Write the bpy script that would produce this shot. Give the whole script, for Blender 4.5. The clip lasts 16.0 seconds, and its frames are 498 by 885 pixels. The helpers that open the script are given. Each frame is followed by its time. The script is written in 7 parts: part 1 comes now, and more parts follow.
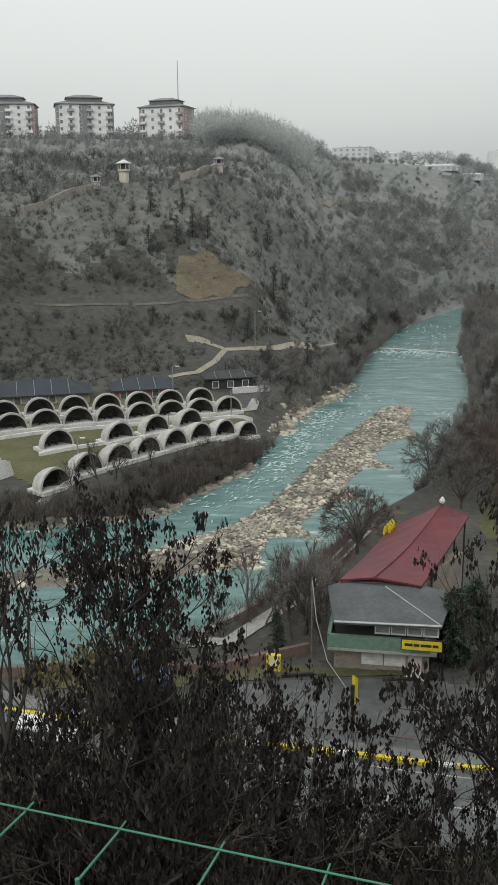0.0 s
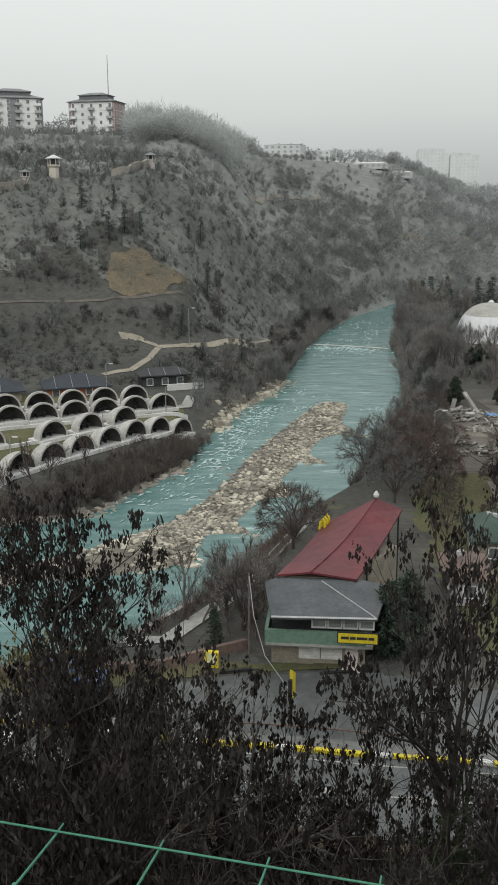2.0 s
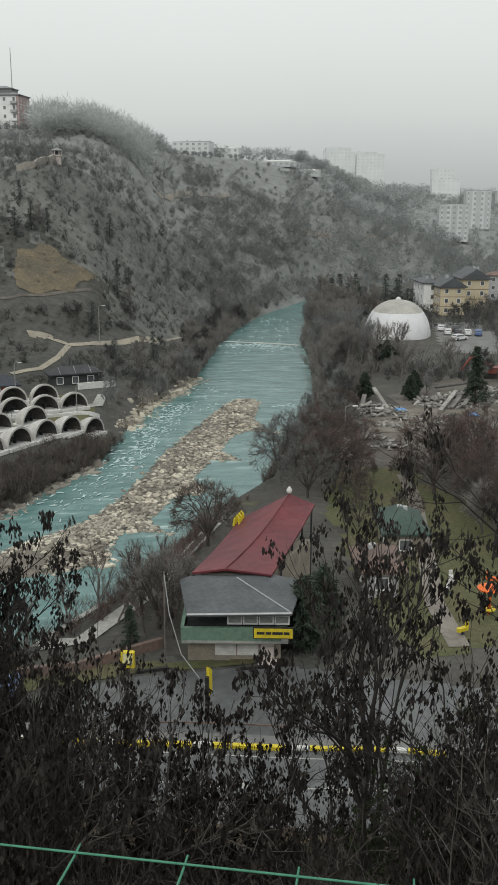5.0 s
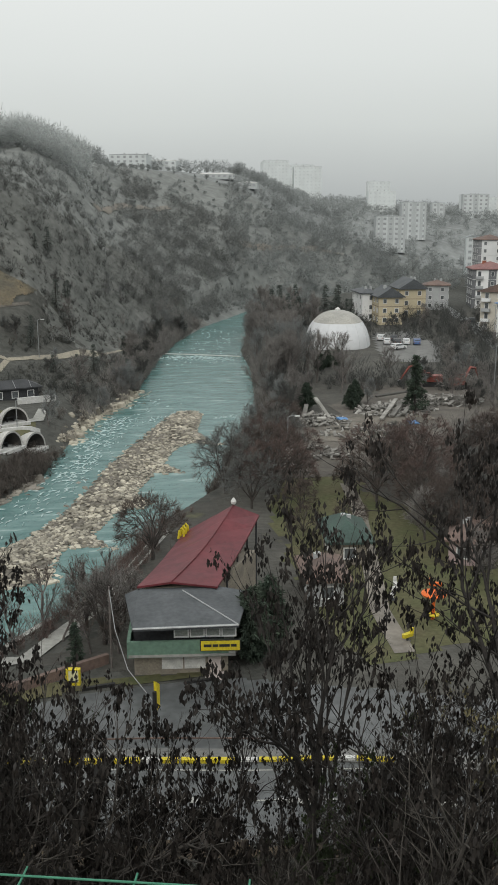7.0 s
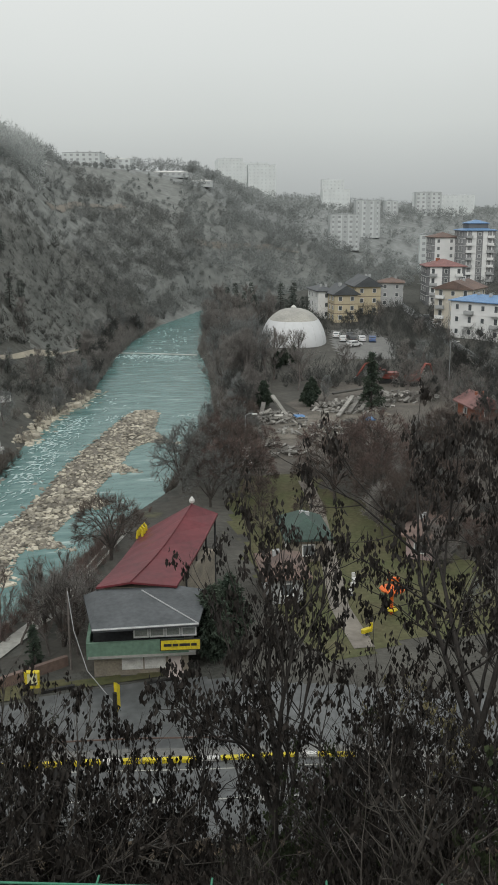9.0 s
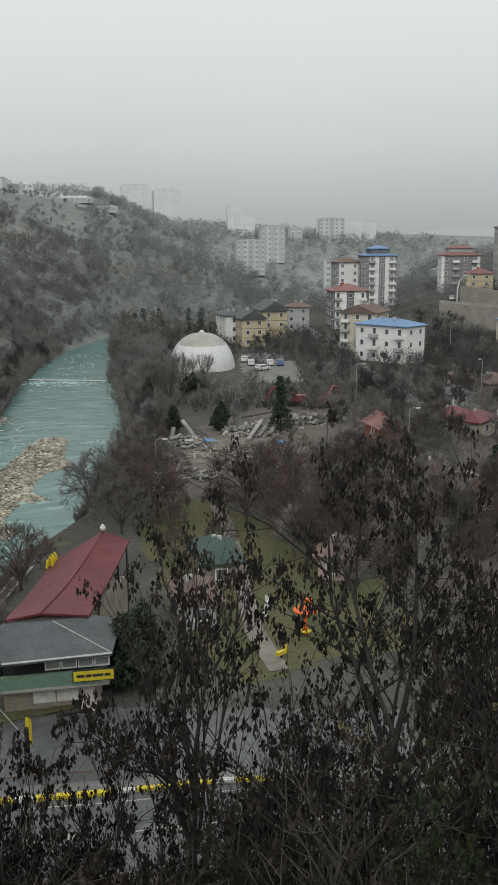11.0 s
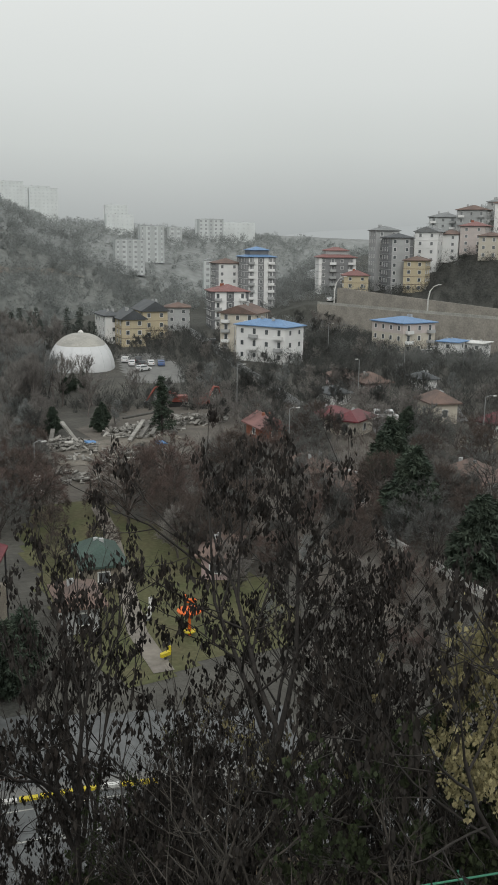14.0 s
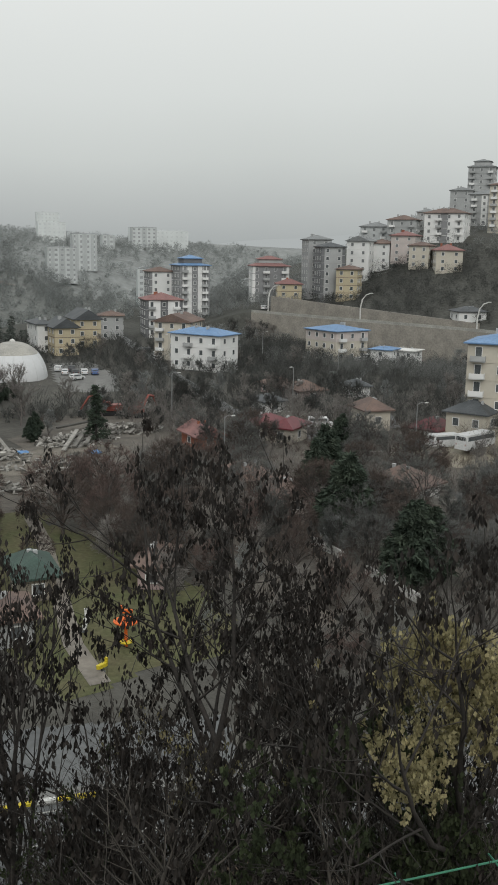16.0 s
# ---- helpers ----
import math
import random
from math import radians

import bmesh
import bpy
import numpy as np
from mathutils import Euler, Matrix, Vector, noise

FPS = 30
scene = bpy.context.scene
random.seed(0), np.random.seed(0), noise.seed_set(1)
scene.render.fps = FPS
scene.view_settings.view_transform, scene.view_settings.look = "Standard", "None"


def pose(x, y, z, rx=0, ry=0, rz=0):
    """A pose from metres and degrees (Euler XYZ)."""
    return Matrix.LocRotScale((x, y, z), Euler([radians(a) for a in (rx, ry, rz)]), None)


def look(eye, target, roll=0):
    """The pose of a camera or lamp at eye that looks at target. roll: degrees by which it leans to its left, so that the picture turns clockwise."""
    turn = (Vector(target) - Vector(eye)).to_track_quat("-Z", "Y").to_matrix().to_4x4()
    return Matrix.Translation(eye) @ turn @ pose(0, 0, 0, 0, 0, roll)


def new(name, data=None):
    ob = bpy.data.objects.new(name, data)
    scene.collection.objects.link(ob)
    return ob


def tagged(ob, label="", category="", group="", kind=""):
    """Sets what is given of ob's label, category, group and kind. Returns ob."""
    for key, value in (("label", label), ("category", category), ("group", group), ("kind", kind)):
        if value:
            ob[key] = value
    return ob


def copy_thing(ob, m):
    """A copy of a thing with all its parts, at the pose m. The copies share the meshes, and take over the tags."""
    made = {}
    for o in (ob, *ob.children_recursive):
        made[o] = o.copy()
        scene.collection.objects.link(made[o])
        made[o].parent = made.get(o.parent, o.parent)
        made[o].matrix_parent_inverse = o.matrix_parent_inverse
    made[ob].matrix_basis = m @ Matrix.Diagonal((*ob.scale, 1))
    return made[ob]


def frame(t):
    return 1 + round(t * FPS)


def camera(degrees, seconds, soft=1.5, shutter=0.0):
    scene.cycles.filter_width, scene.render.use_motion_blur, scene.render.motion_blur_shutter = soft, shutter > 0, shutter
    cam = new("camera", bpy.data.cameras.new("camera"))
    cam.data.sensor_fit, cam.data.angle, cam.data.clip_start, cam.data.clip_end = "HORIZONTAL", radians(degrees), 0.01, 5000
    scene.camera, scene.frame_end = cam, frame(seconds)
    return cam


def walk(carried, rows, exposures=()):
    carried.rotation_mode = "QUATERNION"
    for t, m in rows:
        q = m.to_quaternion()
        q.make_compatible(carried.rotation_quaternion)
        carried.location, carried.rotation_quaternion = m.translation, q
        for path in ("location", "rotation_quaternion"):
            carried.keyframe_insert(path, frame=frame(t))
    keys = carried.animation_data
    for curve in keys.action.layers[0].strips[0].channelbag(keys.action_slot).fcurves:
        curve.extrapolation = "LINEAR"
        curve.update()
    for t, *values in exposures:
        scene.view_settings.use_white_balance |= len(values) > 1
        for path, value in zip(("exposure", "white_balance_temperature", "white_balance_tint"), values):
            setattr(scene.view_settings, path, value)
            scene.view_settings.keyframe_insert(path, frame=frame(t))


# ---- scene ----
cam = camera(29.87, 16.0, soft=1.7)
EYE = 33.0
# seconds, yaw to the left, pitch up, roll
ROWS = [
    (0.0, 0.00, -14.00, -0.48),
    (0.5, -1.19, -13.84, -0.35),
    (1.0, -2.22, -13.93, -0.27),
    (1.5, -3.14, -14.11, -0.31),
    (2.0, -4.08, -14.22, -0.19),
    (2.5, -5.18, -14.36, -0.07),
    (3.0, -6.36, -14.36, 0.08),
    (3.5, -7.55, -14.56, 0.15),
    (6.0, -10.57, -13.95, 0.06),
    (6.5, -11.48, -13.68, -0.08),
    (7.0, -13.15, -13.67, -0.06),
    (7.5, -14.30, -13.75, -0.21),
    (8.0, -14.55, -13.90, -0.30),
    (10.5, -19.85, -12.81, -0.00),
    (11.0, -21.43, -12.30, -0.12),
    (11.5, -23.08, -12.45, 0.07),
    (12.0, -24.51, -12.25, 0.28),
    (12.5, -25.59, -12.18, 0.65),
    (13.0, -26.28, -11.94, 0.40),
    (13.5, -27.51, -12.09, 0.51),
    (14.0, -28.83, -12.24, 0.71),
    (14.5, -29.95, -12.07, 0.69),
    (15.0, -30.69, -12.16, 0.45),
    (15.5, -32.00, -11.98, 0.50),
    (16.0, -32.86, -11.68, 0.96),
]


def eye_pose(t, yaw, pitch, roll):
    return pose(0.0096 * t, -0.003 * t, EYE, 0, 0, yaw) @ pose(0, 0, 0, 90 + pitch, 0, 0) @ pose(0, 0, 0, 0, 0, roll)


walk(cam, [(t, eye_pose(t, yaw, pitch, roll)) for t, yaw, pitch, roll in ROWS],
     [(0.0, 0.14), (3.5, 0.13), (7.0, 0.1), (8.2, 0.07), (10.3, 0.0), (16.0, 0.0)])

# ---- overcast sky and weak veiled sun ----
world = bpy.data.worlds.new("overcast")
scene.world = world
world.use_nodes = True
wt = world.node_tree
wt.nodes.clear()
w_out = wt.nodes.new("ShaderNodeOutputWorld")
w_bg = wt.nodes.new("ShaderNodeBackground")
w_co = wt.nodes.new("ShaderNodeTexCoord")
w_sep = wt.nodes.new("ShaderNodeSeparateXYZ")
w_noise = wt.nodes.new("ShaderNodeTexNoise")
w_noise.inputs["Scale"].default_value = 5.0
w_noise.inputs["Detail"].default_value = 5.0
w_map = wt.nodes.new("ShaderNodeMath")
w_map.operation = "MULTIPLY_ADD"
w_map.inputs[1].default_value = 0.03
w_add = wt.nodes.new("ShaderNodeMath")
w_add.operation = "ADD"
w_add.inputs[1].default_value = -0.015
w_ramp = wt.nodes.new("ShaderNodeValToRGB")
for i, (p, c) in enumerate([(0.0, (0.37, 0.395, 0.395)), (0.035, (0.455, 0.48, 0.475)), (0.09, (0.585, 0.615, 0.60)), (0.15, (0.675, 0.705, 0.69)), (0.25, (0.775, 0.80, 0.785)), (1.0, (1.05, 1.08, 1.08))]):
    e = w_ramp.color_ramp.elements[i] if i < 2 else w_ramp.color_ramp.elements.new(p)
    e.position, e.color = p, (*c, 1)
wt.links.new(w_co.outputs["Generated"], w_sep.inputs[0])
wt.links.new(w_co.outputs["Generated"], w_noise.inputs["Vector"])
wt.links.new(w_noise.outputs["Fac"], w_map.inputs[0])
wt.links.new(w_sep.outputs["Z"], w_map.inputs[2])
wt.links.new(w_map.outputs[0], w_add.inputs[0])
wt.links.new(w_add.outputs[0], w_ramp.inputs[0])
wt.links.new(w_ramp.outputs[0], w_bg.inputs[0])
wt.links.new(w_bg.outputs[0], w_out.inputs[0])
w_bg.inputs[1].default_value = 1.0
sun = new("sun", bpy.data.lights.new("sun", "SUN"))
sun.data.energy, sun.data.angle, sun.data.color = 1.0, radians(40), (1, 0.97, 0.92)
sun.matrix_world = look((0, 0, 400), (230, 440, 0))


# ---- materials ----
def material(name, a, b=None, size=1.0, rough=0.85, bump=0.3, metal=0.0, spread=0.5, fine=8.0, third=None, island=0.0, dist=0.05, mottle=0.5):
    """Two or three colours in patches of that size, with fine grain and relief."""
    m = bpy.data.materials.new(name)
    m.use_nodes = True
    t = m.node_tree
    p = t.nodes["Principled BSDF"]
    p.inputs["Roughness"].default_value = rough
    p.inputs["Metallic"].default_value = metal
    p.inputs["Specular IOR Level"].default_value = 0.3
    b = b or tuple(c * 0.75 for c in a)
    g = t.nodes.new("ShaderNodeNewGeometry")
    n1, n2 = t.nodes.new("ShaderNodeTexNoise"), t.nodes.new("ShaderNodeTexNoise")
    n1.inputs["Scale"].default_value, n1.inputs["Detail"].default_value = 1 / size, 5
    n2.inputs["Scale"].default_value, n2.inputs["Detail"].default_value = fine / size, 4
    t.links.new(g.outputs["Position"], n1.inputs["Vector"])
    t.links.new(g.outputs["Position"], n2.inputs["Vector"])
    r = t.nodes.new("ShaderNodeValToRGB")
    r.color_ramp.elements[0].position, r.color_ramp.elements[1].position = 0.5 - spread * 0.3, 0.5 + spread * 0.3
    r.color_ramp.elements[0].color, r.color_ramp.elements[1].color = (*a, 1), (*b, 1)
    if third:
        e = r.color_ramp.elements.new(0.5 + spread * 0.45)
        e.color = (*third, 1)
    t.links.new(n1.outputs["Fac"], r.inputs[0])
    mul = t.nodes.new("ShaderNodeMixRGB")
    mul.blend_type, mul.inputs[0].default_value = "OVERLAY", mottle
    t.links.new(r.outputs[0], mul.inputs[1])
    t.links.new(n2.outputs["Fac"], mul.inputs[2])
    last = mul
    if island:
        h = t.nodes.new("ShaderNodeHueSaturation")
        mr = t.nodes.new("ShaderNodeMapRange")
        mr.inputs[3].default_value, mr.inputs[4].default_value = 1 - island, 1 + island
        info = t.nodes.new("ShaderNodeObjectInfo")
        ad = t.nodes.new("ShaderNodeMath")
        ad.operation = "ADD"
        fr = t.nodes.new("ShaderNodeMath")
        fr.operation = "FRACT"
        t.links.new(g.outputs["Random Per Island"], ad.inputs[0])
        t.links.new(info.outputs["Random"], ad.inputs[1])
        t.links.new(ad.outputs[0], fr.inputs[0])
        t.links.new(fr.outputs[0], mr.inputs[0])
        t.links.new(mr.outputs[0], h.inputs["Value"])
        t.links.new(last.outputs[0], h.inputs["Color"])
        last = h
    t.links.new(last.outputs[0], p.inputs["Base Color"])
    if bump:
        bm_ = t.nodes.new("ShaderNodeBump")
        bm_.inputs["Strength"].default_value, bm_.inputs["Distance"].default_value = bump, dist
        t.links.new(n2.outputs["Fac"], bm_.inputs["Height"])
        t.links.new(bm_.outputs[0], p.inputs["Normal"])
    return m


M = {
    "scrub": material("hillside_scrub", (0.046, 0.048, 0.042), (0.088, 0.088, 0.079), 22, 0.95, 1.0, spread=0.9, fine=14, third=(0.085, 0.098, 0.078), dist=0.8),
    "earth": material("ochre_earth", (0.165, 0.135, 0.09), (0.105, 0.096, 0.073), 4, 0.95, 1.0, dist=0.5),
    "litter": material("leaf_litter", (0.055, 0.042, 0.03), (0.09, 0.07, 0.045), 1.4, 0.95, 0.6, dist=0.1),
    "lawn": material("winter_lawn", (0.07, 0.082, 0.034), (0.10, 0.088, 0.05), 4, 0.95, 0.5, third=(0.10, 0.082, 0.062), spread=0.8, dist=0.1),
    "lawn2": material("yellowed_lawn", (0.115, 0.108, 0.055), (0.085, 0.088, 0.043), 3, 0.95, 0.4, dist=0.1),
    "greyroof2": material("dark_blue_sheet_roof", (0.03, 0.037, 0.048), (0.022, 0.028, 0.037), 3, 0.5, 0.2),
    "paleglass": material("pale_window_glass", (0.32, 0.34, 0.32), (0.25, 0.27, 0.26), 1, 0.2, 0.0),
    "whitepaint2": material("pale_yellow_panel", (0.60, 0.58, 0.35), (0.52, 0.50, 0.30), 1, 0.5, 0.0),
    "darkgreen": material("dark_green_sheet_roof", (0.05, 0.085, 0.07), (0.04, 0.065, 0.055), 2, 0.6, 0.2),
    "soil": material("wet_brown_soil", (0.135, 0.122, 0.105), (0.085, 0.077, 0.067), 4, 0.9, 0.6, dist=0.15),
    "soil2": material("dark_damp_soil", (0.088, 0.085, 0.074), (0.056, 0.054, 0.048), 7, 0.95, 0.8, third=(0.085, 0.085, 0.05), dist=0.3),
    "soil3": material("pale_earth", (0.22, 0.20, 0.17), (0.17, 0.155, 0.135), 5, 0.95, 0.4),
    "asphalt": material("wet_asphalt", (0.07, 0.074, 0.075), (0.105, 0.11, 0.11), 5, 0.42, 0.15, dist=0.02),
    "paving": material("pale_paving", (0.36, 0.36, 0.33), (0.26, 0.26, 0.24), 3, 0.7, 0.2),
    "track": material("gravel_track", (0.3, 0.275, 0.215), (0.23, 0.21, 0.17), 3, 0.9, 0.3),
    "stone": material("river_stone", (0.40, 0.37, 0.30), (0.23, 0.212, 0.172), 5, 0.85, 0.5, island=0.55, fine=4),
    "wetstone": material("dark_wet_stone", (0.10, 0.095, 0.08), (0.06, 0.057, 0.05), 2, 0.5, 0.5, island=0.4, fine=4),
    "stone2": material("grey_boulder", (0.24, 0.222, 0.188), (0.15, 0.14, 0.12), 3, 0.85, 0.5, island=0.4, fine=4),
    "gravel": material("river_gravel", (0.19, 0.172, 0.145), (0.10, 0.092, 0.078), 3.2, 0.9, 0.8, fine=10, dist=0.2),
    "white": material("white_concrete", (0.62, 0.62, 0.60), (0.48, 0.48, 0.46), 2.5, 0.8, 0.2),
    "whitewall": material("white_render", (0.76, 0.76, 0.75), (0.66, 0.67, 0.66), 5, 0.85, 0.1, mottle=0.12),
    "greywall": material("grey_render", (0.40, 0.41, 0.41), (0.33, 0.34, 0.34), 5, 0.85, 0.1, mottle=0.12),
    "darkpanel": material("dark_grey_cladding", (0.16, 0.165, 0.17), (0.13, 0.135, 0.14), 4, 0.6, 0.1, mottle=0.12),
    "cream": material("cream_render", (0.54, 0.505, 0.43), (0.48, 0.45, 0.385), 5, 0.85, 0.1, mottle=0.12),
    "yellow": material("yellow_render", (0.5, 0.435, 0.3), (0.44, 0.385, 0.27), 5, 0.85, 0.1, mottle=0.12),
    "brick": material("orange_brick", (0.32, 0.12, 0.075), (0.26, 0.10, 0.065), 1.5, 0.85, 0.3),
    "pink": material("pink_render", (0.42, 0.32, 0.31), (0.35, 0.275, 0.265), 3, 0.85, 0.1, mottle=0.12),
    "pinkpale": material("pale_pink_render", (0.54, 0.48, 0.455), (0.47, 0.43, 0.41), 3, 0.85, 0.1, mottle=0.12),
    "redroof": material("red_sheet_roof", (0.145, 0.030, 0.036), (0.105, 0.024, 0.029), 4, 0.45, 0.15),
    "tileroof": material("red_tile_roof", (0.24, 0.13, 0.12), (0.19, 0.105, 0.10), 2.5, 0.8, 0.4),
    "brownroof": material("brown_tile_roof", (0.17, 0.12, 0.10), (0.12, 0.09, 0.08), 2.5, 0.8, 0.4),
    "greyroof": material("grey_slate_roof", (0.085, 0.092, 0.098), (0.06, 0.066, 0.07), 2.5, 0.6, 0.3),
    "blueroof": material("blue_sheet_roof", (0.14, 0.25, 0.42), (0.115, 0.21, 0.36), 4, 0.5, 0.1),
    "greenpanel": material("green_fascia", (0.15, 0.24, 0.18), (0.115, 0.19, 0.145), 3, 0.6, 0.1),
    "stonewall": material("rubble_masonry", (0.28, 0.25, 0.20), (0.20, 0.18, 0.15), 1.2, 0.9, 0.6),
    "retaining": material("tan_retaining_wall", (0.30, 0.28, 0.245), (0.225, 0.212, 0.19), 4, 0.9, 0.4),
    "dark": material("dark_paint_and_shade", (0.03, 0.032, 0.034), (0.045, 0.047, 0.05), 2, 0.6, 0.1),
    "glass": material("dark_window_glass", (0.075, 0.085, 0.09), (0.12, 0.13, 0.135), 3, 0.15, 0.0),
    "yellowpaint": material("yellow_paint", (0.62, 0.50, 0.03), (0.52, 0.42, 0.03), 1, 0.5, 0.1),
    "whitepaint": material("white_paint", (0.65, 0.65, 0.62), (0.5, 0.5, 0.48), 0.6, 0.6, 0.1),
    "black": material("black_paint", (0.02, 0.02, 0.02), (0.03, 0.03, 0.03), 1, 0.5, 0.1),
    "orange": material("orange_paint", (0.75, 0.16, 0.03), (0.65, 0.13, 0.025), 1, 0.5, 0.1),
    "redpaint": material("red_orange_paint", (0.27, 0.075, 0.055), (0.19, 0.06, 0.05), 1, 0.5, 0.1),
    "fence": material("green_fence_paint", (0.06, 0.22, 0.14), (0.045, 0.17, 0.11), 0.2, 0.45, 0.1, dist=0.005),
    "steel": material("galvanised_steel", (0.35, 0.36, 0.36), (0.28, 0.29, 0.29), 0.5, 0.45, 0.1, metal=0.5),
    "bark": material("dark_wet_bark", (0.044, 0.039, 0.035), (0.027, 0.025, 0.023), 0.3, 0.9, 0.4, dist=0.01),
    "shrubbark": material("grey_brown_shrub_bark", (0.078, 0.070, 0.061), (0.046, 0.042, 0.037), 0.3, 0.9, 0.3, island=0.3, dist=0.01),
    "greybark": material("grey_bark", (0.14, 0.125, 0.115), (0.095, 0.085, 0.08), 0.5, 0.9, 0.3, island=0.2),
    "darkgreybark": material("damp_grey_brown_bark", (0.085, 0.075, 0.068), (0.055, 0.049, 0.045), 0.5, 0.9, 0.3, island=0.2),
    "twig": material("brown_twigs", (0.105, 0.082, 0.07), (0.075, 0.06, 0.052), 1.5, 0.9, 0.0, island=0.35),
    "redtwig": material("reddish_twigs", (0.14, 0.1, 0.087), (0.1, 0.074, 0.066), 2.5, 0.9, 0.0, island=0.35),
    # far twigs: distance haze is put into their colour as grey and paleness
    "fartwig": material("hazed_grey_twigs", (0.098, 0.1, 0.095), (0.072, 0.076, 0.071), 14, 0.95, 0.0, island=0.35, third=(0.14, 0.132, 0.12)),
    "fartwig2": material("far_hazed_twigs", (0.33, 0.348, 0.34), (0.28, 0.294, 0.288), 20, 0.95, 0.0, island=0.25),
    "twig2": material("dark_brown_twigs", (0.115, 0.10, 0.088), (0.08, 0.07, 0.062), 9, 0.95, 0.0, island=0.35),
    "twig3": material("blackish_brown_twigs", (0.072, 0.063, 0.052), (0.040, 0.036, 0.031), 2, 0.9, 0.0, island=0.5),
    # twigs farther up the hill, their colour lifted by haze
    "fartwig3": material("mid_hazed_twigs", (0.245, 0.257, 0.251), (0.20, 0.21, 0.205), 20, 0.95, 0.0, island=0.25),
    # farthest blocks: distance haze is put into wall and glass colour
    "hazewall3": material("hazed_faint_render", (0.66, 0.69, 0.685), (0.60, 0.625, 0.62), 8, 0.9, 0.0, mottle=0.12),
    "hazewin3": material("hazed_faint_glass", (0.60, 0.625, 0.625), (0.57, 0.595, 0.595), 8, 0.9, 0.0),
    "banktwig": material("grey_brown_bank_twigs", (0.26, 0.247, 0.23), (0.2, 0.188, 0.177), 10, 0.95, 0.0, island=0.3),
    # plateau and valley twigs, with haze in the colour
    "fartwig4": material("pale_hazed_twigs", (0.26, 0.274, 0.268), (0.205, 0.217, 0.212), 20, 0.95, 0.0, island=0.25),
    # slope covers whose paleness is distance haze, not frost
    "hazeslope": material("hazed_grass_slope", (0.155, 0.163, 0.155), (0.185, 0.193, 0.182), 26, 0.95, 0.6, third=(0.135, 0.15, 0.13), dist=0.8),
    "hazeslope2": material("hazed_pale_slope", (0.19, 0.20, 0.195), (0.225, 0.236, 0.231), 40, 0.95, 0.3, dist=0.8),
    # inside of the shelters: the openings' darkness is put into this colour
    "lining": material("dark_shell_inside", (0.075, 0.072, 0.066), (0.05, 0.048, 0.045), 1, 0.8, 0.2),
    "curbpave": material("damp_grey_paving", (0.17, 0.17, 0.16), (0.12, 0.12, 0.115), 2, 0.7, 0.2),
    # hilltop and slope blocks: haze is put into these colours, lowering contrast
    "mistglass": material("hazed_pale_glass", (0.16, 0.168, 0.172), (0.19, 0.2, 0.203), 6, 0.4, 0.0),
    "mistpanel": material("hazed_grey_cladding", (0.25, 0.255, 0.26), (0.21, 0.215, 0.22), 6, 0.7, 0.0, mottle=0.12),
    "mistroof": material("hazed_dark_roof", (0.21, 0.22, 0.222), (0.17, 0.178, 0.18), 5, 0.8, 0.1),
    "brush": material("patchy_brown_brush", (0.097, 0.081, 0.071), (0.063, 0.07, 0.058), 16, 0.95, 0.0, island=0.3, third=(0.115, 0.12, 0.11)),
    "archgrey": material("weathered_white_concrete", (0.47, 0.46, 0.435), (0.35, 0.345, 0.325), 1.6, 0.85, 0.2),
    # crest twigs made lighter still, for the haze round the hilltop
    "crestwig": material("hazed_crest_twigs", (0.48, 0.50, 0.49), (0.41, 0.43, 0.42), 18, 0.95, 0.0, island=0.25),
    # middle hillside cover, scrub colour paled by haze
    "scrubmid": material("hazed_hillside_scrub", (0.095, 0.10, 0.092), (0.145, 0.147, 0.136), 22, 0.95, 1.0, third=(0.095, 0.106, 0.09), dist=0.8),
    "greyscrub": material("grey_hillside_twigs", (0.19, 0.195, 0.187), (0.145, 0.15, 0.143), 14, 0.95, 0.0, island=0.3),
    "straw": material("dry_straw", (0.30, 0.25, 0.16), (0.20, 0.17, 0.11), 0.5, 0.9, 0.0, island=0.3),
    "leaf": material("dead_brown_leaves", (0.031, 0.026, 0.0225), (0.016, 0.0145, 0.013), 0.6, 0.6, 0.0, island=0.55),
    "mossleaf": material("dull_green_leaves", (0.052, 0.066, 0.032), (0.034, 0.045, 0.024), 0.7, 0.8, 0.0, island=0.5),
    "goldleaf": material("yellowing_leaves", (0.27, 0.235, 0.125), (0.16, 0.15, 0.078), 0.7, 0.75, 0.0, island=0.5),
    "paleleaf": material("pale_yellow_leaves", (0.42, 0.375, 0.215), (0.25, 0.23, 0.125), 0.7, 0.75, 0.0, island=0.45),
    "needle": material("dark_green_needles", (0.034, 0.05, 0.036), (0.05, 0.066, 0.046), 1.5, 0.8, 0.0, island=0.4),
    # far conifers: needle colour lightened and blued for distance haze
    "farneedle": material("haze_paled_needles", (0.075, 0.09, 0.08), (0.1, 0.112, 0.1), 4, 0.85, 0.0, island=0.3),
    "car": material("white_car_paint", (0.62, 0.63, 0.63), (0.56, 0.57, 0.57), 2, 0.3, 0.0),
    "carblue": material("blue_car_paint", (0.10, 0.16, 0.30), (0.08, 0.13, 0.26), 2, 0.3, 0.0),
    "cardark": material("dark_car_paint", (0.07, 0.075, 0.08), (0.05, 0.055, 0.06), 2, 0.3, 0.0),
    "tyre": material("black_rubber", (0.025, 0.025, 0.025), (0.03, 0.03, 0.03), 1, 0.8, 0.0),
    "bluecloth": material("blue_tarpaulin", (0.12, 0.27, 0.48), (0.09, 0.2, 0.4), 1, 0.6, 0.1),
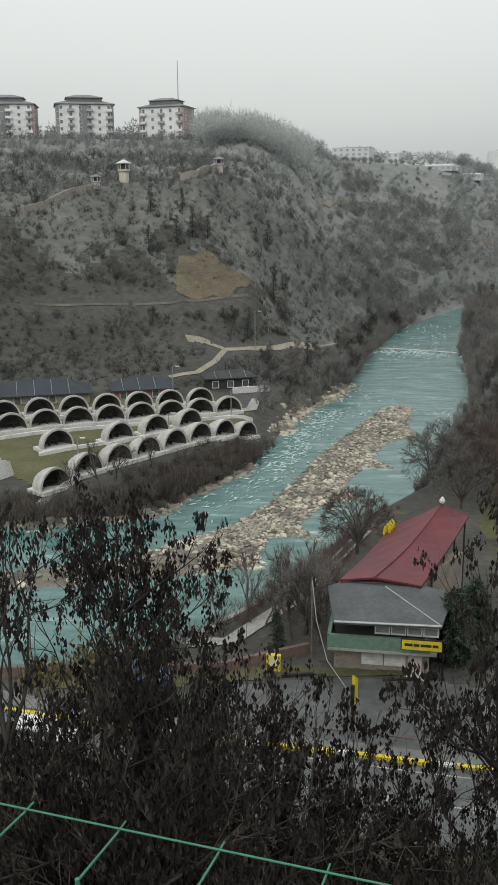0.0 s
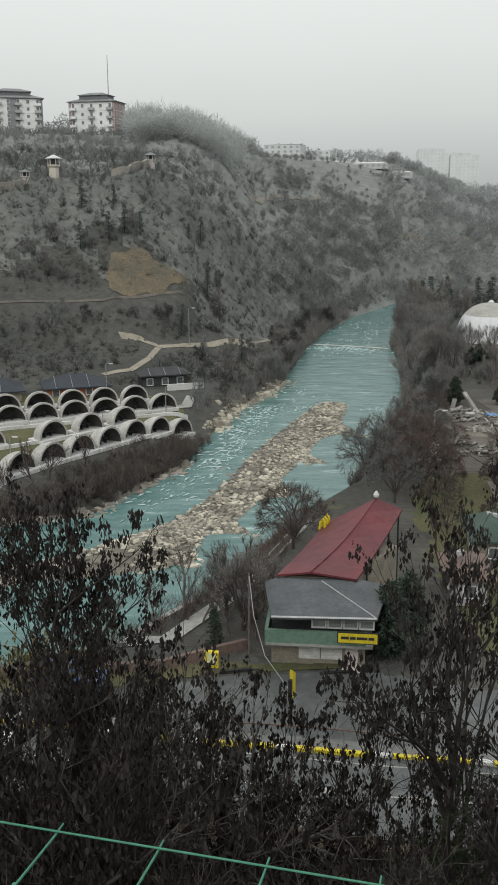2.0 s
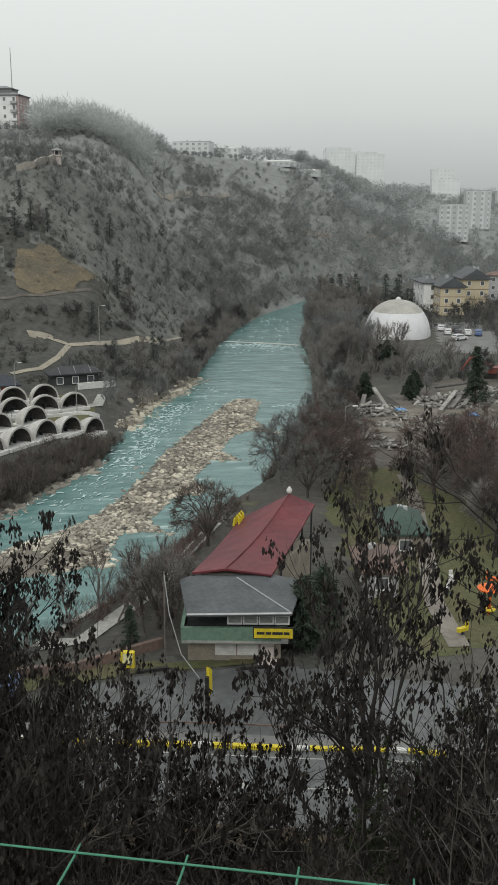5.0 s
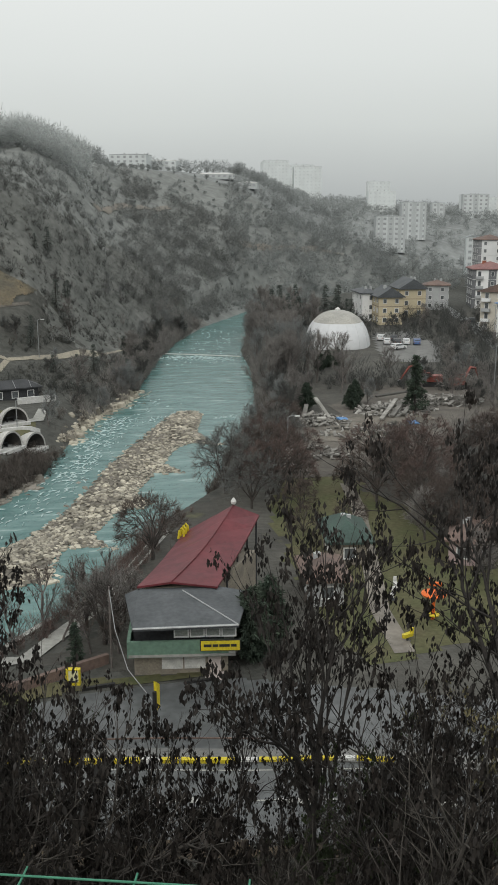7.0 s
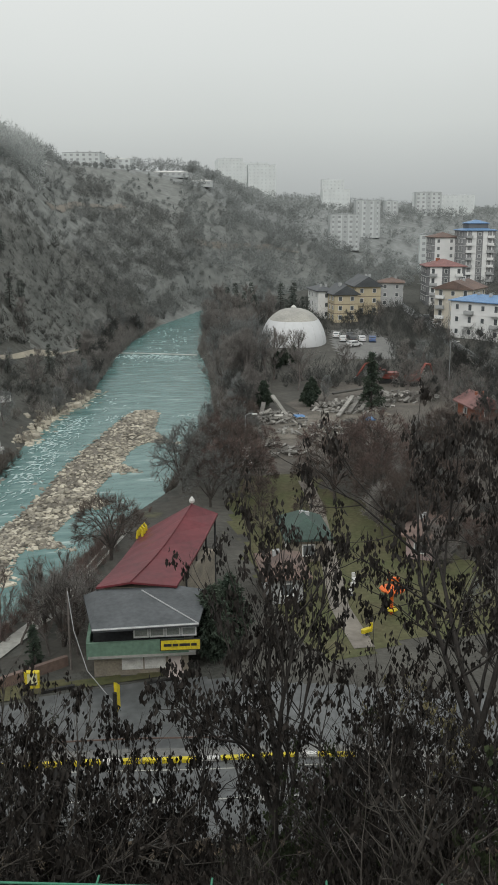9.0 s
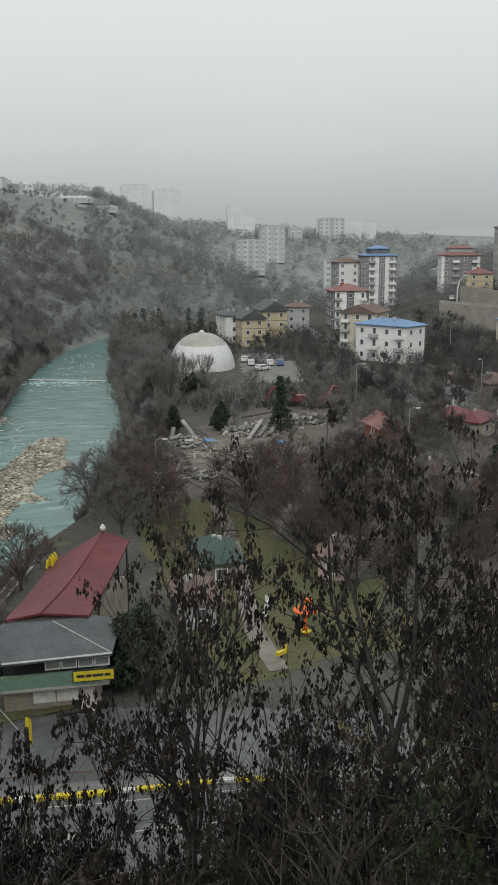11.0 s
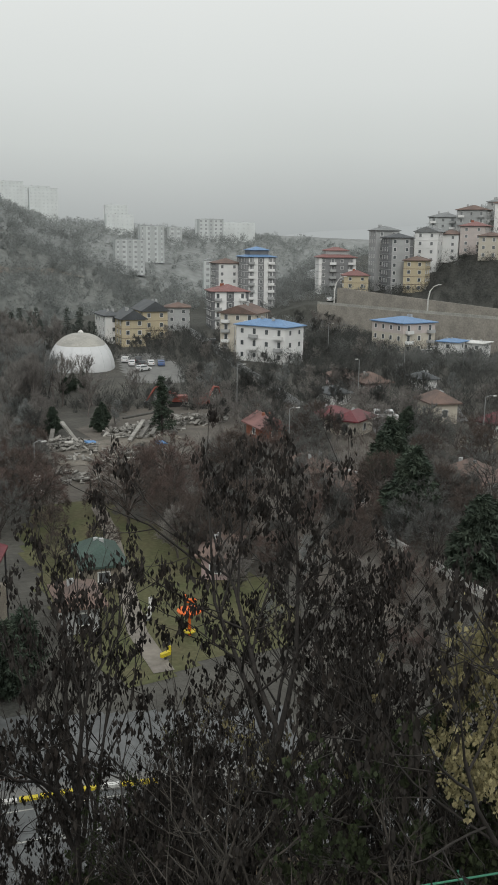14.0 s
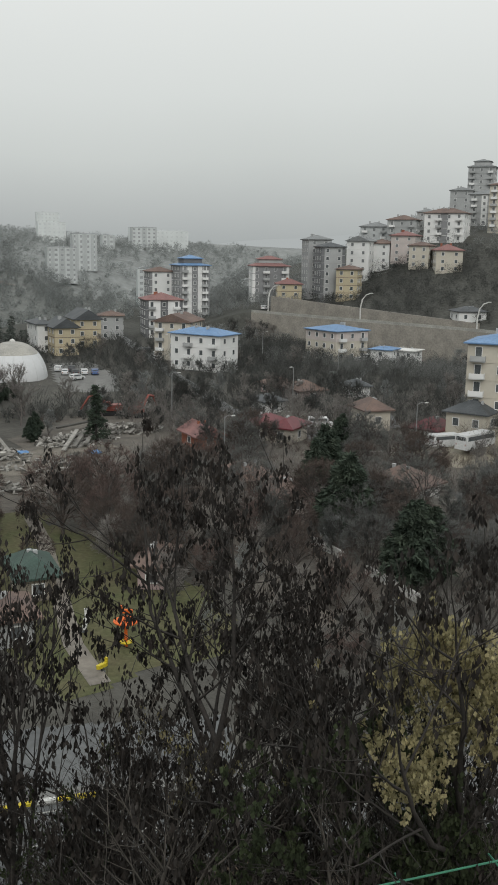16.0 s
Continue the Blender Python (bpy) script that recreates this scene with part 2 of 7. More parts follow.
    "debris": material("broken_concrete", (0.27, 0.262, 0.242), (0.15, 0.145, 0.132), 1.5, 0.9, 0.4, island=0.6),
    "membrane": material("white_membrane", (0.56, 0.57, 0.575), (0.52, 0.53, 0.535), 9, 0.5, 0.0, mottle=0.12),
    "membrane2": material("weathered_membrane", (0.36, 0.35, 0.315), (0.29, 0.285, 0.26), 3, 0.6, 0.1),
    # far blocks and halls, with the valley's haze mixed into their colours
    "hazewall": material("hazed_pale_render", (0.57, 0.595, 0.59), (0.52, 0.545, 0.545), 8, 0.9, 0.0, mottle=0.12),
    "hazewall2": material("hazed_grey_render", (0.46, 0.48, 0.48), (0.42, 0.44, 0.44), 8, 0.9, 0.0, mottle=0.12),
    "hazeroof": material("hazed_grey_roof", (0.30, 0.315, 0.315), (0.27, 0.285, 0.285), 8, 0.9, 0.0),
    "hazewin": material("hazed_window_glass", (0.31, 0.322, 0.326), (0.35, 0.362, 0.366), 8, 0.7, 0.0),
}

# far twigs and leaves let light through; softer shading imitates haze
for key in ("fartwig", "fartwig2", "fartwig3", "fartwig4", "crestwig", "greyscrub", "banktwig", "brush", "goldleaf", "mossleaf", "paleleaf"):
    nt = M[key].node_tree
    bsdf = next(n for n in nt.nodes if n.type == "BSDF_PRINCIPLED")
    outn = next(n for n in nt.nodes if n.type == "OUTPUT_MATERIAL")
    thin, both = nt.nodes.new("ShaderNodeBsdfTranslucent"), nt.nodes.new("ShaderNodeMixShader")
    nt.links.new(bsdf.inputs["Base Color"].links[0].from_socket, thin.inputs["Color"])
    both.inputs[0].default_value = 0.45
    nt.links.new(bsdf.outputs[0], both.inputs[1])
    nt.links.new(thin.outputs[0], both.inputs[2])
    nt.links.new(both.outputs[0], outn.inputs["Surface"])


def water_material():
    m = bpy.data.materials.new("turquoise_water")
    m.use_nodes = True
    t = m.node_tree
    p = t.nodes["Principled BSDF"]
    g = t.nodes.new("ShaderNodeNewGeometry")
    mp = t.nodes.new("ShaderNodeMapping")
    mp.inputs["Rotation"].default_value = (0, 0, radians(62))
    mp.inputs["Scale"].default_value = (0.10, 0.42, 1)
    n = t.nodes.new("ShaderNodeTexNoise")
    n.inputs["Scale"].default_value, n.inputs["Detail"].default_value, n.inputs["Roughness"].default_value = 1.0, 6, 0.62
    r = t.nodes.new("ShaderNodeValToRGB")
    r.color_ramp.elements[0].position, r.color_ramp.elements[0].color = 0.40, (0.060, 0.140, 0.133, 1)
    r.color_ramp.elements[1].position, r.color_ramp.elements[1].color = 0.60, (0.112, 0.208, 0.198, 1)
    crest = r.color_ramp.elements.new(0.70)
    crest.color = (0.32, 0.42, 0.40, 1)
    t.links.new(g.outputs["Position"], mp.inputs[0])
    t.links.new(mp.outputs[0], n.inputs["Vector"])
    t.links.new(n.outputs["Fac"], r.inputs[0])
    t.links.new(r.outputs[0], p.inputs["Base Color"])
    n2 = t.nodes.new("ShaderNodeTexNoise")
    n2.inputs["Scale"].default_value, n2.inputs["Detail"].default_value = 0.9, 6
    t.links.new(g.outputs["Position"], n2.inputs["Vector"])
    b = t.nodes.new("ShaderNodeBump")
    b.inputs["Strength"].default_value, b.inputs["Distance"].default_value = 0.5, 0.25
    t.links.new(n2.outputs["Fac"], b.inputs["Height"])
    t.links.new(b.outputs[0], p.inputs["Normal"])
    p.inputs["Roughness"].default_value = 0.22
    p.inputs["IOR"].default_value = 1.33
    return m


def haze_material():
    """The plain distance behind everything; it glows in the pale tone of haze."""
    m = bpy.data.materials.new("glowing_haze_distance")
    m.use_nodes = True
    t = m.node_tree
    p = t.nodes["Principled BSDF"]
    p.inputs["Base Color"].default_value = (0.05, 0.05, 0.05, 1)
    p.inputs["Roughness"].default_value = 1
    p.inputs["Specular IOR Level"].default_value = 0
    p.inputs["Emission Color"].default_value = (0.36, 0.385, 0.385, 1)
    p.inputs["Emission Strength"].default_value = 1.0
    return m


M["water"] = water_material()
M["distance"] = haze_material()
M["foam"] = material("white_foam", (0.52, 0.62, 0.61), (0.32, 0.45, 0.45), 0.6, 0.6, 0.5)

# ---- the lie of the land ----
RIVER = [(-200, 118), (-60, 110), (-29, 109), (-17.6, 111.5), (-10.7, 114), (-7.5, 121), (-1.8, 131), (1.5, 138), (4, 149), (7, 160), (13, 179), (21, 193), (25.5, 213), (33.4, 246), (45, 285), (60, 322), (100, 395), (200, 470), (330, 530), (520, 640),
         (540, 622), (340, 508), (215, 445), (122, 378), (74, 322), (65, 285), (58, 262), (53, 228), (46.5, 197), (41, 172), (32, 151), (24.2, 128), (18.3, 115.8), (9, 103), (3, 89), (-2.5, 80), (-8, 73), (-30, 66), (-60, 64), (-200, 70)]
N_LEFT = 20


def segment_distance(x, y, pts, closed):
    best = np.full(np.shape(x), 1e9)
    n = len(pts)
    for i in range(n if closed else n - 1):
        (ax, ay), (bx, by) = pts[i], pts[(i + 1) % n]
        dx, dy = bx - ax, by - ay
        u = np.clip(((x - ax) * dx + (y - ay) * dy) / (dx * dx + dy * dy), 0, 1)
        best = np.minimum(best, np.hypot(x - ax - u * dx, y - ay - u * dy))
    return best


def inside(x, y, pts):
    r = np.zeros(np.shape(x), bool)
    n = len(pts)
    for i in range(n):
        (ax, ay), (bx, by) = pts[i], pts[(i + 1) % n]
        if ay == by:
            continue
        hit = ((ay > y) != (by > y)) & (x < (bx - ax) * (y - ay) / (by - ay) + ax)
        r ^= hit
    return r


def smooth(e0, e1, v):
    u = np.clip((v - e0) / (e1 - e0), 0, 1)
    return u * u * (3 - 2 * u)


def wobble(x, y, s, seed=0.0):
    return (np.sin(x / s + seed) * np.cos(y / s * 1.13 + 1.7 * seed) + 0.6 * np.sin(x / s * 2.3 + y / s * 1.9 + seed * 3) + 0.35 * np.cos(x / s * 4.7 - y / s * 4.1 + seed)) / 1.95


LEFT_SIDE = RIVER[:N_LEFT] + [(2500, 2500), (-2500, 2500), (-2500, 118)]
HIGHWAY = [(165, 345), (193, 292), (207, 255), (224, 216), (240, 165), (262, 60)]


def ground_z(x, y):
    """Height of the land at x, y (arrays or numbers), in metres above the road."""
    x, y = np.asarray(x, float), np.asarray(y, float)
    d, az = np.hypot(x, y), np.degrees(np.arctan2(x, y))
    dr = segment_distance(x, y, RIVER, True)
    wet = inside(x, y, RIVER)
    left = inside(x, y, LEFT_SIDE)
    # the far bank: park terrace, steep hill, plateau
    d0 = np.interp(az, [-60, -15, -4, 0, 3, 5, 9, 12, 15], [175, 175, 185, 197, 222, 250, 312, 355, 400])
    d1 = np.interp(az, [-60, -5, 0, 2.5, 5, 10, 15], [395, 395, 402, 415, 490, 570, 620])
    u = (d - d0) / (d1 - d0)
    pa = np.interp(u, [0, 0.1, 0.36, 0.5, 0.7, 0.98, 1.3, 4], [0, 4, 38, 42, 49, 60, 63, 69])
    pb = np.interp(u, [0, 0.45, 1, 1.3, 4], [0, 28, 56, 60, 68])
    k = smooth(-0.5, 5.0, az)
    terrace = np.interp(dr, [0, 8, 50], [-3, -1.6, 0.5])
    hill = terrace + np.where(u > 0, pa * (1 - k) + pb * k, 0)
    far = np.interp(dr, [0, 25, 60, 120, 300, 1600], [-2, 5, 18, 30, 44, 62])
    k2 = smooth(12, 18, az)
    hill = hill * (1 - k2) + far * k2
    rough_k = smooth(0.04, 0.3, u) * (1 - 0.8 * smooth(0.85, 1.0, u))
    hill = hill + rough_k * (1.6 * wobble(x, y, 24, 1) + 1.0 * wobble(x, y, 8, 2))
    # a rocky spur in front of the plateau's edge
    hill = hill + 6 * np.exp(-((az + 2.4) / 1.3) ** 2 - ((u - 0.40) / 0.10) ** 2)
    # the near bank: slope under the camera, flat valley floor, hill behind the highway
    s = y * 0.966 + x * 0.259
    flat = np.interp(d, [0, 90, 150, 260, 420, 1600], [0, 0, -0.6, -1.5, 3, 20]) + 0.25 * wobble(x, y, 12, 3)
    slope = np.maximum(0, 42 - s) * 0.56
    slope = np.where(s < 0, 23.5, np.minimum(slope, 23.5)) + smooth(2, 12, slope) * 0.5 * wobble(x, y, 4, 5)
    near = flat + slope * smooth(0, 3, slope + 0.5)
    hw = segment_distance(x, y, HIGHWAY, False)
    hx = np.interp(y, [p[1] for p in HIGHWAY[::-1]], [p[0] for p in HIGHWAY[::-1]])
    beyond = (x > hx)
    road_z = np.interp(az, [30, 33, 38, 48, 60], [11, 10, 8, 5.5, 5])
    rise = np.interp(az, [24, 30, 34, 37, 40.8, 43, 60], [0.0, 0.02, 0.08, 0.15, 0.26, 0.33, 0.36])
    up = road_z + np.minimum(hw, 100) * rise + np.clip(hw - 100, 0, 85) * rise * 0.42 - np.clip(hw - 185, 0, 300) * 0.10 + 1.5 * wobble(x, y, 30, 4) * smooth(10, 60, hw)
    foot = near + smooth(46, 10, hw) * (road_z - 9 - near) * smooth(26, 33, az)
    near = np.where(beyond & (az > 24), near + np.maximum(up - near, 0) * smooth(28, 33.5, az), foot)
    near = near + 3.0 * smooth(43.5, 46.5, az) * smooth(150, 166, d) * smooth(240, 200, d)
    z = np.where(left, hill, near)
    # banks fall to the river
    bank = -5.6 + dr * np.where(left, 0.55, 0.9) + np.maximum(0, dr - 9) * 4
    z = np.where(wet, -6.2 - 0.4 * smooth(0, 5, dr), np.minimum(z, bank))
    return z


def gz(x, y):
    return float(ground_z(x, y))


def obj_mesh(name, verts, faces, mats, index=None, smooth_shade=False):
    me = bpy.data.meshes.new(name)
    me.from_pydata([tuple(v) for v in verts], [], [tuple(f) for f in faces])
    for m in mats if isinstance(mats, (list, tuple)) else [mats]:
        me.materials.append(M[m] if isinstance(m, str) else m)
    if index is not None:
        me.polygons.foreach_set("material_index", np.asarray(index, np.int32))
    if smooth_shade:
        me.polygons.foreach_set("use_smooth", np.ones(len(me.polygons), bool))
    me.update()
    return new(name, me)


def sheet(name, X, Y, Zv, mat, label, category="ground", kind="structure", keep=None, smooth_shade=True):
    """A regular grid of points as one surface."""
    n, m = X.shape
    verts = np.stack([X.ravel(), Y.ravel(), Zv.ravel()], 1)
    i = np.arange(n * m).reshape(n, m)
    f = np.stack([i[:-1, :-1], i[:-1, 1:], i[1:, 1:], i[1:, :-1]], -1).reshape(-1, 4)
    if keep is not None:
        ok = keep.ravel()[f].all(1)
        f = f[ok]
    ob = obj_mesh(name, verts, f[:, ::-1], mat, smooth_shade=smooth_shade)
    return tagged(ob, label, category, kind=kind)


azs = np.radians(np.concatenate([np.arange(-180, -60, 8), np.arange(-60, -22, 2), np.arange(-22, 56, 0.3), np.arange(56, 80, 2), np.arange(80, 181, 8)]))
azs[-1] = math.pi
ds = np.concatenate([np.geomspace(0.2, 60, 70), np.geomspace(61, 420, 190), np.geomspace(425, 1000, 45)])
AA, DD = np.meshgrid(azs, ds)
GX, GY = DD * np.sin(AA), DD * np.cos(AA)
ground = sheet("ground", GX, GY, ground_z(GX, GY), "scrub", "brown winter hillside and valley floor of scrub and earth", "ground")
# covers chosen by distance, ever paler, put haze into the ground's colour
for cover in ("hazeslope", "hazeslope2", "scrubmid"):
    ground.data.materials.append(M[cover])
centre = np.empty(len(ground.data.polygons) * 3)
ground.data.polygons.foreach_get("center", centre)
cx_, cy_ = centre[0::3], centre[1::3]
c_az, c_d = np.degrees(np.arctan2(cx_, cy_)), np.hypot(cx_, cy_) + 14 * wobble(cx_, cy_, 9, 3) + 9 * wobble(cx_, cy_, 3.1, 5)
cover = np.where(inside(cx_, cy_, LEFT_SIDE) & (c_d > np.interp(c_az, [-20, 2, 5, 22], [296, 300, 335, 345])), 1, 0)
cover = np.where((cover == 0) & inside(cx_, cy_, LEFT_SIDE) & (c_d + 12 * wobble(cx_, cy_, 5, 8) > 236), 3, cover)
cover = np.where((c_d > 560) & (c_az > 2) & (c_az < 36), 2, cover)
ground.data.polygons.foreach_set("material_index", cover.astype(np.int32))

# the distance beyond, up to the horizon, its haze made by emission
ds2 = np.geomspace(940, 2600, 26)
AA, DD = np.meshgrid(azs, ds2)
GX, GY = DD * np.sin(AA), DD * np.cos(AA)
aa = np.degrees(AA)
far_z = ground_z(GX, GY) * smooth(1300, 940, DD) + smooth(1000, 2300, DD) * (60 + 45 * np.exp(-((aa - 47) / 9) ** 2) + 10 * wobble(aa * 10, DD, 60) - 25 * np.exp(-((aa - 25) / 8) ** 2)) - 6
sheet("backdrop", GX, GY, far_z, "distance", "far hills closing the valley, glowing in a pale haze tone", "hills")


def drape(name, outline, mat, label, category="ground", lift=0.06, step=1.0, rough_edge=0.0, kind="structure", thick=0.0):
    """A surface lying on the ground inside an outline."""
    xs, ys = [p[0] for p in outline], [p[1] for p in outline]
    X, Y = np.meshgrid(np.arange(min(xs), max(xs) + step, step), np.arange(min(ys), max(ys) + step, step))
    Xe, Ye = X + rough_edge * wobble(X, Y, 2.2 + rough_edge, 7), Y + rough_edge * wobble(Y, X, 2.2 + rough_edge, 9)
    keep = inside(Xe, Ye, outline)
    return sheet(name, X, Y, ground_z(X, Y) + lift, mat, label, category, kind, keep)


def along(pts, step):
    """Points every step metres along a broken line, with the heading there."""
    res = []
    for (ax, ay), (bx, by) in zip(pts, pts[1:]):
        L = math.hypot(bx - ax, by - ay)
        n = max(1, int(L / step))
        for i in range(n):
            u = i / n
            res.append((ax + u * (bx - ax), ay + u * (by - ay), math.atan2(by - ay, bx - ax)))
    res.append((*pts[-1], res[-1][2]))
    return res


def strip(name, pts, width, mat, label, category, lift=0.06, step=1.5, height=None, drop=0.3, kind="structure"):
    """A band along a broken line on the ground; with a height, a wall of that height."""
    vs, fs = [], []
    for x, y, h in along(pts, step):
        nx, ny = -math.sin(h) * width / 2, math.cos(h) * width / 2
        a, b = (x + nx, y + ny), (x - nx, y - ny)
        za, zb = gz(*a), gz(*b)
        if height is None:
            vs += [(*a, za + lift), (*b, zb + lift)]
        else:
            top = max(za, zb) + height
            vs += [(*a, min(za, zb) - drop), (*a, top), (*b, top), (*b, min(za, zb) - drop)]
    k = 2 if height is None else 4
    n = len(vs) // k
    for i in range(n - 1):
        o = i * k
        for j in range(k - 1):
            fs.append((o + j, o + j + 1, o + k + j + 1, o + k + j))
    if height is not None:
        fs += [tuple(range(4)), tuple(range((n - 1) * 4, n * 4))[::-1]]
    ob = obj_mesh(name, vs, fs, mat)
    return tagged(ob, label, category, kind=kind)


# water
X, Y = np.meshgrid(np.arange(-200, 545, 1.5), np.arange(60, 645, 1.5))
Zw = np.full(X.shape, -5.0) + 0.05 * wobble(X, Y, 3, 2)
sheet("water", X, Y, Zw, "water", "fast turquoise river water with ripples", "river", keep=(segment_distance(X, Y, RIVER, True) < 3) | inside(X, Y, RIVER))


# ---- builders ----
class Geo:
    """Collects vertices and faces of one mesh."""

    def __init__(self):
        self.v, self.f, self.i, self.m = [], [], [], 0

    def add(self, vs, fs):
        o = len(self.v)
        self.v += [tuple(p) for p in vs]
        self.f += [tuple(o + k for k in q) for q in fs]
        self.i += [self.m] * len(fs)
        return self

    def box(self, cx, cy, cz, sx, sy, sz, rz=0.0, c=0.0):
        """A box round a centre, with the upright edges cut off by c."""
        hx, hy, hz = sx / 2, sy / 2, sz / 2
        ring = [(-hx, -hy), (hx, -hy), (hx, hy), (-hx, hy)]
        if c:
            ring = [(-hx + c, -hy), (hx - c, -hy), (hx, -hy + c), (hx, hy - c), (hx - c, hy), (-hx + c, hy), (-hx, hy - c), (-hx, -hy + c)]
        ca, sa = math.cos(rz), math.sin(rz)
        pts = [(cx + x * ca - y * sa, cy + x * sa + y * ca) for x, y in ring]
        return self.prism(pts, cz - hz, cz + hz)

    def prism(self, pts, z0, z1):
        n = len(pts)
        vs = [(*p, z0) for p in pts] + [(*p, z1) for p in pts]
        fs = [tuple(range(n))[::-1], tuple(range(n, 2 * n))] + [(k, (k + 1) % n, n + (k + 1) % n, n + k) for k in range(n)]
        return self.add(vs, fs)

    def tube(self, pts, r0, r1=None, n=6, cap=True):
        """A tapered round bar through points."""
        r1 = r0 if r1 is None else r1
        vs, fs = [], []
        pts = [Vector(p) for p in pts]
        for k, p in enumerate(pts):
            w = (pts[min(k + 1, len(pts) - 1)] - pts[max(k - 1, 0)]).normalized()
            u = w.cross(Vector((0, 0, 1)) if abs(w.z) < 0.9 else Vector((1, 0, 0))).normalized()
            q = w.cross(u)
            r = r0 + (r1 - r0) * k / (len(pts) - 1)
            vs += [p + (u * math.cos(2 * math.pi * j / n) + q * math.sin(2 * math.pi * j / n)) * r for j in range(n)]
        for k in range(len(pts) - 1):
            fs += [(k * n + j, k * n + (j + 1) % n, (k + 1) * n + (j + 1) % n, (k + 1) * n + j) for j in range(n)]
        if cap:
            fs += [tuple(range(n))[::-1], tuple(range((len(pts) - 1) * n, len(pts) * n))]
        return self.add(vs, fs)

    def lathe(self, ring, cx=0, cy=0, n=16):
        """A round body from (radius, height) pairs."""
        vs = [(cx + r * math.cos(2 * math.pi * j / n), cy + r * math.sin(2 * math.pi * j / n), z) for r, z in ring for j in range(n)]
        fs = [(k * n + j, k * n + (j + 1) % n, (k + 1) * n + (j + 1) % n, (k + 1) * n + j) for k in range(len(ring) - 1) for j in range(n)]
        fs += [tuple(range(n))[::-1], tuple(range((len(ring) - 1) * n, len(ring) * n))]
        return self.add(vs, fs)

    def mesh(self, name, mats):
        me = bpy.data.meshes.new(name)
        me.from_pydata(self.v, [], self.f)
        for m in mats if isinstance(mats, (list, tuple)) else [mats]:
            me.materials.append(M[m])
        me.polygons.foreach_set("material_index", np.asarray(self.i, np.int32))
        me.update()
        return me


def base(name, x, y, z, rz=0.0, label="", category="", group=""):
    ob = new(name)
    ob.matrix_basis = pose(x, y, z, 0, 0, rz)
    ob.empty_display_size = 0.1
    return tagged(ob, label, category, group)


def part(name, geo, mat, parent, label="", at=None):
    """One mesh under a thing or under a part."""
    me = geo if isinstance(geo, bpy.types.Mesh) else geo.mesh(name, mat)
    ob = new(name, me)
    ob.parent = parent
    if at is not None:
        ob.matrix_basis = at
    if label:
        ob["label"] = label
    return ob


def thing(name, geo, mat, at, label, category, group=""):
    ob = new(name, geo.mesh(name, mat) if isinstance(geo, Geo) else geo)
    ob.matrix_basis = at
    return tagged(ob, label, category, group)


def hip_roof(w, d, z, pitch, over=0.5, gable=False):
    """Roof body over a w by d plan, eaves at z; with a gable its ends are upright."""
    g = Geo()
    W, Dp = w / 2 + over, d / 2 + over
    if gable:
        h = W * pitch
        top = [(0, -Dp, z + h), (0, Dp, z + h)]
    elif W > Dp:
        h = Dp * pitch
        top = [(-(W - Dp), 0, z + h), (W - Dp, 0, z + h)]
    else:
        h = W * pitch
        top = [(0, -(Dp - W), z + h), (0, Dp - W, z + h)]
    lo = [(-W, -Dp, z), (W, -Dp, z), (W, Dp, z), (-W, Dp, z)]
    und = [(x, y, z - 0.22) for x, y, _ in lo]
    vs = und + lo + top
    if gable:
        fs = [(4, 5, 8), (5, 6, 9, 8), (6, 7, 9), (7, 4, 8, 9)]
    elif W > Dp:
        fs = [(4, 5, 9, 8), (5, 6, 9), (6, 7, 8, 9), (7, 4, 8)]
    else:
        fs = [(4, 5, 8), (5, 6, 9, 8), (6, 7, 9), (7, 4, 8, 9)]
    fs += [(3, 2, 1, 0)] + [(k, (k + 1) % 4, 4 + (k + 1) % 4, 4 + k) for k in range(4)]
    return g.add(vs, fs), h


WINDOWS = {}


def window_mesh(w, h, glass, trim="whitewall"):
    key = (round(w, 2), round(h, 2), glass, trim)
    if key not in WINDOWS:
        g = Geo()
        t = 0.1
        rings = [(w / 2, h / 2, 0.06), (w / 2, h / 2, -0.09), (w / 2 - t, h / 2 - t, -0.09), (w / 2 - t, h / 2 - t, -0.01)]
        vs = [(sx * a, yy, sz * c) for a, c, yy in rings for sx, sz in ((-1, -1), (1, -1), (1, 1), (-1, 1))]
        g.add(vs, [(r * 4 + q, r * 4 + (q + 1) % 4, r * 4 + 4 + (q + 1) % 4, r * 4 + 4 + q) for r in range(3) for q in range(4)])
        g.f.append((12, 13, 14, 15))
        g.i.append(1)
        WINDOWS[key] = g.mesh("window", [trim, glass])
    return WINDOWS[key]


BALCONY = {}


def balcony_mesh(w, mat):
    if (w, mat) not in BALCONY:
        g = Geo()
        g.box(0, -0.6, 0.06, w, 1.2, 0.14)
        g.box(0, -1.16, 0.55, w, 0.08, 0.95)
        g.box(-w / 2 + 0.04, -0.6, 0.55, 0.08, 1.1, 0.95)
        g.box(w / 2 - 0.04, -0.6, 0.55, 0.08, 1.1, 0.95)
        BALCONY[(w, mat)] = g.mesh("balcony", mat)
    return BALCONY[(w, mat)]


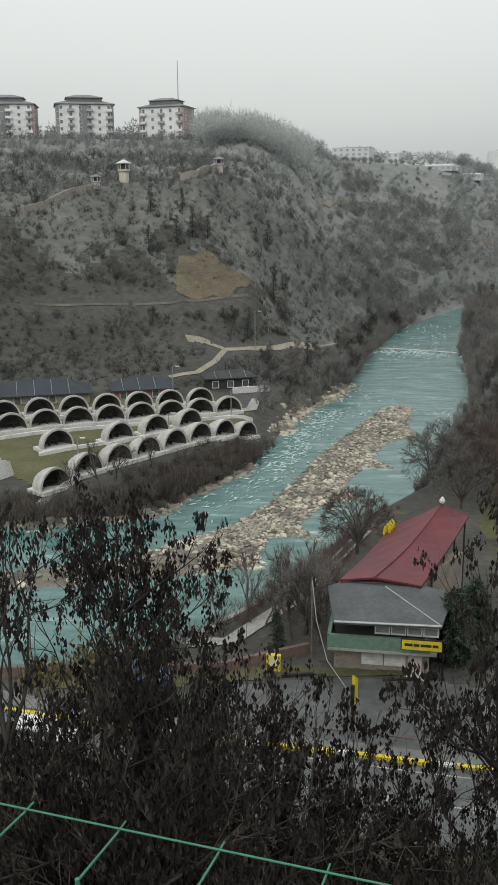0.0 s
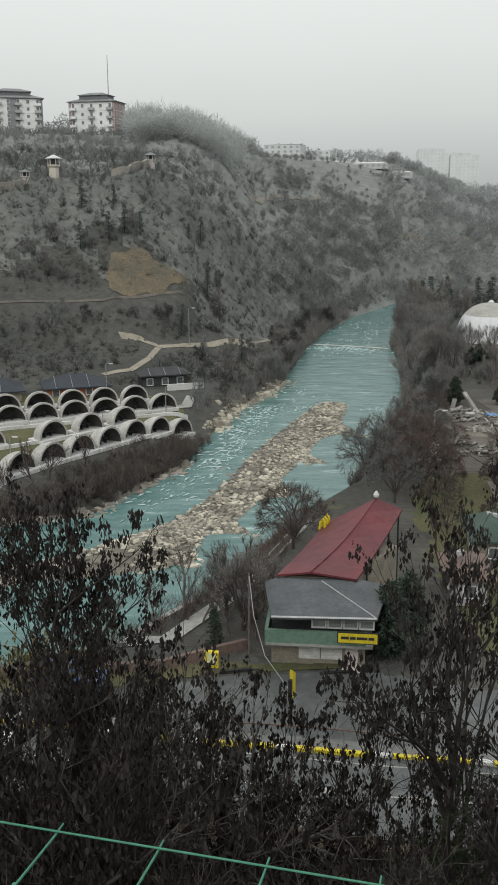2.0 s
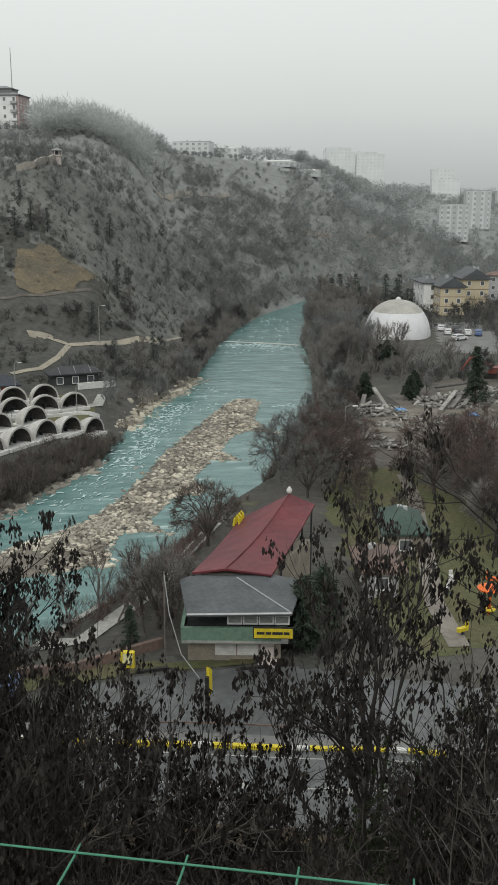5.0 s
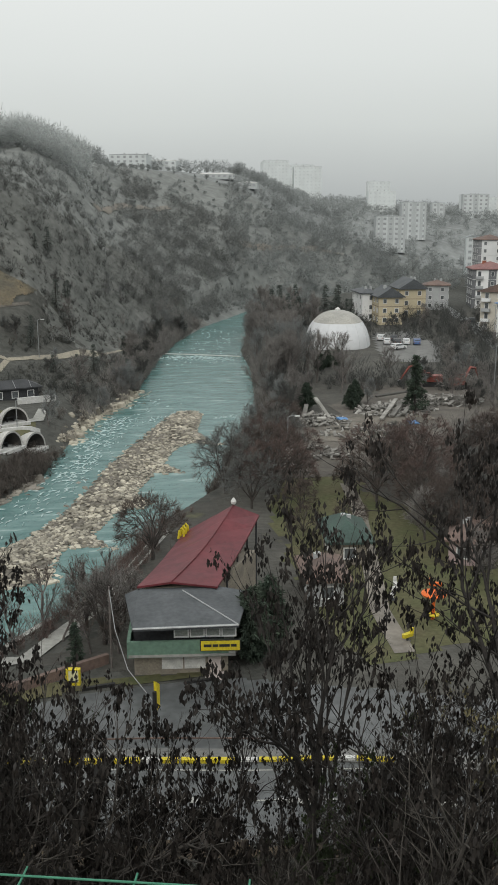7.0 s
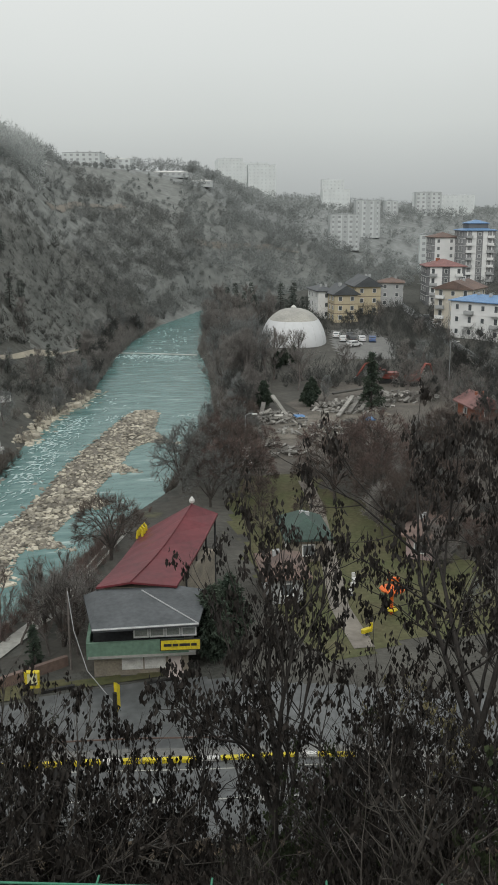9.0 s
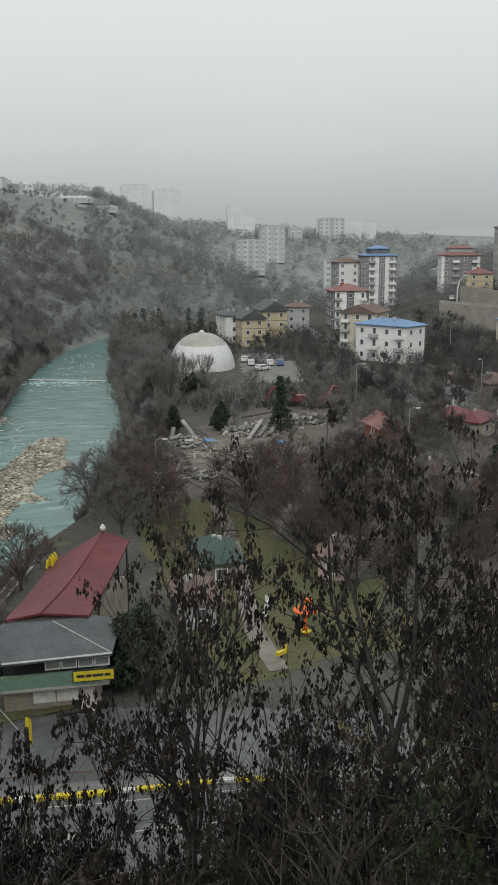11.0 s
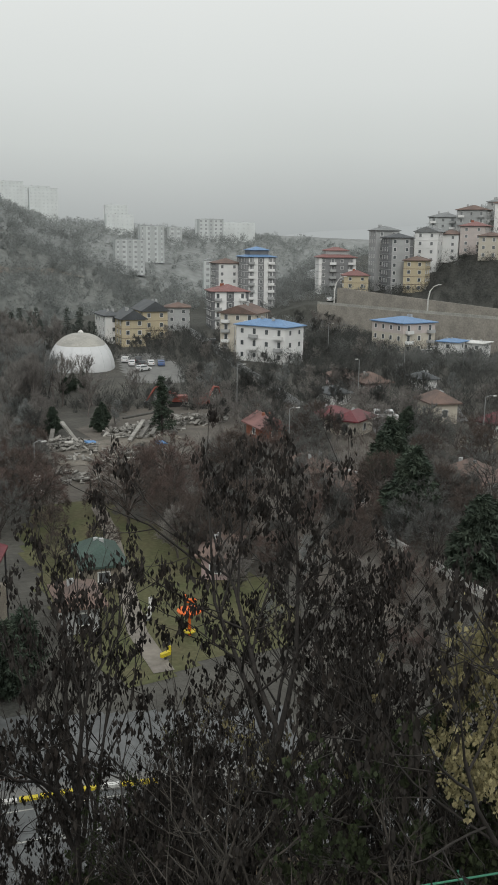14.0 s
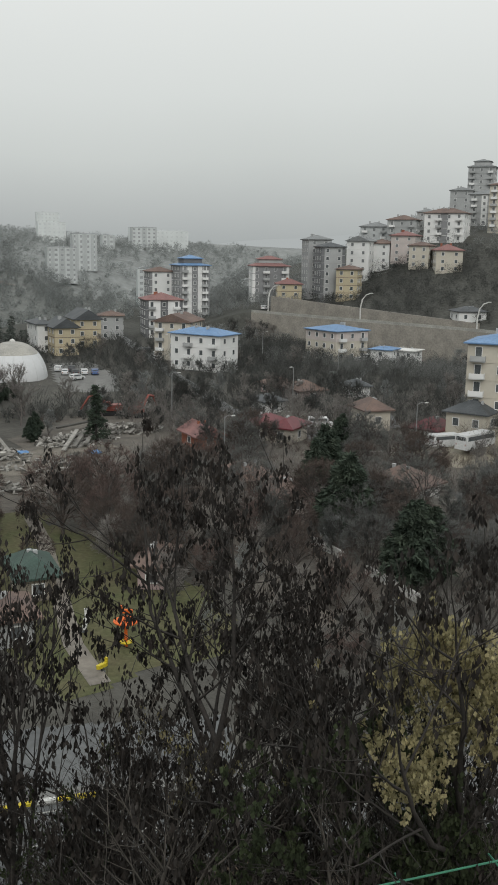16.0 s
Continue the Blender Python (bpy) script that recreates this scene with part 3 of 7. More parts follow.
def apartment(x, y, w, d, top, turn, wall, roof, pitch=0.32, gable=False, band=None, corner=None, top_band=None, glass="glass", attic=False, wide=1.0, tall=3.0, label="", category="building"):
    """A house of several storeys under a pitched roof, its front turned towards the camera; top is the height of the
    eaves.
    """
    rng = random.Random(int(x * 7 + y * 13))
    az = math.degrees(math.atan2(x, y))
    y0, x0 = y + d * 0.45 * math.cos(math.radians(az)), x + d * 0.45 * math.sin(math.radians(az))
    ground_h = min(gz(x, y), gz(x0, y0)) - 0.6
    H = max(3.0, top - ground_h)
    w = w * wide if wide != 1 else w
    ob = base("apartment_building" if H > 8 else "house", x0, y0, ground_h, -az + turn, label, category)
    g = Geo()
    g.box(0, 0, H / 2, w, d, H)
    if gable:
        rise = (w / 2) * pitch * 1.15
        g.add([(-w / 2, -d / 2, H), (w / 2, -d / 2, H), (0, -d / 2, H + rise), (-w / 2, d / 2, H), (w / 2, d / 2, H), (0, d / 2, H + rise)], [(0, 1, 2), (5, 4, 3), (1, 4, 5, 2), (0, 2, 5, 3)])
    part("wall", g, wall, ob)
    rg, rh = hip_roof(w, d, H + (0.25 if not gable else 0.05), pitch * (1.15 if gable else 1), 0.7 if glass in ("glass", "mistglass") else 0.06, gable)
    rf = part("roof", rg, roof, ob)
    for k in range(2):
        cs = 0.7 if H > 8 else 0.42
        ch = Geo().box((rng.random() - 0.5) * w * 0.5, (rng.random() - 0.5) * d * 0.3, H + rh * 0.75 + 0.5 * cs, cs, cs, 2.2 * cs)
        part("chimney", ch, "brick" if roof == "tileroof" else "greywall", rf)
    if attic:
        a = Geo()
        a.box(0, 0, H + 1.5, w * 0.62, d * 0.6, 3.0)
        part("attic", a, "greywall" if wall != "whitewall" else "darkpanel", ob)
        ag, _ = hip_roof(w * 0.62, d * 0.6, H + 3.0, 0.3, 0.5)
        part("attic_roof", ag, roof, ob)
    n = max(1, int(round((H - 0.6) / tall)))
    fh = (H - 0.6) / n
    if top_band:
        g = Geo()
        g.box(0, 0, H - fh / 2, w + 0.06, d + 0.06, fh - 0.05)
        part("top_band", g, top_band, ob)
    if corner:
        for sx in (-1, 1):
            g = Geo()
            g.box(sx * (w / 2 - 0.55), 0, H / 2, 1.16, d + 0.1, H - 0.1)
            part("corner_strip", g, corner, ob)
    if band:
        g = Geo()
        g.box(0, -d / 2 - 0.02, H / 2, w * 0.2, 0.12, H - 0.2)
        part("middle_bay", g, band, ob)
        if n > 6:
            for sx in (-1, 1):
                part("side_bay", Geo().box(sx * w * 0.31, -d / 2 - 0.02, H / 2, w * 0.12, 0.1, H - 0.2), band, ob)
    if glass in ("glass", "mistglass") and n > 2:
        line = Geo().box(0, 0, 0, w + 0.16, d + 0.16, 0.14).mesh("string_course", "brownroof" if wall == "yellow" else wall)
        for s in range(1, n):
            part("string_course", line, None, ob, at=pose(0, 0, 0.6 + s * fh - 0.1))
        part("cornice", Geo().box(0, 0, H + 0.02, w + 0.5, d + 0.5, 0.3), "greywall" if wall != "greywall" else "white", ob)
    ww, wh = (1.25, min(1.5, fh * 0.5)) if glass in ("glass", "mistglass") else (1.9, fh * 0.55)
    trim = wall if wall in ("darkpanel", "hazewall", "hazewall2", "hazewall3") else "whitewall"
    sides = ((0, w, d / 2), (1, d, w / 2), (2, d, w / 2))
    if glass not in ("glass", "mistglass"):
        sides = sides[:1]
    for face, length, off in sides:
        cols = max(1, int(length / (3.6 if glass in ("glass", "mistglass") else 3.3)))
        for c in range(cols):
            u = (c + 0.5) / cols * length - length / 2
            for s in range(n):
                zc = 0.6 + s * fh + fh * 0.55
                lift = off + (0.09 if band and face == 0 and abs(u) < w * 0.12 else 0.03 if not top_band else 0.06)
                rz = (0, 90, -90)[face]
                at = pose(u, -lift, zc) if face == 0 else pose(lift if face == 1 else -lift, u, zc, 0, 0, rz)
                bal = face == 0 and n > 2 and s > 0 and c % 2 == 1 - cols % 2 and glass in ("glass", "mistglass") and cols > 2
                if bal:
                    part("balcony", balcony_mesh(2.6, "greywall" if rng.random() < 0.5 else "whitewall"), None, ob, at=pose(u, -off, 0.6 + s * fh))
                part("window", window_mesh(ww, wh * (1.25 if bal else 1), glass, trim), None, ob, at=at)
    return ob


# ---- the valley floor: road, car park, park ----
road_line = [(-75, 71.5), (3.5, 48.2), (17.6, 44.6), (60, 30), (110, 6)]
drape("leaf_litter_slope", [(-46, 60), (-30, 10), (-24, -6), (40, -12), (70, 0), (64, 24), (52, 27), (17, 41.4), (3, 45), (-20, 52)], "litter", "dark wet leaf litter on the steep wooded slope", lift=0.12)
strip("road", road_line, 7.6, "asphalt", "wet grey asphalt road along the valley", "road", lift=0.07)
strip("pavement", [(x, y + 4.6) for x, y in road_line], 1.5, "curbpave", "narrow concrete pavement beside the road", "pavement", height=0.14)
for k, off in enumerate((2.9, 0.0)):
    strip("lane_line_%d" % (k + 1), [(x + off * 0.25, y + off) for x, y in road_line[:4]], 0.12, "paving", "worn white lane line on the asphalt", "road marking", lift=0.085)
for k in range(7):
    g = Geo()
    for j in range(6):
        g.box(j * 0.62, 0, 0.012, 0.42, 0.55, 0.012)
    if k % 3 == 0:
        x, y = 6 + 2.2 * k, 47.6 - 0.62 * k
        thing("road_marking", g, "paving", pose(x, y, gz(x, y) + 0.085, 0, 0, -14), "worn white hatched marking on the asphalt", "road marking")
# kerb in yellow and white lengths
kerb = along([(-22, 58.6), (3.5, 52.1), (17.6, 48.7), (46, 39.5)], 1.15)
ky, kw, kg = (Geo().box(0, 0, 0.14, 1.1, 0.34, 0.34, c=0.03).mesh("kerb_stone", m) for m in ("yellowpaint", "whitepaint", "curbpave"))
kerb_ob = base("kerb", 0, 0, 0, 0, "kerb of yellow and white painted stones along the road", "kerb")
kerb_ob["kind"] = "structure"
for k, (x, y, h) in enumerate(kerb):
    part("kerb_stone", kg if x > 21 else ky if k % 5 < 4 else kw, None, kerb_ob, at=pose(x, y, gz(x, y), 0, 0, math.degrees(h)))
drape("car_park", [(-4, 54.4), (3.5, 52.7), (17.6, 49.3), (30, 45.6), (33, 53), (13.5, 61), (4, 61.4), (-2, 60.6)], "asphalt", "wet worn asphalt car park before the restaurant", "car park", lift=0.1, step=0.5)
drape("grass_verge", [(-14, 60), (-3, 60.5), (4, 61.6), (12, 61.3), (12, 62.6), (5, 63.2), (-3, 63.6), (-16, 64)], "lawn", "thin wet grass verge beside the car park", "grass", lift=0.08, step=0.4, rough_edge=0.3)
strip("promenade", [(-26, 64.6), (-8, 67), (-1.5, 67.5), (3.6, 75), (8, 85), (13, 95)], 1.5, "paving", "pale concrete river promenade", "path", lift=0.12)
strip("river_wall", [(-26, 61.8), (-9, 62.4), (-1.9, 62.6), (4.4, 65.4)], 0.35, "brownroof", "low dark red wall between car park and promenade", "wall", height=0.8)
strip("embankment_wall", [(-26, 66.5), (-9.5, 69), (-3.6, 69.6), (0.4, 74.6)], 0.5, "paving", "pale concrete embankment wall beside the river", "wall", height=0.5, drop=3.5)
drape("valley_floor", [(-4, 63), (14, 63), (24, 47), (60, 34), (110, 10), (190, 60), (200, 150), (176, 225), (150, 300), (110, 330), (78, 300), (58, 240), (44, 172), (33, 150), (24, 122), (12, 98), (4, 78)], "soil2", "dark damp valley floor of earth and dead leaves", "ground", lift=0.03, step=2.0, rough_edge=3)
drape("park_lawn", [(22, 62), (40, 60), (44, 74), (42, 98), (40, 112), (28, 112), (24, 92)], "lawn", "muddy winter lawn of the riverside park", "grass", lift=0.05, step=0.8, rough_edge=2.0)
strip("park_path", [(27, 62), (28, 70), (32, 84), (36, 98), (38, 108)], 1.7, "soil3", "pale worn footpath through the park", "path", lift=0.1)
drape("bare_earth", [(34, 112), (44, 116), (66, 128), (84, 150), (90, 168), (72, 178), (54, 160), (42, 142), (32, 126)], "soil", "churned brown earth of the demolition site", "ground", lift=0.08, rough_edge=3.0)
drape("grey_earth", [(40, 130), (58, 134), (66, 146), (58, 152), (46, 146)], "gravel", "pale grey gravelly patch in the demolition site", "ground", lift=0.13, rough_edge=2.5)
drape("dome_yard", [(82, 208), (96, 204), (108, 232), (112, 262), (98, 262), (88, 232)], "curbpave", "pale concrete yard beside the sports dome", "yard", lift=0.1, step=1.5)
drape("brown_gardens", [(46, 62), (84, 66), (108, 100), (124, 140), (112, 165), (90, 140), (60, 112), (48, 90)], "soil", "brown muddy gardens between the houses", "ground", lift=0.06, step=1.5, rough_edge=3)
strip("town_street", [(88, 112), (96, 124), (107, 142), (104, 170), (118, 215), (132, 260), (150, 330)], 4.0, "asphalt", "wet pale street through the small houses", "street", lift=0.12, step=2)
strip("garden_lane", [(107, 142), (122, 136), (138, 160), (160, 196), (178, 212)], 2.8, "asphalt", "pale unpaved lane up to the highway wall", "lane", lift=0.14, step=2)
drape("bus_yard", [(104, 104), (124, 98), (134, 112), (122, 128), (108, 122)], "track", "pale gravel yard with parked buses", "yard", lift=0.12, rough_edge=1.0)
HILL_TRACK = [(-13.8, 208.2), (-9.5, 210.6), (-5.0, 208.6), (0.1, 212.0), (6.7, 220.1), (15.8, 234.9), (24.0, 246.6)]
HILL_TRACK_LOW = [(-5.3, 207.8), (-7.1, 200.4), (-10.6, 191.8), (-16.0, 186.9)]
UPPER_TRACK = [(-47.2, 207.5), (-30.7, 213.7), (-18.1, 217.1), (-9.2, 223.6), (0.2, 231.5)]
FAR_TRACK = [(26.0, 362.7), (38.3, 402.1), (49.6, 417.9), (65.8, 441.6)]
VALLEY_TRACK = [(96.3, 429.7), (122.2, 461.2), (154.0, 497.5), (169.1, 494.0)]
strip("hill_track", HILL_TRACK, 1.7, "track", "pale sandy track along the foot of the hill", "track", lift=0.14, step=1)
strip("hill_track_low", HILL_TRACK_LOW, 1.3, "track", "pale sandy track down to the park", "track", lift=0.14, step=1)
strip("hill_track_upper", UPPER_TRACK, 0.7, "soil", "narrow earth track across the hillside", "track", lift=0.14, step=1)
strip("far_track", FAR_TRACK, 3.0, "soil3", "pale track across the far slope", "track", lift=0.4, step=2)
strip("valley_track", VALLEY_TRACK, 3.5, "soil3", "pale track across the far slope", "track", lift=0.4, step=2)

# low stone bar and the edges of the river
def rocks(name, count, size, where, mat, label, seed, flat=0.55, kind="stuff", dark=None):
    """Angular stones lying in an area, one mesh."""
    rng = np.random.default_rng(seed)
    unit = np.array([(-1, -1, -1), (1, -1, -1), (1, 1, -1), (-1, 1, -1), (-1, -1, 1), (1, -1, 1), (1, 1, 1), (-1, 1, 1)], float)
    fs0 = np.array([(3, 2, 1, 0), (4, 5, 6, 7), (0, 1, 5, 4), (1, 2, 6, 5), (2, 3, 7, 6), (3, 0, 4, 7)])
    vs, fs, k = [], [], 0
    while k < count:
        p = where(rng)
        if p is None:
            continue
        s = size * rng.uniform(0.4, 1.0) * (1.7 if rng.random() < 0.08 else 1)
        q = unit * rng.uniform(0.55, 1.05, (8, 3)) * (s, s * rng.uniform(0.5, 0.9), s * flat * rng.uniform(0.6, 1))
        q[4:, :2] *= rng.uniform(0.5, 0.85)
        a = rng.uniform(0, 6.28)
        c, sn = math.cos(a), math.sin(a)
        q = np.stack([q[:, 0] * c - q[:, 1] * sn, q[:, 0] * sn + q[:, 1] * c, q[:, 2] + q[:, 0] * rng.normal(0, 0.15)], 1) + p
        vs.append(q)
        fs.append(fs0 + 8 * k)
        k += 1
    ob = obj_mesh(name, np.concatenate(vs), np.concatenate(fs), mat)
    return tagged(ob, label, "stones", kind=kind)


BAR = [(-60, 88), (-40, 92), (-23.5, 96.5), (-19.4, 97.5), (-13.4, 100), (-8.6, 104.3), (-3, 109.2), (0, 113.9), (2.7, 120.8), (6.2, 130), (10.4, 142.4), (15.3, 155), (22, 170), (27, 181), (32, 180.5), (32, 177), (28.3, 162.4), (29.6, 152.2), (25.9, 154), (22.4, 150.3), (19.3, 141.4), (22.4, 134.8), (17.3, 136.6),
       (13.2, 126.4), (15, 120.6), (10.2, 118.8), (7.5, 113), (6, 109), (8, 104.4), (4.3, 106.2), (2.8, 106), (1.8, 102.4), (0.8, 96), (-1.9, 94.9), (-7, 93.1), (-15.4, 91.7), (-23.6, 89.1), (-40, 84), (-60, 80)]
BAR_RIGHT = [(31, 175), (28.3, 162.4), (25.9, 154), (22.4, 150.3), (19.3, 141.4), (17.3, 136.6), (13.2, 126.4), (10.2, 118.8), (7.5, 113), (6, 109), (1, 107), (-5, 104)]
X, Y = np.meshgrid(np.arange(-60, 33, 0.6), np.arange(78, 183, 0.6))
bd = segment_distance(X, Y, BAR, True)
bi = inside(X + 0.6 * wobble(X, Y, 1.7), Y + 0.6 * wobble(Y, X, 1.9), BAR)
sheet("gravel_bar", X, Y, -5.15 + np.minimum(bd, 4) * 0.24 + 0.12 * wobble(X, Y, 1.1) + 0.06 * wobble(X, Y, 0.45, 3), "gravel", "long grey-brown gravel and stone bar in the river", "gravel bar", keep=bi)


def on_bar(rng):
    x, y = rng.uniform(-40, 32), rng.uniform(80, 182)
    if not inside(x, y, BAR):
        return None
    b = float(segment_distance(x, y, BAR, True))
    r = float(segment_distance(x, y, BAR_RIGHT, False))
    patch = 0.5 + 0.5 * float(wobble(x, y, 2.6, 4))
    chance = 0.03 + 0.75 * math.exp(-r / 3.0) + 0.35 * patch * smooth(122, 108, y)
    if rng.random() > chance * (0.45 + 0.55 * patch) * (0.3 if x < -6 else 1.0):
        return None
    return (x, y, -5.1 + min(b, 4) * 0.24 + 0.08)


rocks("bar_stones", 3200, 0.48, on_bar, "stone", "pale slabs and stones heaped on the river bar", 3, 0.3)
rocks("bar_cobbles", 2600, 0.3, on_bar, "stone2", "grey cobbles between the slabs of the river bar", 33, 0.4)


def on_line(pts, spread, z_of=None):
    P = np.array(pts, float)
    L = np.hypot(*np.diff(P, axis=0).T)

    def f(rng):
        k = rng.choice(len(L), p=L / L.sum())
        q = P[k] + (P[k + 1] - P[k]) * rng.random() + rng.normal(0, spread, 2)
        z = max(gz(*q), -5.3)
        return (*q, z)
    return f


rocks("bank_boulders", 420, 0.95, on_line([(5, 157), (7, 163), (12, 179), (19.5, 193), (23.5, 204)], 1.1), "stone", "heap of pale boulders on the river bank", 4, 0.6)
rocks("bank_boulders_low", 380, 0.95, on_line([(-30, 109.5), (-17.6, 112), (-11, 114.5), (-8, 121.5), (-2.3, 131), (1, 138)], 0.6), "stone2", "pale boulders along the foot of the bank", 5, 0.6)
rocks("far_spit_stones", 170, 0.8, on_line([(-29, 108.4), (-24, 108.6), (-18.5, 111)], 0.8), "stone", "sandy spit of pale stones under the far bank", 20, 0.4)
rocks("bar_rim_stones", 420, 0.62, on_line([(-13.4, 100), (-8.6, 104.3), (-3, 109.2), (0, 113.9), (2.7, 120.8), (6.2, 130), (10.4, 142.4), (15.3, 155), (22, 170), (27, 180.5)], 0.25), "wetstone", "dark wet stones along the edge of the bar", 6, 0.4)
rocks("bar_spurs", 90, 0.7, on_line([(25, 154.3), (30, 152)], 0.35), "stone", "stone groyne beside the bar", 7, 0.5)
rocks("bar_spurs_low", 90, 0.7, on_line([(17, 136.8), (22.6, 134.8)], 0.35), "stone", "stone groyne beside the bar", 8, 0.5)
rocks("bar_spurs_middle", 60, 0.65, on_line([(10.5, 119), (15.2, 120.6)], 0.35), "stone", "stone groyne beside the bar", 18, 0.5)
rocks("bar_spurs_near", 110, 0.75, on_line([(2.5, 106.4), (8.2, 104.3)], 0.4), "stone", "stone groyne beside the bar", 9, 0.5)
rocks("bar_foot_stones", 150, 0.7, on_line([(1.5, 97.5), (-1.5, 95.5)], 0.8), "stone", "heap of pale stones at the near end of the bar", 19, 0.5)
rocks("wall_foot_stones", 200, 0.6, on_line([(-20, 72), (-4, 76), (1.5, 84), (6, 94)], 0.8), "stone", "pale stones at the foot of the embankment", 10, 0.5)


def foam(name, count, where, seed, label):
    rng = np.random.default_rng(seed)
    vs, fs, k = [], [], 0
    while k < count:
        p = where(rng)
        s, a = rng.uniform(0.12, 0.55), rng.normal(0.9, 0.5)
        n = 7
        ring = [(s * rng.uniform(0.6, 1.1) * 1.7 * math.cos(6.283 * j / n), s * rng.uniform(0.5, 1) * 0.32 * math.sin(6.283 * j / n)) for j in range(n)]
        c, sn = math.cos(a), math.sin(a)
        o = len(vs)
        vs += [(p[0] + u * c - v * sn, p[1] + u * sn + v * c, -4.93 + 0.02 * rng.random()) for u, v in ring] + [(p[0], p[1], -4.80)]
        fs += [(o + j, o + (j + 1) % n, o + n) for j in range(n)]
        k += 1
    return tagged(obj_mesh(name, vs, fs, "foam"), label, "foam", kind="stuff")


def wet_line(pts, spread):
    P = np.array(pts, float)

    def f(rng):
        k = rng.integers(len(P) - 1)
        q = P[k] + (P[k + 1] - P[k]) * rng.random() + rng.normal(0, 1, 2) * spread
        return q
    return f


foam("white_water", 330, wet_line([(2, 128), (6, 142), (9, 152), (12, 164), (17, 178)], 1.7), 11, "broken white water in the rapids")
foam("rapid_foam", 150, wet_line([(-8, 112), (0, 126), (10, 156), (26, 196)], 2.6), 12, "scattered white ripples on the river")
foam("weir_foam", 260, wet_line([(37, 253), (46, 252), (52, 246)], 2.4), 13, "white ripples below the low weir")
foam("upper_foam", 120, wet_line([(40, 240), (52, 275), (62, 310)], 5), 14, "white ripples on the upper river")
foam("rock_foam", 30, wet_line([(34, 172), (38, 174)], 0.8), 15, "white water round a rock in the river")
foam("bar_tip_foam", 40, wet_line([(20, 172), (27, 179), (31, 178)], 0.8), 16, "white water round the tip of the bar")
g = Geo().tube([(33, 261, -4.8), (44, 256, -4.75), (56, 249.5, -4.8)], 0.15, 0.15, 6)
thing("weir_cable", g, "whitepaint", pose(0, 0, 0), "pale cable boom across the river", "cable")
for x0, y0, x1, y1 in ((4.5, 140, 8.5, 143), (8.6, 152, 12, 149), (5, 133.5, 8, 135)):
    rocks("rapid_rocks", 22, 0.7, on_line([(x0, y0), (x1, y1)], 0.25), "stone2", "dark wet rocks crossing the rapids", int(x0 * 10), 0.4)

# highway with its retaining walls and lamps
strip("highway", HIGHWAY[1:], 9, "paving", "pale highway above the retaining wall", "road", lift=0.25, step=4)


def wall_strip(name, pts, z0, z1, thick, mat, label):
    """A wall along a broken line, with its foot and top heights running from end to end."""
    g = Geo()
    al = along(pts, 4)
    for k, ((ax, ay, h), (bx, by, _)) in enumerate(zip(al, al[1:])):
        u0, u1 = k / (len(al) - 1), (k + 1) / (len(al) - 1)
        nx, ny = -math.sin(h) * thick, math.cos(h) * thick
        lo0, lo1, hi0, hi1 = (z0[0] + (z0[1] - z0[0]) * u0, z0[0] + (z0[1] - z0[0]) * u1, z1[0] + (z1[1] - z1[0]) * u0, z1[0] + (z1[1] - z1[0]) * u1)
        g.add([(ax, ay, lo0), (bx, by, lo1), (bx, by, hi1), (ax, ay, hi0), (ax + nx, ay + ny, lo0), (bx + nx, by + ny, lo1), (bx + nx, by + ny, hi1), (ax + nx, ay + ny, hi0)],
              [(0, 1, 2, 3), (7, 6, 5, 4), (3, 2, 6, 7), (0, 4, 5, 1), (1, 5, 6, 2), (4, 0, 3, 7)])
    ob = thing(name, g, mat, pose(0, 0, 0), label, "wall")
    ob["kind"] = "structure"
    return ob


low = [(x - 5.2, y - 1.5) for x, y in HIGHWAY[1:]]
high = [(x + 5.4, y + 1.5) for x, y in HIGHWAY[1:]]
wall_strip("retaining_wall_low", low, (-3, -6), (10.4, 5.6), 0.8, "retaining", "tan stone retaining wall carrying the highway")
wall_strip("retaining_wall_high", high[:3], (6, 4), (16.0, 10.5), 0.8, "retaining", "tan stone retaining wall above the highway")
wall_strip("highway_parapet", [(x - 5.0, y - 1.4) for x, y in HIGHWAY[1:]], (10.3, 5.5), (11.3, 6.5), 0.3, "paving", "pale parapet along the highway")
for k, (x, y, h) in enumerate(along([(p[0] + 4, p[1] + 1) for p in HIGHWAY[:5]], 30)[1:6]):
    lp = base("street_lamp", x, y, gz(x, y), 0, "curved white highway street lamp above the retaining wall", "street lamp", "highway lamps")
    part("pole", Geo().tube([(0, 0, 0), (0, 0, 5), (0.5, -0.3, 8), (1.6, -0.9, 9.6), (3.0, -1.6, 10.2)], 0.28, 0.16, 6), "white", lp)
    part("lamp_head", Geo().box(3.3, -1.75, 10.2, 1.4, 0.5, 0.25, c=0.1), "white", lp)

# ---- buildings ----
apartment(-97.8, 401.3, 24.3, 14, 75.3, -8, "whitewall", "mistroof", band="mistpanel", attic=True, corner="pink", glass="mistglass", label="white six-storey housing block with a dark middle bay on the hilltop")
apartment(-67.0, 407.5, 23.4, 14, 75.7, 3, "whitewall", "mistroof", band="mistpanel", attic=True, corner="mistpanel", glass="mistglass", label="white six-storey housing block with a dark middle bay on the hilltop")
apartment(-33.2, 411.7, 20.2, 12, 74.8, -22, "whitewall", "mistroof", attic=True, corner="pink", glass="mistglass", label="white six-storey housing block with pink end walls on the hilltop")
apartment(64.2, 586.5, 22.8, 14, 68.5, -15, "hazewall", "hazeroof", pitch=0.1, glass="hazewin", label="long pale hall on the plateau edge")
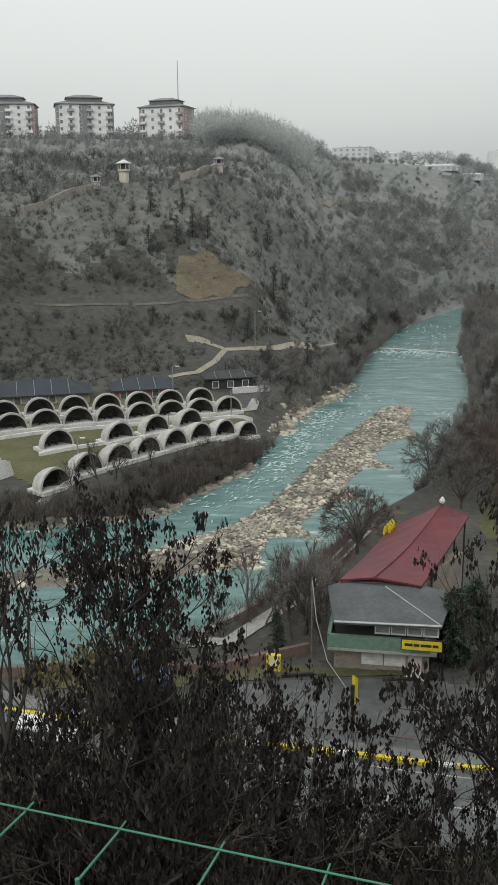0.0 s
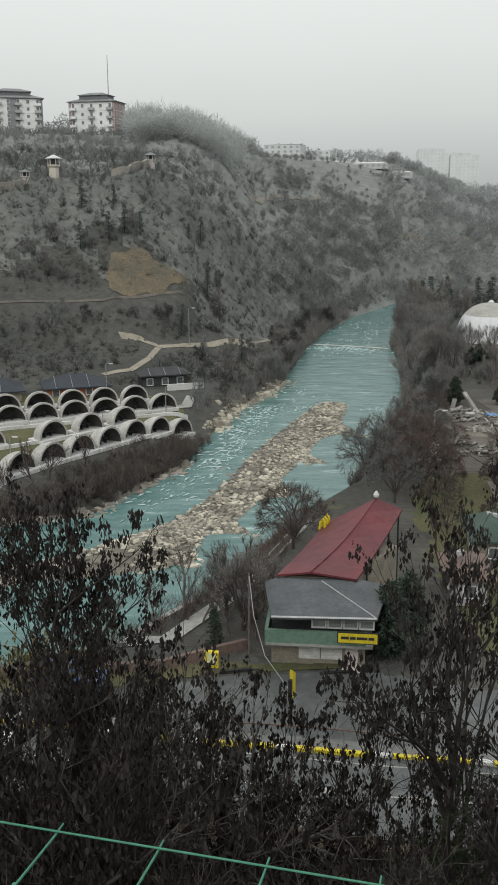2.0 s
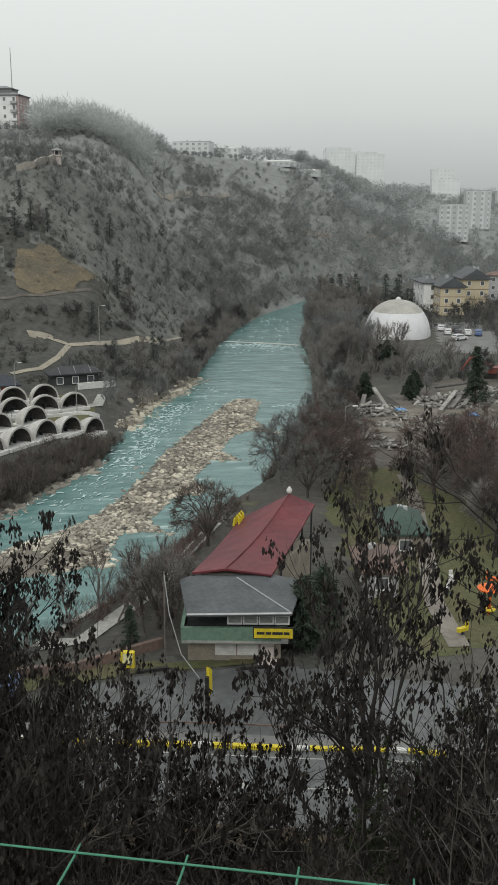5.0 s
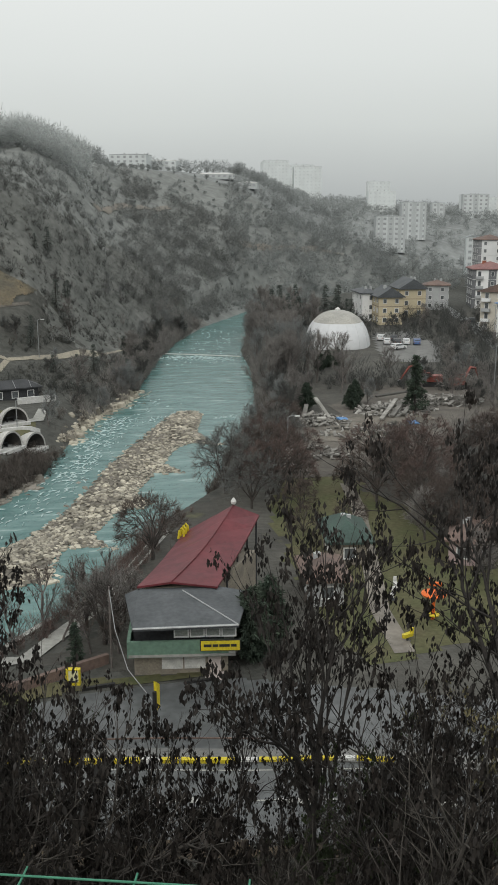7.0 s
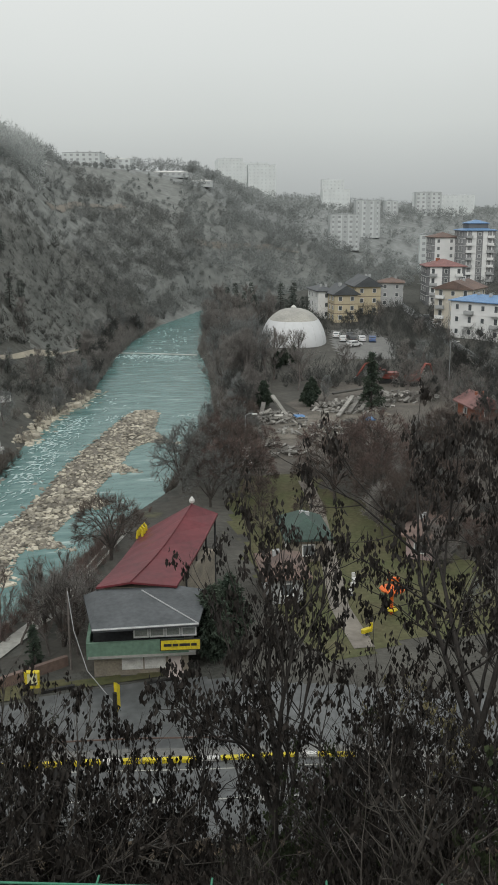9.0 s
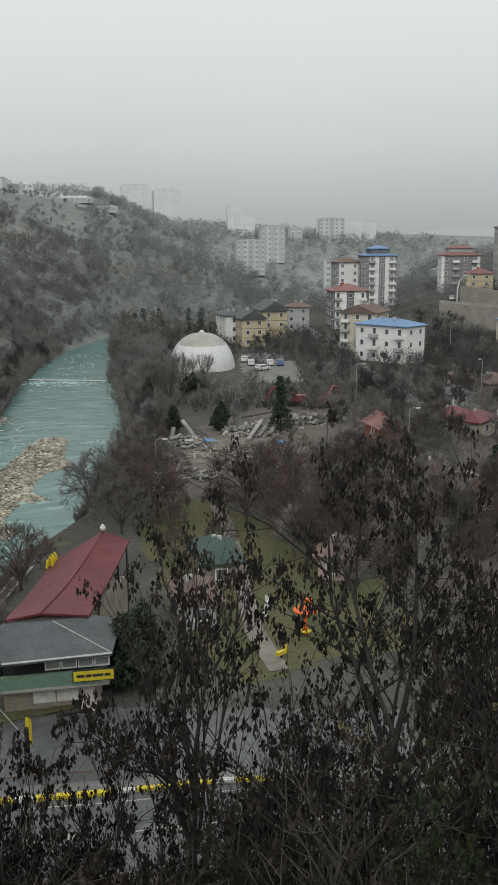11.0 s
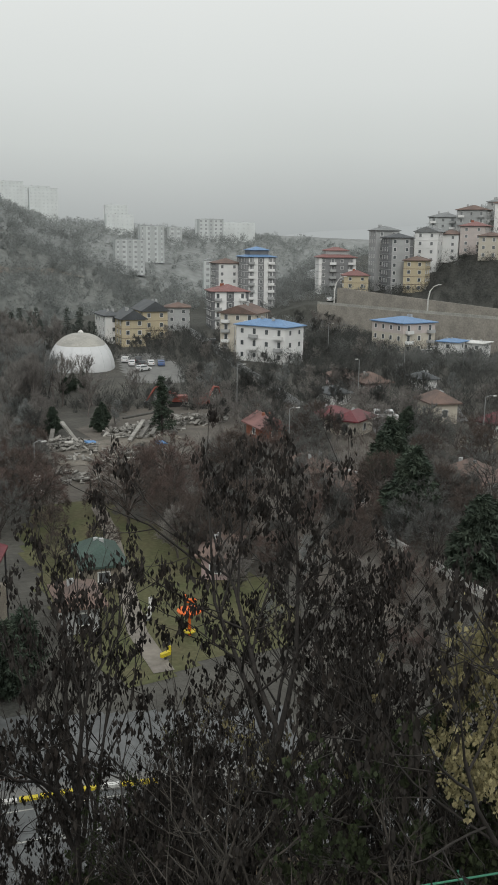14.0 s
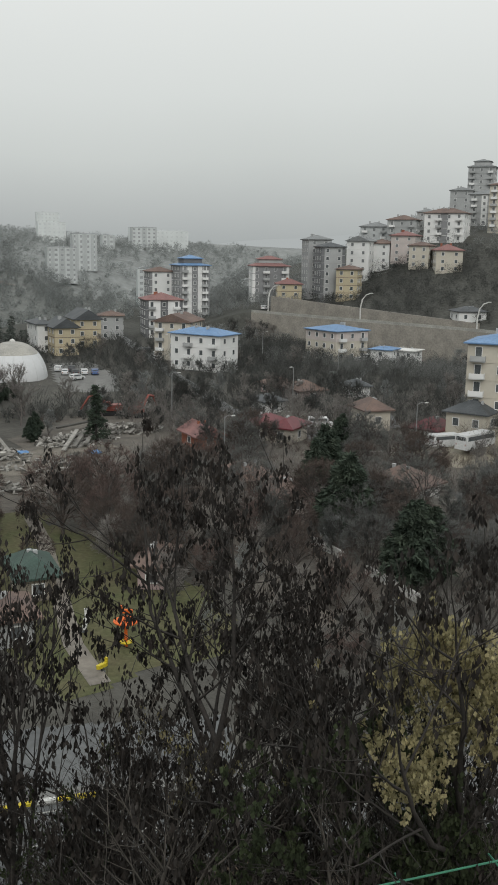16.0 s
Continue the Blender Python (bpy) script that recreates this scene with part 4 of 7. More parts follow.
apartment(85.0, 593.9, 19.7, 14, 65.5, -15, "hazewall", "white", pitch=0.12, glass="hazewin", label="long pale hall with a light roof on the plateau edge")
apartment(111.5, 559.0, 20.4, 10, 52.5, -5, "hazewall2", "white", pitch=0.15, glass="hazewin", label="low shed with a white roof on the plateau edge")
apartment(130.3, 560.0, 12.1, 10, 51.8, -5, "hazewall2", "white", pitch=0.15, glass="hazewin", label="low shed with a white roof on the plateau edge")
apartment(109.1, 277.3, 7.6, 12, 8.2, 14, "yellow", "greyroof", gable=True, pitch=0.55, label="yellow gabled three-storey house with a grey roof")
apartment(121.4, 289.6, 8.5, 14, 9.6, 14, "yellow", "greyroof", gable=True, pitch=0.55, label="taller yellow gabled house with a grey roof")
apartment(105.9, 287.1, 5.7, 14, 8.5, 14, "whitewall", "greyroof", label="white house wing with a grey roof")
apartment(139.7, 307.8, 8.4, 9, 9.0, 0, "greywall", "brownroof", label="low house with a brown tiled roof behind trees")
apartment(158.9, 306.3, 13.6, 13, 14.4, 10, "whitewall", "tileroof", band="darkpanel", corner="darkpanel", label="white five-storey block with dark bays and a red roof")
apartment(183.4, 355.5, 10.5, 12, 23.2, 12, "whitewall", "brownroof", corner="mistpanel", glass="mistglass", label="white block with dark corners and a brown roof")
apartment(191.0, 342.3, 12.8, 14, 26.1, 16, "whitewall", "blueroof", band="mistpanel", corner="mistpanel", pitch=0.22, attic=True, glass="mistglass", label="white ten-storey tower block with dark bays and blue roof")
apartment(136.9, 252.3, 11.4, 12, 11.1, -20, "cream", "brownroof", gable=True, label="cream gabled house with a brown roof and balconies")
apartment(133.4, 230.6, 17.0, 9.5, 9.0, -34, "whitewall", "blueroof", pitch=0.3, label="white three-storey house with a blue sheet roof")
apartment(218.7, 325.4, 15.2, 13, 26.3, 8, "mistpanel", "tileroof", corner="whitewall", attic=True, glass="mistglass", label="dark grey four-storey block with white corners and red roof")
apartment(216.4, 307.6, 9.6, 8, 19.7, 6, "yellow", "tileroof", pitch=0.4, label="small yellow house with a red hipped roof above the wall")
apartment(180.3, 229.7, 18.6, 14.5, 8.6, 42, "cream", "blueroof", pitch=0.2, top_band="pinkpale", wide=0.71, label="cream three-storey house with a blue roof below the retaining wall")
apartment(186.6, 214.2, 6.4, 7, 4.0, -20, "whitewall", "blueroof", pitch=0.2, label="low white shed with a blue roof")
apartment(194.3, 212.7, 7.2, 7, 3.5, -20, "whitewall", "white", pitch=0.1, label="low white shed with a pale roof")
apartment(233.0, 226.0, 9.8, 8, 13.6, 22, "whitewall", "greyroof", pitch=0.35, label="small white two-storey house beside the highway wall")
apartment(125.4, 111.9, 11.7, 12, 17.5, -8, "cream", "blueroof", pitch=0.25, tall=3.1, label="cream public building of several storeys with a blue roof")
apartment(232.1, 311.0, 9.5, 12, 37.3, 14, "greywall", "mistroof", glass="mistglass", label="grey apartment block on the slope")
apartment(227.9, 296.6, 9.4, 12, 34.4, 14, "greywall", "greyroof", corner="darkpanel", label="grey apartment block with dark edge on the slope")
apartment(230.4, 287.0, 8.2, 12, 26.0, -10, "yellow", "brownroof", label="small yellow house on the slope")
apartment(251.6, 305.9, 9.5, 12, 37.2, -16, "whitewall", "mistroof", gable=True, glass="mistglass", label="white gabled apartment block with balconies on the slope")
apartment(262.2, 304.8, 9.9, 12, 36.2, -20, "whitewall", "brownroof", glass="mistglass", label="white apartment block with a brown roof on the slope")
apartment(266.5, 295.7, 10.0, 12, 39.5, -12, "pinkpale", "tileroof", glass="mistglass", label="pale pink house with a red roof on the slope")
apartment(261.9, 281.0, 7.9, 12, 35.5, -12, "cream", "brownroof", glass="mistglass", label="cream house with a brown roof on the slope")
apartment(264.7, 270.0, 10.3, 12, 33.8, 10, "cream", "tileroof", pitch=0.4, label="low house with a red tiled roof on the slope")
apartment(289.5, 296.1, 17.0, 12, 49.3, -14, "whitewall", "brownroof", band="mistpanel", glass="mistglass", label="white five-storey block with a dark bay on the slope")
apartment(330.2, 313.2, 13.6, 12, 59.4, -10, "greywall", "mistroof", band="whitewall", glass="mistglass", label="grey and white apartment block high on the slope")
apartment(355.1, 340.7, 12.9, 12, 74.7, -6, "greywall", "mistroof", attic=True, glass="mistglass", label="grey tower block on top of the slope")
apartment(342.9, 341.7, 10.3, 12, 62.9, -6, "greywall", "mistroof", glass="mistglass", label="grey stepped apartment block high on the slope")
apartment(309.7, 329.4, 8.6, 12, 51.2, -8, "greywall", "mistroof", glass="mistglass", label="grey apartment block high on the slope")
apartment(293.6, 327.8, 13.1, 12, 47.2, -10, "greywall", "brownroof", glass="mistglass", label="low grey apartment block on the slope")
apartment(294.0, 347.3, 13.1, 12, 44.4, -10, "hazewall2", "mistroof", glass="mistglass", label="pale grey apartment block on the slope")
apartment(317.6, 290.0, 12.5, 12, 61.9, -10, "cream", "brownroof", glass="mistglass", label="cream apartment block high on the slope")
# far blocks: no mist stands before them, their colours hold it
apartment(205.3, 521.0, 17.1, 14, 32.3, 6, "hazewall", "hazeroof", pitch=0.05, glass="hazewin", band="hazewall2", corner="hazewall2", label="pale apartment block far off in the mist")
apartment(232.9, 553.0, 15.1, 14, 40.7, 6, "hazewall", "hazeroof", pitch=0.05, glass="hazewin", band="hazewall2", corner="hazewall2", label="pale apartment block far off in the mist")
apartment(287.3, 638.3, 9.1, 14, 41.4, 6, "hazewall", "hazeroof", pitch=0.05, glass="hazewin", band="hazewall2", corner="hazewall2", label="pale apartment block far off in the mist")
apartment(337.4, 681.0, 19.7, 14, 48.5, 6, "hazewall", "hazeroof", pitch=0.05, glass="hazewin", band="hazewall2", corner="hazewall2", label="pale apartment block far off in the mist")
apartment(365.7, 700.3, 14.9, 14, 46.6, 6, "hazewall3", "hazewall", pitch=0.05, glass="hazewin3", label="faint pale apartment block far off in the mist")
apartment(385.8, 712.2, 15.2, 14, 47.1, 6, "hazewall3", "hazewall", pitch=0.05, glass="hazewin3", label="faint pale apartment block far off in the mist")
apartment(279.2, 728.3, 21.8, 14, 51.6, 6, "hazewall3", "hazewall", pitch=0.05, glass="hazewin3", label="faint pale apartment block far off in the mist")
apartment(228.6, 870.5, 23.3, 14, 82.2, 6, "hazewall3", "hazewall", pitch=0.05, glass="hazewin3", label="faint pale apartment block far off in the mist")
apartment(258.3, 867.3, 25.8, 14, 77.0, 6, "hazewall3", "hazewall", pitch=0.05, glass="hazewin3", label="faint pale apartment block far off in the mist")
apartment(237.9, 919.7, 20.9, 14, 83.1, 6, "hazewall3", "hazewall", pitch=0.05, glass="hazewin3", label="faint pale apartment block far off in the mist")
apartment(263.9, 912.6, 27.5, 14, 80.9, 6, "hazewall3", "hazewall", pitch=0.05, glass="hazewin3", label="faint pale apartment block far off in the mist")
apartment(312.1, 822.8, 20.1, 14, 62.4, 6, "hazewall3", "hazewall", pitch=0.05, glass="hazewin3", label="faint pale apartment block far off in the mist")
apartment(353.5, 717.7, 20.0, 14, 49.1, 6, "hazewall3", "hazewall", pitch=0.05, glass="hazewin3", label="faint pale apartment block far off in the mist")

# ---- the arched shelters in the park over the river ----
def arch_shelter(at, label):
    ob = new("arch_shelter")
    ob.matrix_basis = at
    tagged(ob, label, "shelter", "arched park shelters")
    R, n, m = 2.62, 14, 5
    g = Geo()
    for r_off, flip in ((0.0, False), (-0.28, True)):
        vs = []
        for j in range(m + 1):
            s = j / m
            r = (R + r_off) * (1 - 0.34 * s * s)
            for i in range(n + 1):
                a = math.pi * i / n
                vs.append((r * math.cos(a), s * 2.7, r * math.sin(a) * 1.05))
        fs = [(j * (n + 1) + i, j * (n + 1) + i + 1, (j + 1) * (n + 1) + i + 1, (j + 1) * (n + 1) + i) for j in range(m) for i in range(n)]
        g.m = 1 if flip else 0
        g.add(vs, [f[::-1] for f in fs] if not flip else fs)
    o, o2 = 0, (m + 1) * (n + 1)
    g.f += [(o + i, o2 + i, o2 + i + 1, o + i + 1) for i in range(n)]
    g.i += [0] * n
    # outer faces pale, inner faces dark
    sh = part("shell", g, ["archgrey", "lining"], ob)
    b = Geo()
    r = (R - 0.05) * 0.67
    b.prism([(r * math.cos(math.pi * i / n), r * math.sin(math.pi * i / n) * 1.08) for i in range(n + 1)], 0, 0.12)
    b.v = [(x, 2.55 + z, y) for x, y, z in b.v]
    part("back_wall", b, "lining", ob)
    part("floor_slab", Geo().box(0, 1.1, -0.25, 5.35, 3.4, 0.5, c=0.1), "white", ob)
    part("table", Geo().box(0, 1.6, 0.75, 1.7, 0.8, 0.08).box(-0.6, 1.6, 0.36, 0.1, 0.6, 0.72).box(0.6, 1.6, 0.36, 0.1, 0.6, 0.72), "dark", ob)
    return ob


def arch_row(a, b, n, first=None):
    made = first
    rz = math.degrees(math.atan2(b[1] - a[1], b[0] - a[0]))
    for k in range(n):
        u = k / max(1, n - 1)
        x, y = a[0] + (b[0] - a[0]) * u, a[1] + (b[1] - a[1]) * u
        at = pose(x, y, max(gz(x, y), gz(x + 1.5, y - 2)) + 0.55, 0, 0, rz)
        if made is None:
            made = arch_shelter(at, "white concrete arched picnic shelter with a dark inside")
        else:
            copy_thing(made, at)
    return made


drape("shelter_lawn", [(-60, 134), (-40, 126), (-28, 116), (-22, 121), (-10, 137), (-2, 150), (1, 160), (-4, 172), (-30, 168), (-60, 156)], "lawn2", "yellowed lawn terraces between the shelters", "grass", lift=0.06, step=1.0)
first = arch_row((-25.0, 116.0), (-0.2, 147.6), 8)
arch_row((-27.8, 132), (-27.8 + 3, 132 + 2.6), 1, first)
arch_row((-19.4, 137.2), (-9.4, 147.5), 3, first)
arch_row((-41.5, 138.5), (-3.4, 158.6), 9, first)
arch_row((-45, 146.2), (-8.6, 165.0), 8, first)
for k, (a, b) in enumerate((((-27.0, 113.2), (1.4, 149.6)), ((-44, 134.4), (0.6, 157.6)), ((-47, 142.5), (-5, 164.0)), ((-30, 129.2), (-6, 148)))):
    strip("terrace_wall_%d" % (k + 1), [a, b], 0.5, "white", "low white concrete terrace wall before the shelters", "wall", height=0.55)
strip("park_walk", [(-3, 160), (0.5, 164), (1.5, 172)], 1.8, "paving", "pale paved walk at the end of the shelters", "path", lift=0.15)
wall = strip("park_end_wall", [(-3, 176.5), (4, 180)], 0.4, "white", "low white wall at the end of the park", "wall", height=1.2)
# white sheet canopy
for cx, cy, rz in ((-35.5, 120.5, 40), (-33.5, 118.6, 52)):
    g = Geo().prism([(-3, 0), (3, 0), (2.4, 2.2), (0, 3.0), (-2.6, 2.0)], -0.12, 0.12)
    g.v = [(x, z, y) for x, y, z in g.v]
    cp = base("canopy_screen", cx, cy, gz(cx, cy), rz, "white concrete screen wall at the shelters", "screen")
    part("screen", g, "white", cp)


def long_hall(x, y, rz, w, d, h, label, roof, wall):
    ob = base("park_building", x, y, gz(x, y) - 0.3, rz, label, "building")
    part("wall", Geo().box(0, 0, h / 2, w, d, h), wall, ob)
    rg, rh = hip_roof(w, d, h, 0.45, 0.7)
    rf = part("roof", rg, roof, ob)
    for k in range(int(w / 3)):
        u = (k + 0.5) * 3 - w / 2
        part("seam", Geo().tube([(u, -d / 2 - 0.7, h + 0.08), (u, -0.6, h + rh * 0.9 + 0.05)], 0.05, n=4), "steel", rf)
        part("window", window_mesh(1.3, 1.4, "glass"), None, ob, at=pose(u, -d / 2 - 0.03, h * 0.5))
    return ob


long_hall(-37.5, 165, 14, 17, 8, 1.9, "low park building with a dark blue seamed roof", "greyroof2", "stonewall")
long_hall(-20, 173, 14, 11, 7, 1.9, "low park building with a dark roof and orange wall", "greyroof2", "brick")
long_hall(-4, 182.5, 14, 9, 4, 2.6, "dark flat shed at the end of the park", "dark", "dark")

# ---- the restaurant ----
rest = base("restaurant", 9.2, 62.6, 0, -10, "riverside restaurant with a red sheet roof and green fascia", "restaurant")
R0 = pose(9.2, 62.6, 0, 0, 0, -10).inverted()


def loc(x, y, z):
    return tuple(R0 @ Vector((x, y, z)))


g = Geo().box(0.35, 3.0, 1.0, 6.9, 6.0, 2.2)
part("ground_floor_wall", g, "stonewall", rest, "stone ground floor wall")
part("terrace_slab", Geo().box(0.45, 2.4, 2.15, 7.7, 7.4, 0.18), "paving", rest)
part("fascia", Geo().box(0.15, -1.1, 2.62, 7.3, 0.25, 1.25), "greenpanel", rest, "plain green fascia board")
part("fascia_side", Geo().box(-3.4, 1.6, 2.62, 0.25, 5.2, 1.25), "greenpanel", rest)
# the dark gap under the eave is put into this wall's colour
part("upper_wall", Geo().box(0.2, 2.6, 3.4, 6.6, 4.6, 2.3), "dark", rest)
for k in range(4):
    part("upper_window", window_mesh(1.1, 0.75, "paleglass"), None, rest, at=pose(0.4 + k * 1.15, -0.55, 3.62))
for k in range(2):
    sh = part("shutter", Geo().box(0, 0, 0, 1.55, 0.1, 1.05), "whitepaint", rest, "white roller shutter", at=pose(-0.3 + k * 1.65, -0.06, 1.05))
    for j in range(4):
        part("slat", Geo().box(0, -0.06, -0.36 + j * 0.24, 1.5, 0.03, 0.16), "whitepaint", sh)
part("door", Geo().box(2.8, -0.05, 1.0, 0.95, 0.1, 1.95), "pinkpale", rest)
part("step", Geo().box(2.8, -0.7, 0.1, 1.4, 1.2, 0.2), "pinkpale", rest)
# lower grey roof with hips, upper red tent roof
eL, eR = loc(5.9, 61.1, 4.65), loc(13.3, 59.9, 4.75)
bL, bR = loc(6.0, 67.4, 4.7), loc(15.4, 65.6, 4.8)
hL, hM, hR = loc(7.0, 67.0, 5.2), loc(10.2, 65.6, 5.35), loc(13.0, 66.2, 5.2)
g = Geo()
g.add([eL, eR, bR, bL, hL, hM, hR], [(0, 1, 5), (0, 5, 4), (1, 6, 5), (1, 2, 6), (0, 4, 3), (3, 4, 5, 6, 2)])
g.add([(p[0], p[1], p[2] - 0.2) for p in (eL, eR, bR, bL)], [(3, 2, 1, 0)])
o = 0
g.f += [(0, 3, 10, 7), (1, 0, 7, 8), (2, 1, 8, 9)]
g.i += [0] * 3
lower = part("lower_roof", g, "greyroof", rest, "dark grey sheet lower roof")
part("hip_capping", Geo().tube([eR, hM], 0.07, n=5), "steel", lower)
part("eave_gutter", Geo().tube([eL, eR], 0.09, n=6), "steel", lower)
A_, B_, C_ = loc(6.9, 66.9, 5.45), loc(9.5, 66.5, 5.75), loc(12.9, 65.6, 5.4)
P_, R_, L_ = loc(16.7, 77.2, 8.1), loc(18.9, 76.6, 7.2), loc(12.4, 78.2, 5.6)
g = Geo()
mid = lambda a, b, u, s=0.0: tuple(a[k] + (b[k] - a[k]) * u - (s if k == 2 else 0) for k in range(3))
rows_ = 6
vs = []
for k in range(rows_ + 1):
    u = k / rows_
    sag = 0.55 * math.sin(math.pi * u)
    vs += [mid(A_, L_, u, sag * 0.4), mid(B_, P_, u, sag), mid(C_, R_, u, sag * 0.4)]
fs = []
for k in range(rows_):
    o = 3 * k
    fs += [(o, o + 1, o + 4, o + 3), (o + 1, o + 2, o + 5, o + 4)]
nv = len(vs)
vs += [(x, y, z - 0.16) for x, y, z in vs]
fs += [tuple(nv + i for i in f[::-1]) for f in fs]
ring = [0, 1, 2] + [3 * k + 2 for k in range(1, rows_ + 1)] + [3 * rows_ + 1] + [3 * k for k in range(rows_, 0, -1)]
fs += [(ring[(i + 1) % len(ring)], ring[i], nv + ring[i], nv + ring[(i + 1) % len(ring)]) for i in range(len(ring))]
g.add(vs, fs)
red = part("red_roof", g, "redroof", rest, "faded red sheet roof")
ridge = [mid(B_, P_, k / 6, 0.55 * math.sin(math.pi * k / 6) - 0.06) for k in range(7)]
part("ridge_capping", Geo().tube(ridge, 0.05, n=5), "redroof", red)
part("finial", Geo().lathe([(0.02, 0), (0.22, 0.15), (0.26, 0.35), (0.12, 0.6), (0.02, 0.7)], n=10), "whitepaint", red, "white ridge finial", at=Matrix.Translation(P_))
for k in range(5):
    u = k / 4
    for s in (A_, C_):
        e = L_ if s is A_ else R_
        q = mid(s, e, u)
        part("roof_post", Geo().tube([(q[0] * 0.96, q[1], 0), (q[0] * 0.96, q[1], q[2] - 0.2)], 0.09, n=6), "dark", rest)
part("side_wall", Geo().prism([(loc(7.6, 67.5, 0)[0], loc(7.6, 67.5, 0)[1]), (loc(12.6, 66.5, 0)[0], loc(12.6, 66.5, 0)[1]), (loc(17.8, 73.4, 0)[0], loc(17.8, 73.4, 0)[1]), (loc(12.9, 77, 0)[0], loc(12.9, 77, 0)[1])], -0.5, 5.1), "stonewall", rest)
# yellow ornament on the river side of the roof
for k in range(3):
    g = Geo().tube([(0, 0, 0), (0.1, 0, 0.7), (0.28, 0, 0.95), (0.46, 0, 0.7), (0.5, 0, 0)], 0.12, n=6)
    part("yellow_loop", g, "yellowpaint", rest, "yellow looped roof ornament", at=Matrix.Translation(mid(A_, L_, 0.86 + 0.05 * k)))


def text_object(body, size, mat, parent, at, name="lettering"):
    cu = bpy.data.curves.new(name, "FONT")
    cu.body, cu.size, cu.extrude, cu.align_x, cu.align_y = body, size, 0.01, "CENTER", "CENTER"
    ob = new(name, cu)
    dg = bpy.context.evaluated_depsgraph_get()
    me = bpy.data.meshes.new_from_object(ob.evaluated_get(dg))
    bpy.data.objects.remove(ob)
    me.materials.clear()
    me.materials.append(M[mat])
    return part(name, me, None, parent, at=at)


sg = base("sign_board", 11.95, 59.85, 2.95, -11, "yellow sign board with dark lettering on the restaurant", "sign")
part("panel", Geo().box(0, 0, 0.4, 2.75, 0.14, 0.72), "yellowpaint", sg)
part("panel_frame", Geo().box(0, 0.03, 0.4, 2.9, 0.12, 0.86), "black", sg)
for k, (u, w_) in enumerate(((-0.9, 0.55), (-0.35, 0.4), (0.3, 0.75), (0.95, 0.4))):
    part("writing_bar", Geo().box(u, -0.085, 0.42, w_, 0.02, 0.2), "black", sg)
part("bracket", Geo().box(0, 0.2, 0.3, 0.12, 0.5, 0.12), "black", sg)

yb = base("yellow_sign_box", 1.65, 61.6, gz(1.65, 61.6), -14, "square yellow advertising box with a black shape", "sign")
part("leg", Geo().tube([(0, 0, -0.2), (0, 0, 0.7)], 0.07), "black", yb)
part("box", Geo().box(0, 0, 1.25, 1.05, 0.4, 1.2, c=0.05), "yellowpaint", yb)
part("pale_panel", Geo().box(0.06, -0.21, 1.35, 0.7, 0.03, 0.85), "whitepaint2", yb)
part("black_shape", Geo().prism([(-0.35, -0.1), (0.3, -0.1), (0.38, 0.12), (0.25, 0.12), (0.18, 0.02), (-0.35, 0.02)], -0.02, 0.02), "black", yb, at=pose(0, -0.24, 1.0, 90, 0, 0))

tm = base("totem_sign", 6.6, 54.4, gz(6.6, 54.4), 58, "tall yellow and black totem sign in the car park", "sign")
part("post", Geo().tube([(0, 0, -0.2), (0, 0, 2.4)], 0.09, n=8), "black", tm)
part("yellow_blade", Geo().prism([(-0.05, 1.9), (0.42, 2.0), (0.42, 3.55), (-0.05, 3.95)], -0.1, 0.1), "yellowpaint", tm, at=pose(0, 0, 0, 90, 0, 0))
part("black_blade", Geo().box(-0.17, 0, 2.55, 0.22, 0.24, 1.5, c=0.04), "black", tm)
for x, y in ((3.4, 62.2), (10.6, 61.2)):
    thing("wheel_stop", Geo().box(0, 0, 0.12, 2.4, 0.25, 0.22, c=0.04), "black", pose(x, y - 0.4, gz(x, y), 0, 0, 6), "dark timber beam lying at the car park edge", "beam")
for x, y in ((3.6, 55.4), (8.5, 54.0), (11, 53.2)):
    bl = base("bollard", x, y, gz(x, y) + 0.08, 0, "thin black car park bollard", "bollard", "car park bollards")
    part("post", Geo().tube([(0, 0, 0), (0, 0, 1.0)], 0.05), "black", bl)
    part("cap", Geo().lathe([(0.06, 1.0), (0.07, 1.04), (0.02, 1.1)], n=8), "black", bl)
strip("barrier_rail", [(2, 54.6), (14, 51.6)], 0.05, "brownroof", "thin brownish rail edging the car park", "rail", height=0.5, drop=-0.4)
g = Geo().tube([(4.6, 64.6, 6.4), (4.7, 61.5, 4.6), (5.2, 58, 3.2), (6.4, 54.6, 2.6)], 0.03, n=4)
thing("overhead_wire", g, "steel", pose(0, 0, 0), "sagging pale wire over the car park", "wire")
g = Geo().tube([(4.6, 64.6, -0.5), (4.6, 64.6, 6.6)], 0.09, 0.07, 6)
thing("utility_pole", g, "greybark", pose(0, 0, 0), "grey wooden pole beside the restaurant", "pole")

# ---- sports dome ----
dm = base("sports_dome", 82, 244, gz(82, 240) - 0.3, -18, "white air-supported sports dome with a weathered grey crown", "dome")
nu, nv_ = 28, 14
vs, fs = [], []
for j in range(nv_ + 1):
    v = j / nv_ * math.pi / 2
    for i in range(nu):
        a = 2 * math.pi * i / nu
        ca, sa = math.cos(a), math.sin(a)
        k = (abs(ca) ** 2.6 + abs(sa) ** 2.6) ** (-1 / 2.6)
        vs.append((9.0 * k * ca * math.cos(v) ** 0.9, 12.5 * k * sa * math.cos(v) ** 0.9, 9.6 * math.sin(v)))
g, g2 = Geo(), Geo()
split = 7
fs = [(j * nu + i, j * nu + (i + 1) % nu, (j + 1) * nu + (i + 1) % nu, (j + 1) * nu + i) for j in range(nv_) for i in range(nu)]
g.add(vs, fs[:split * nu])
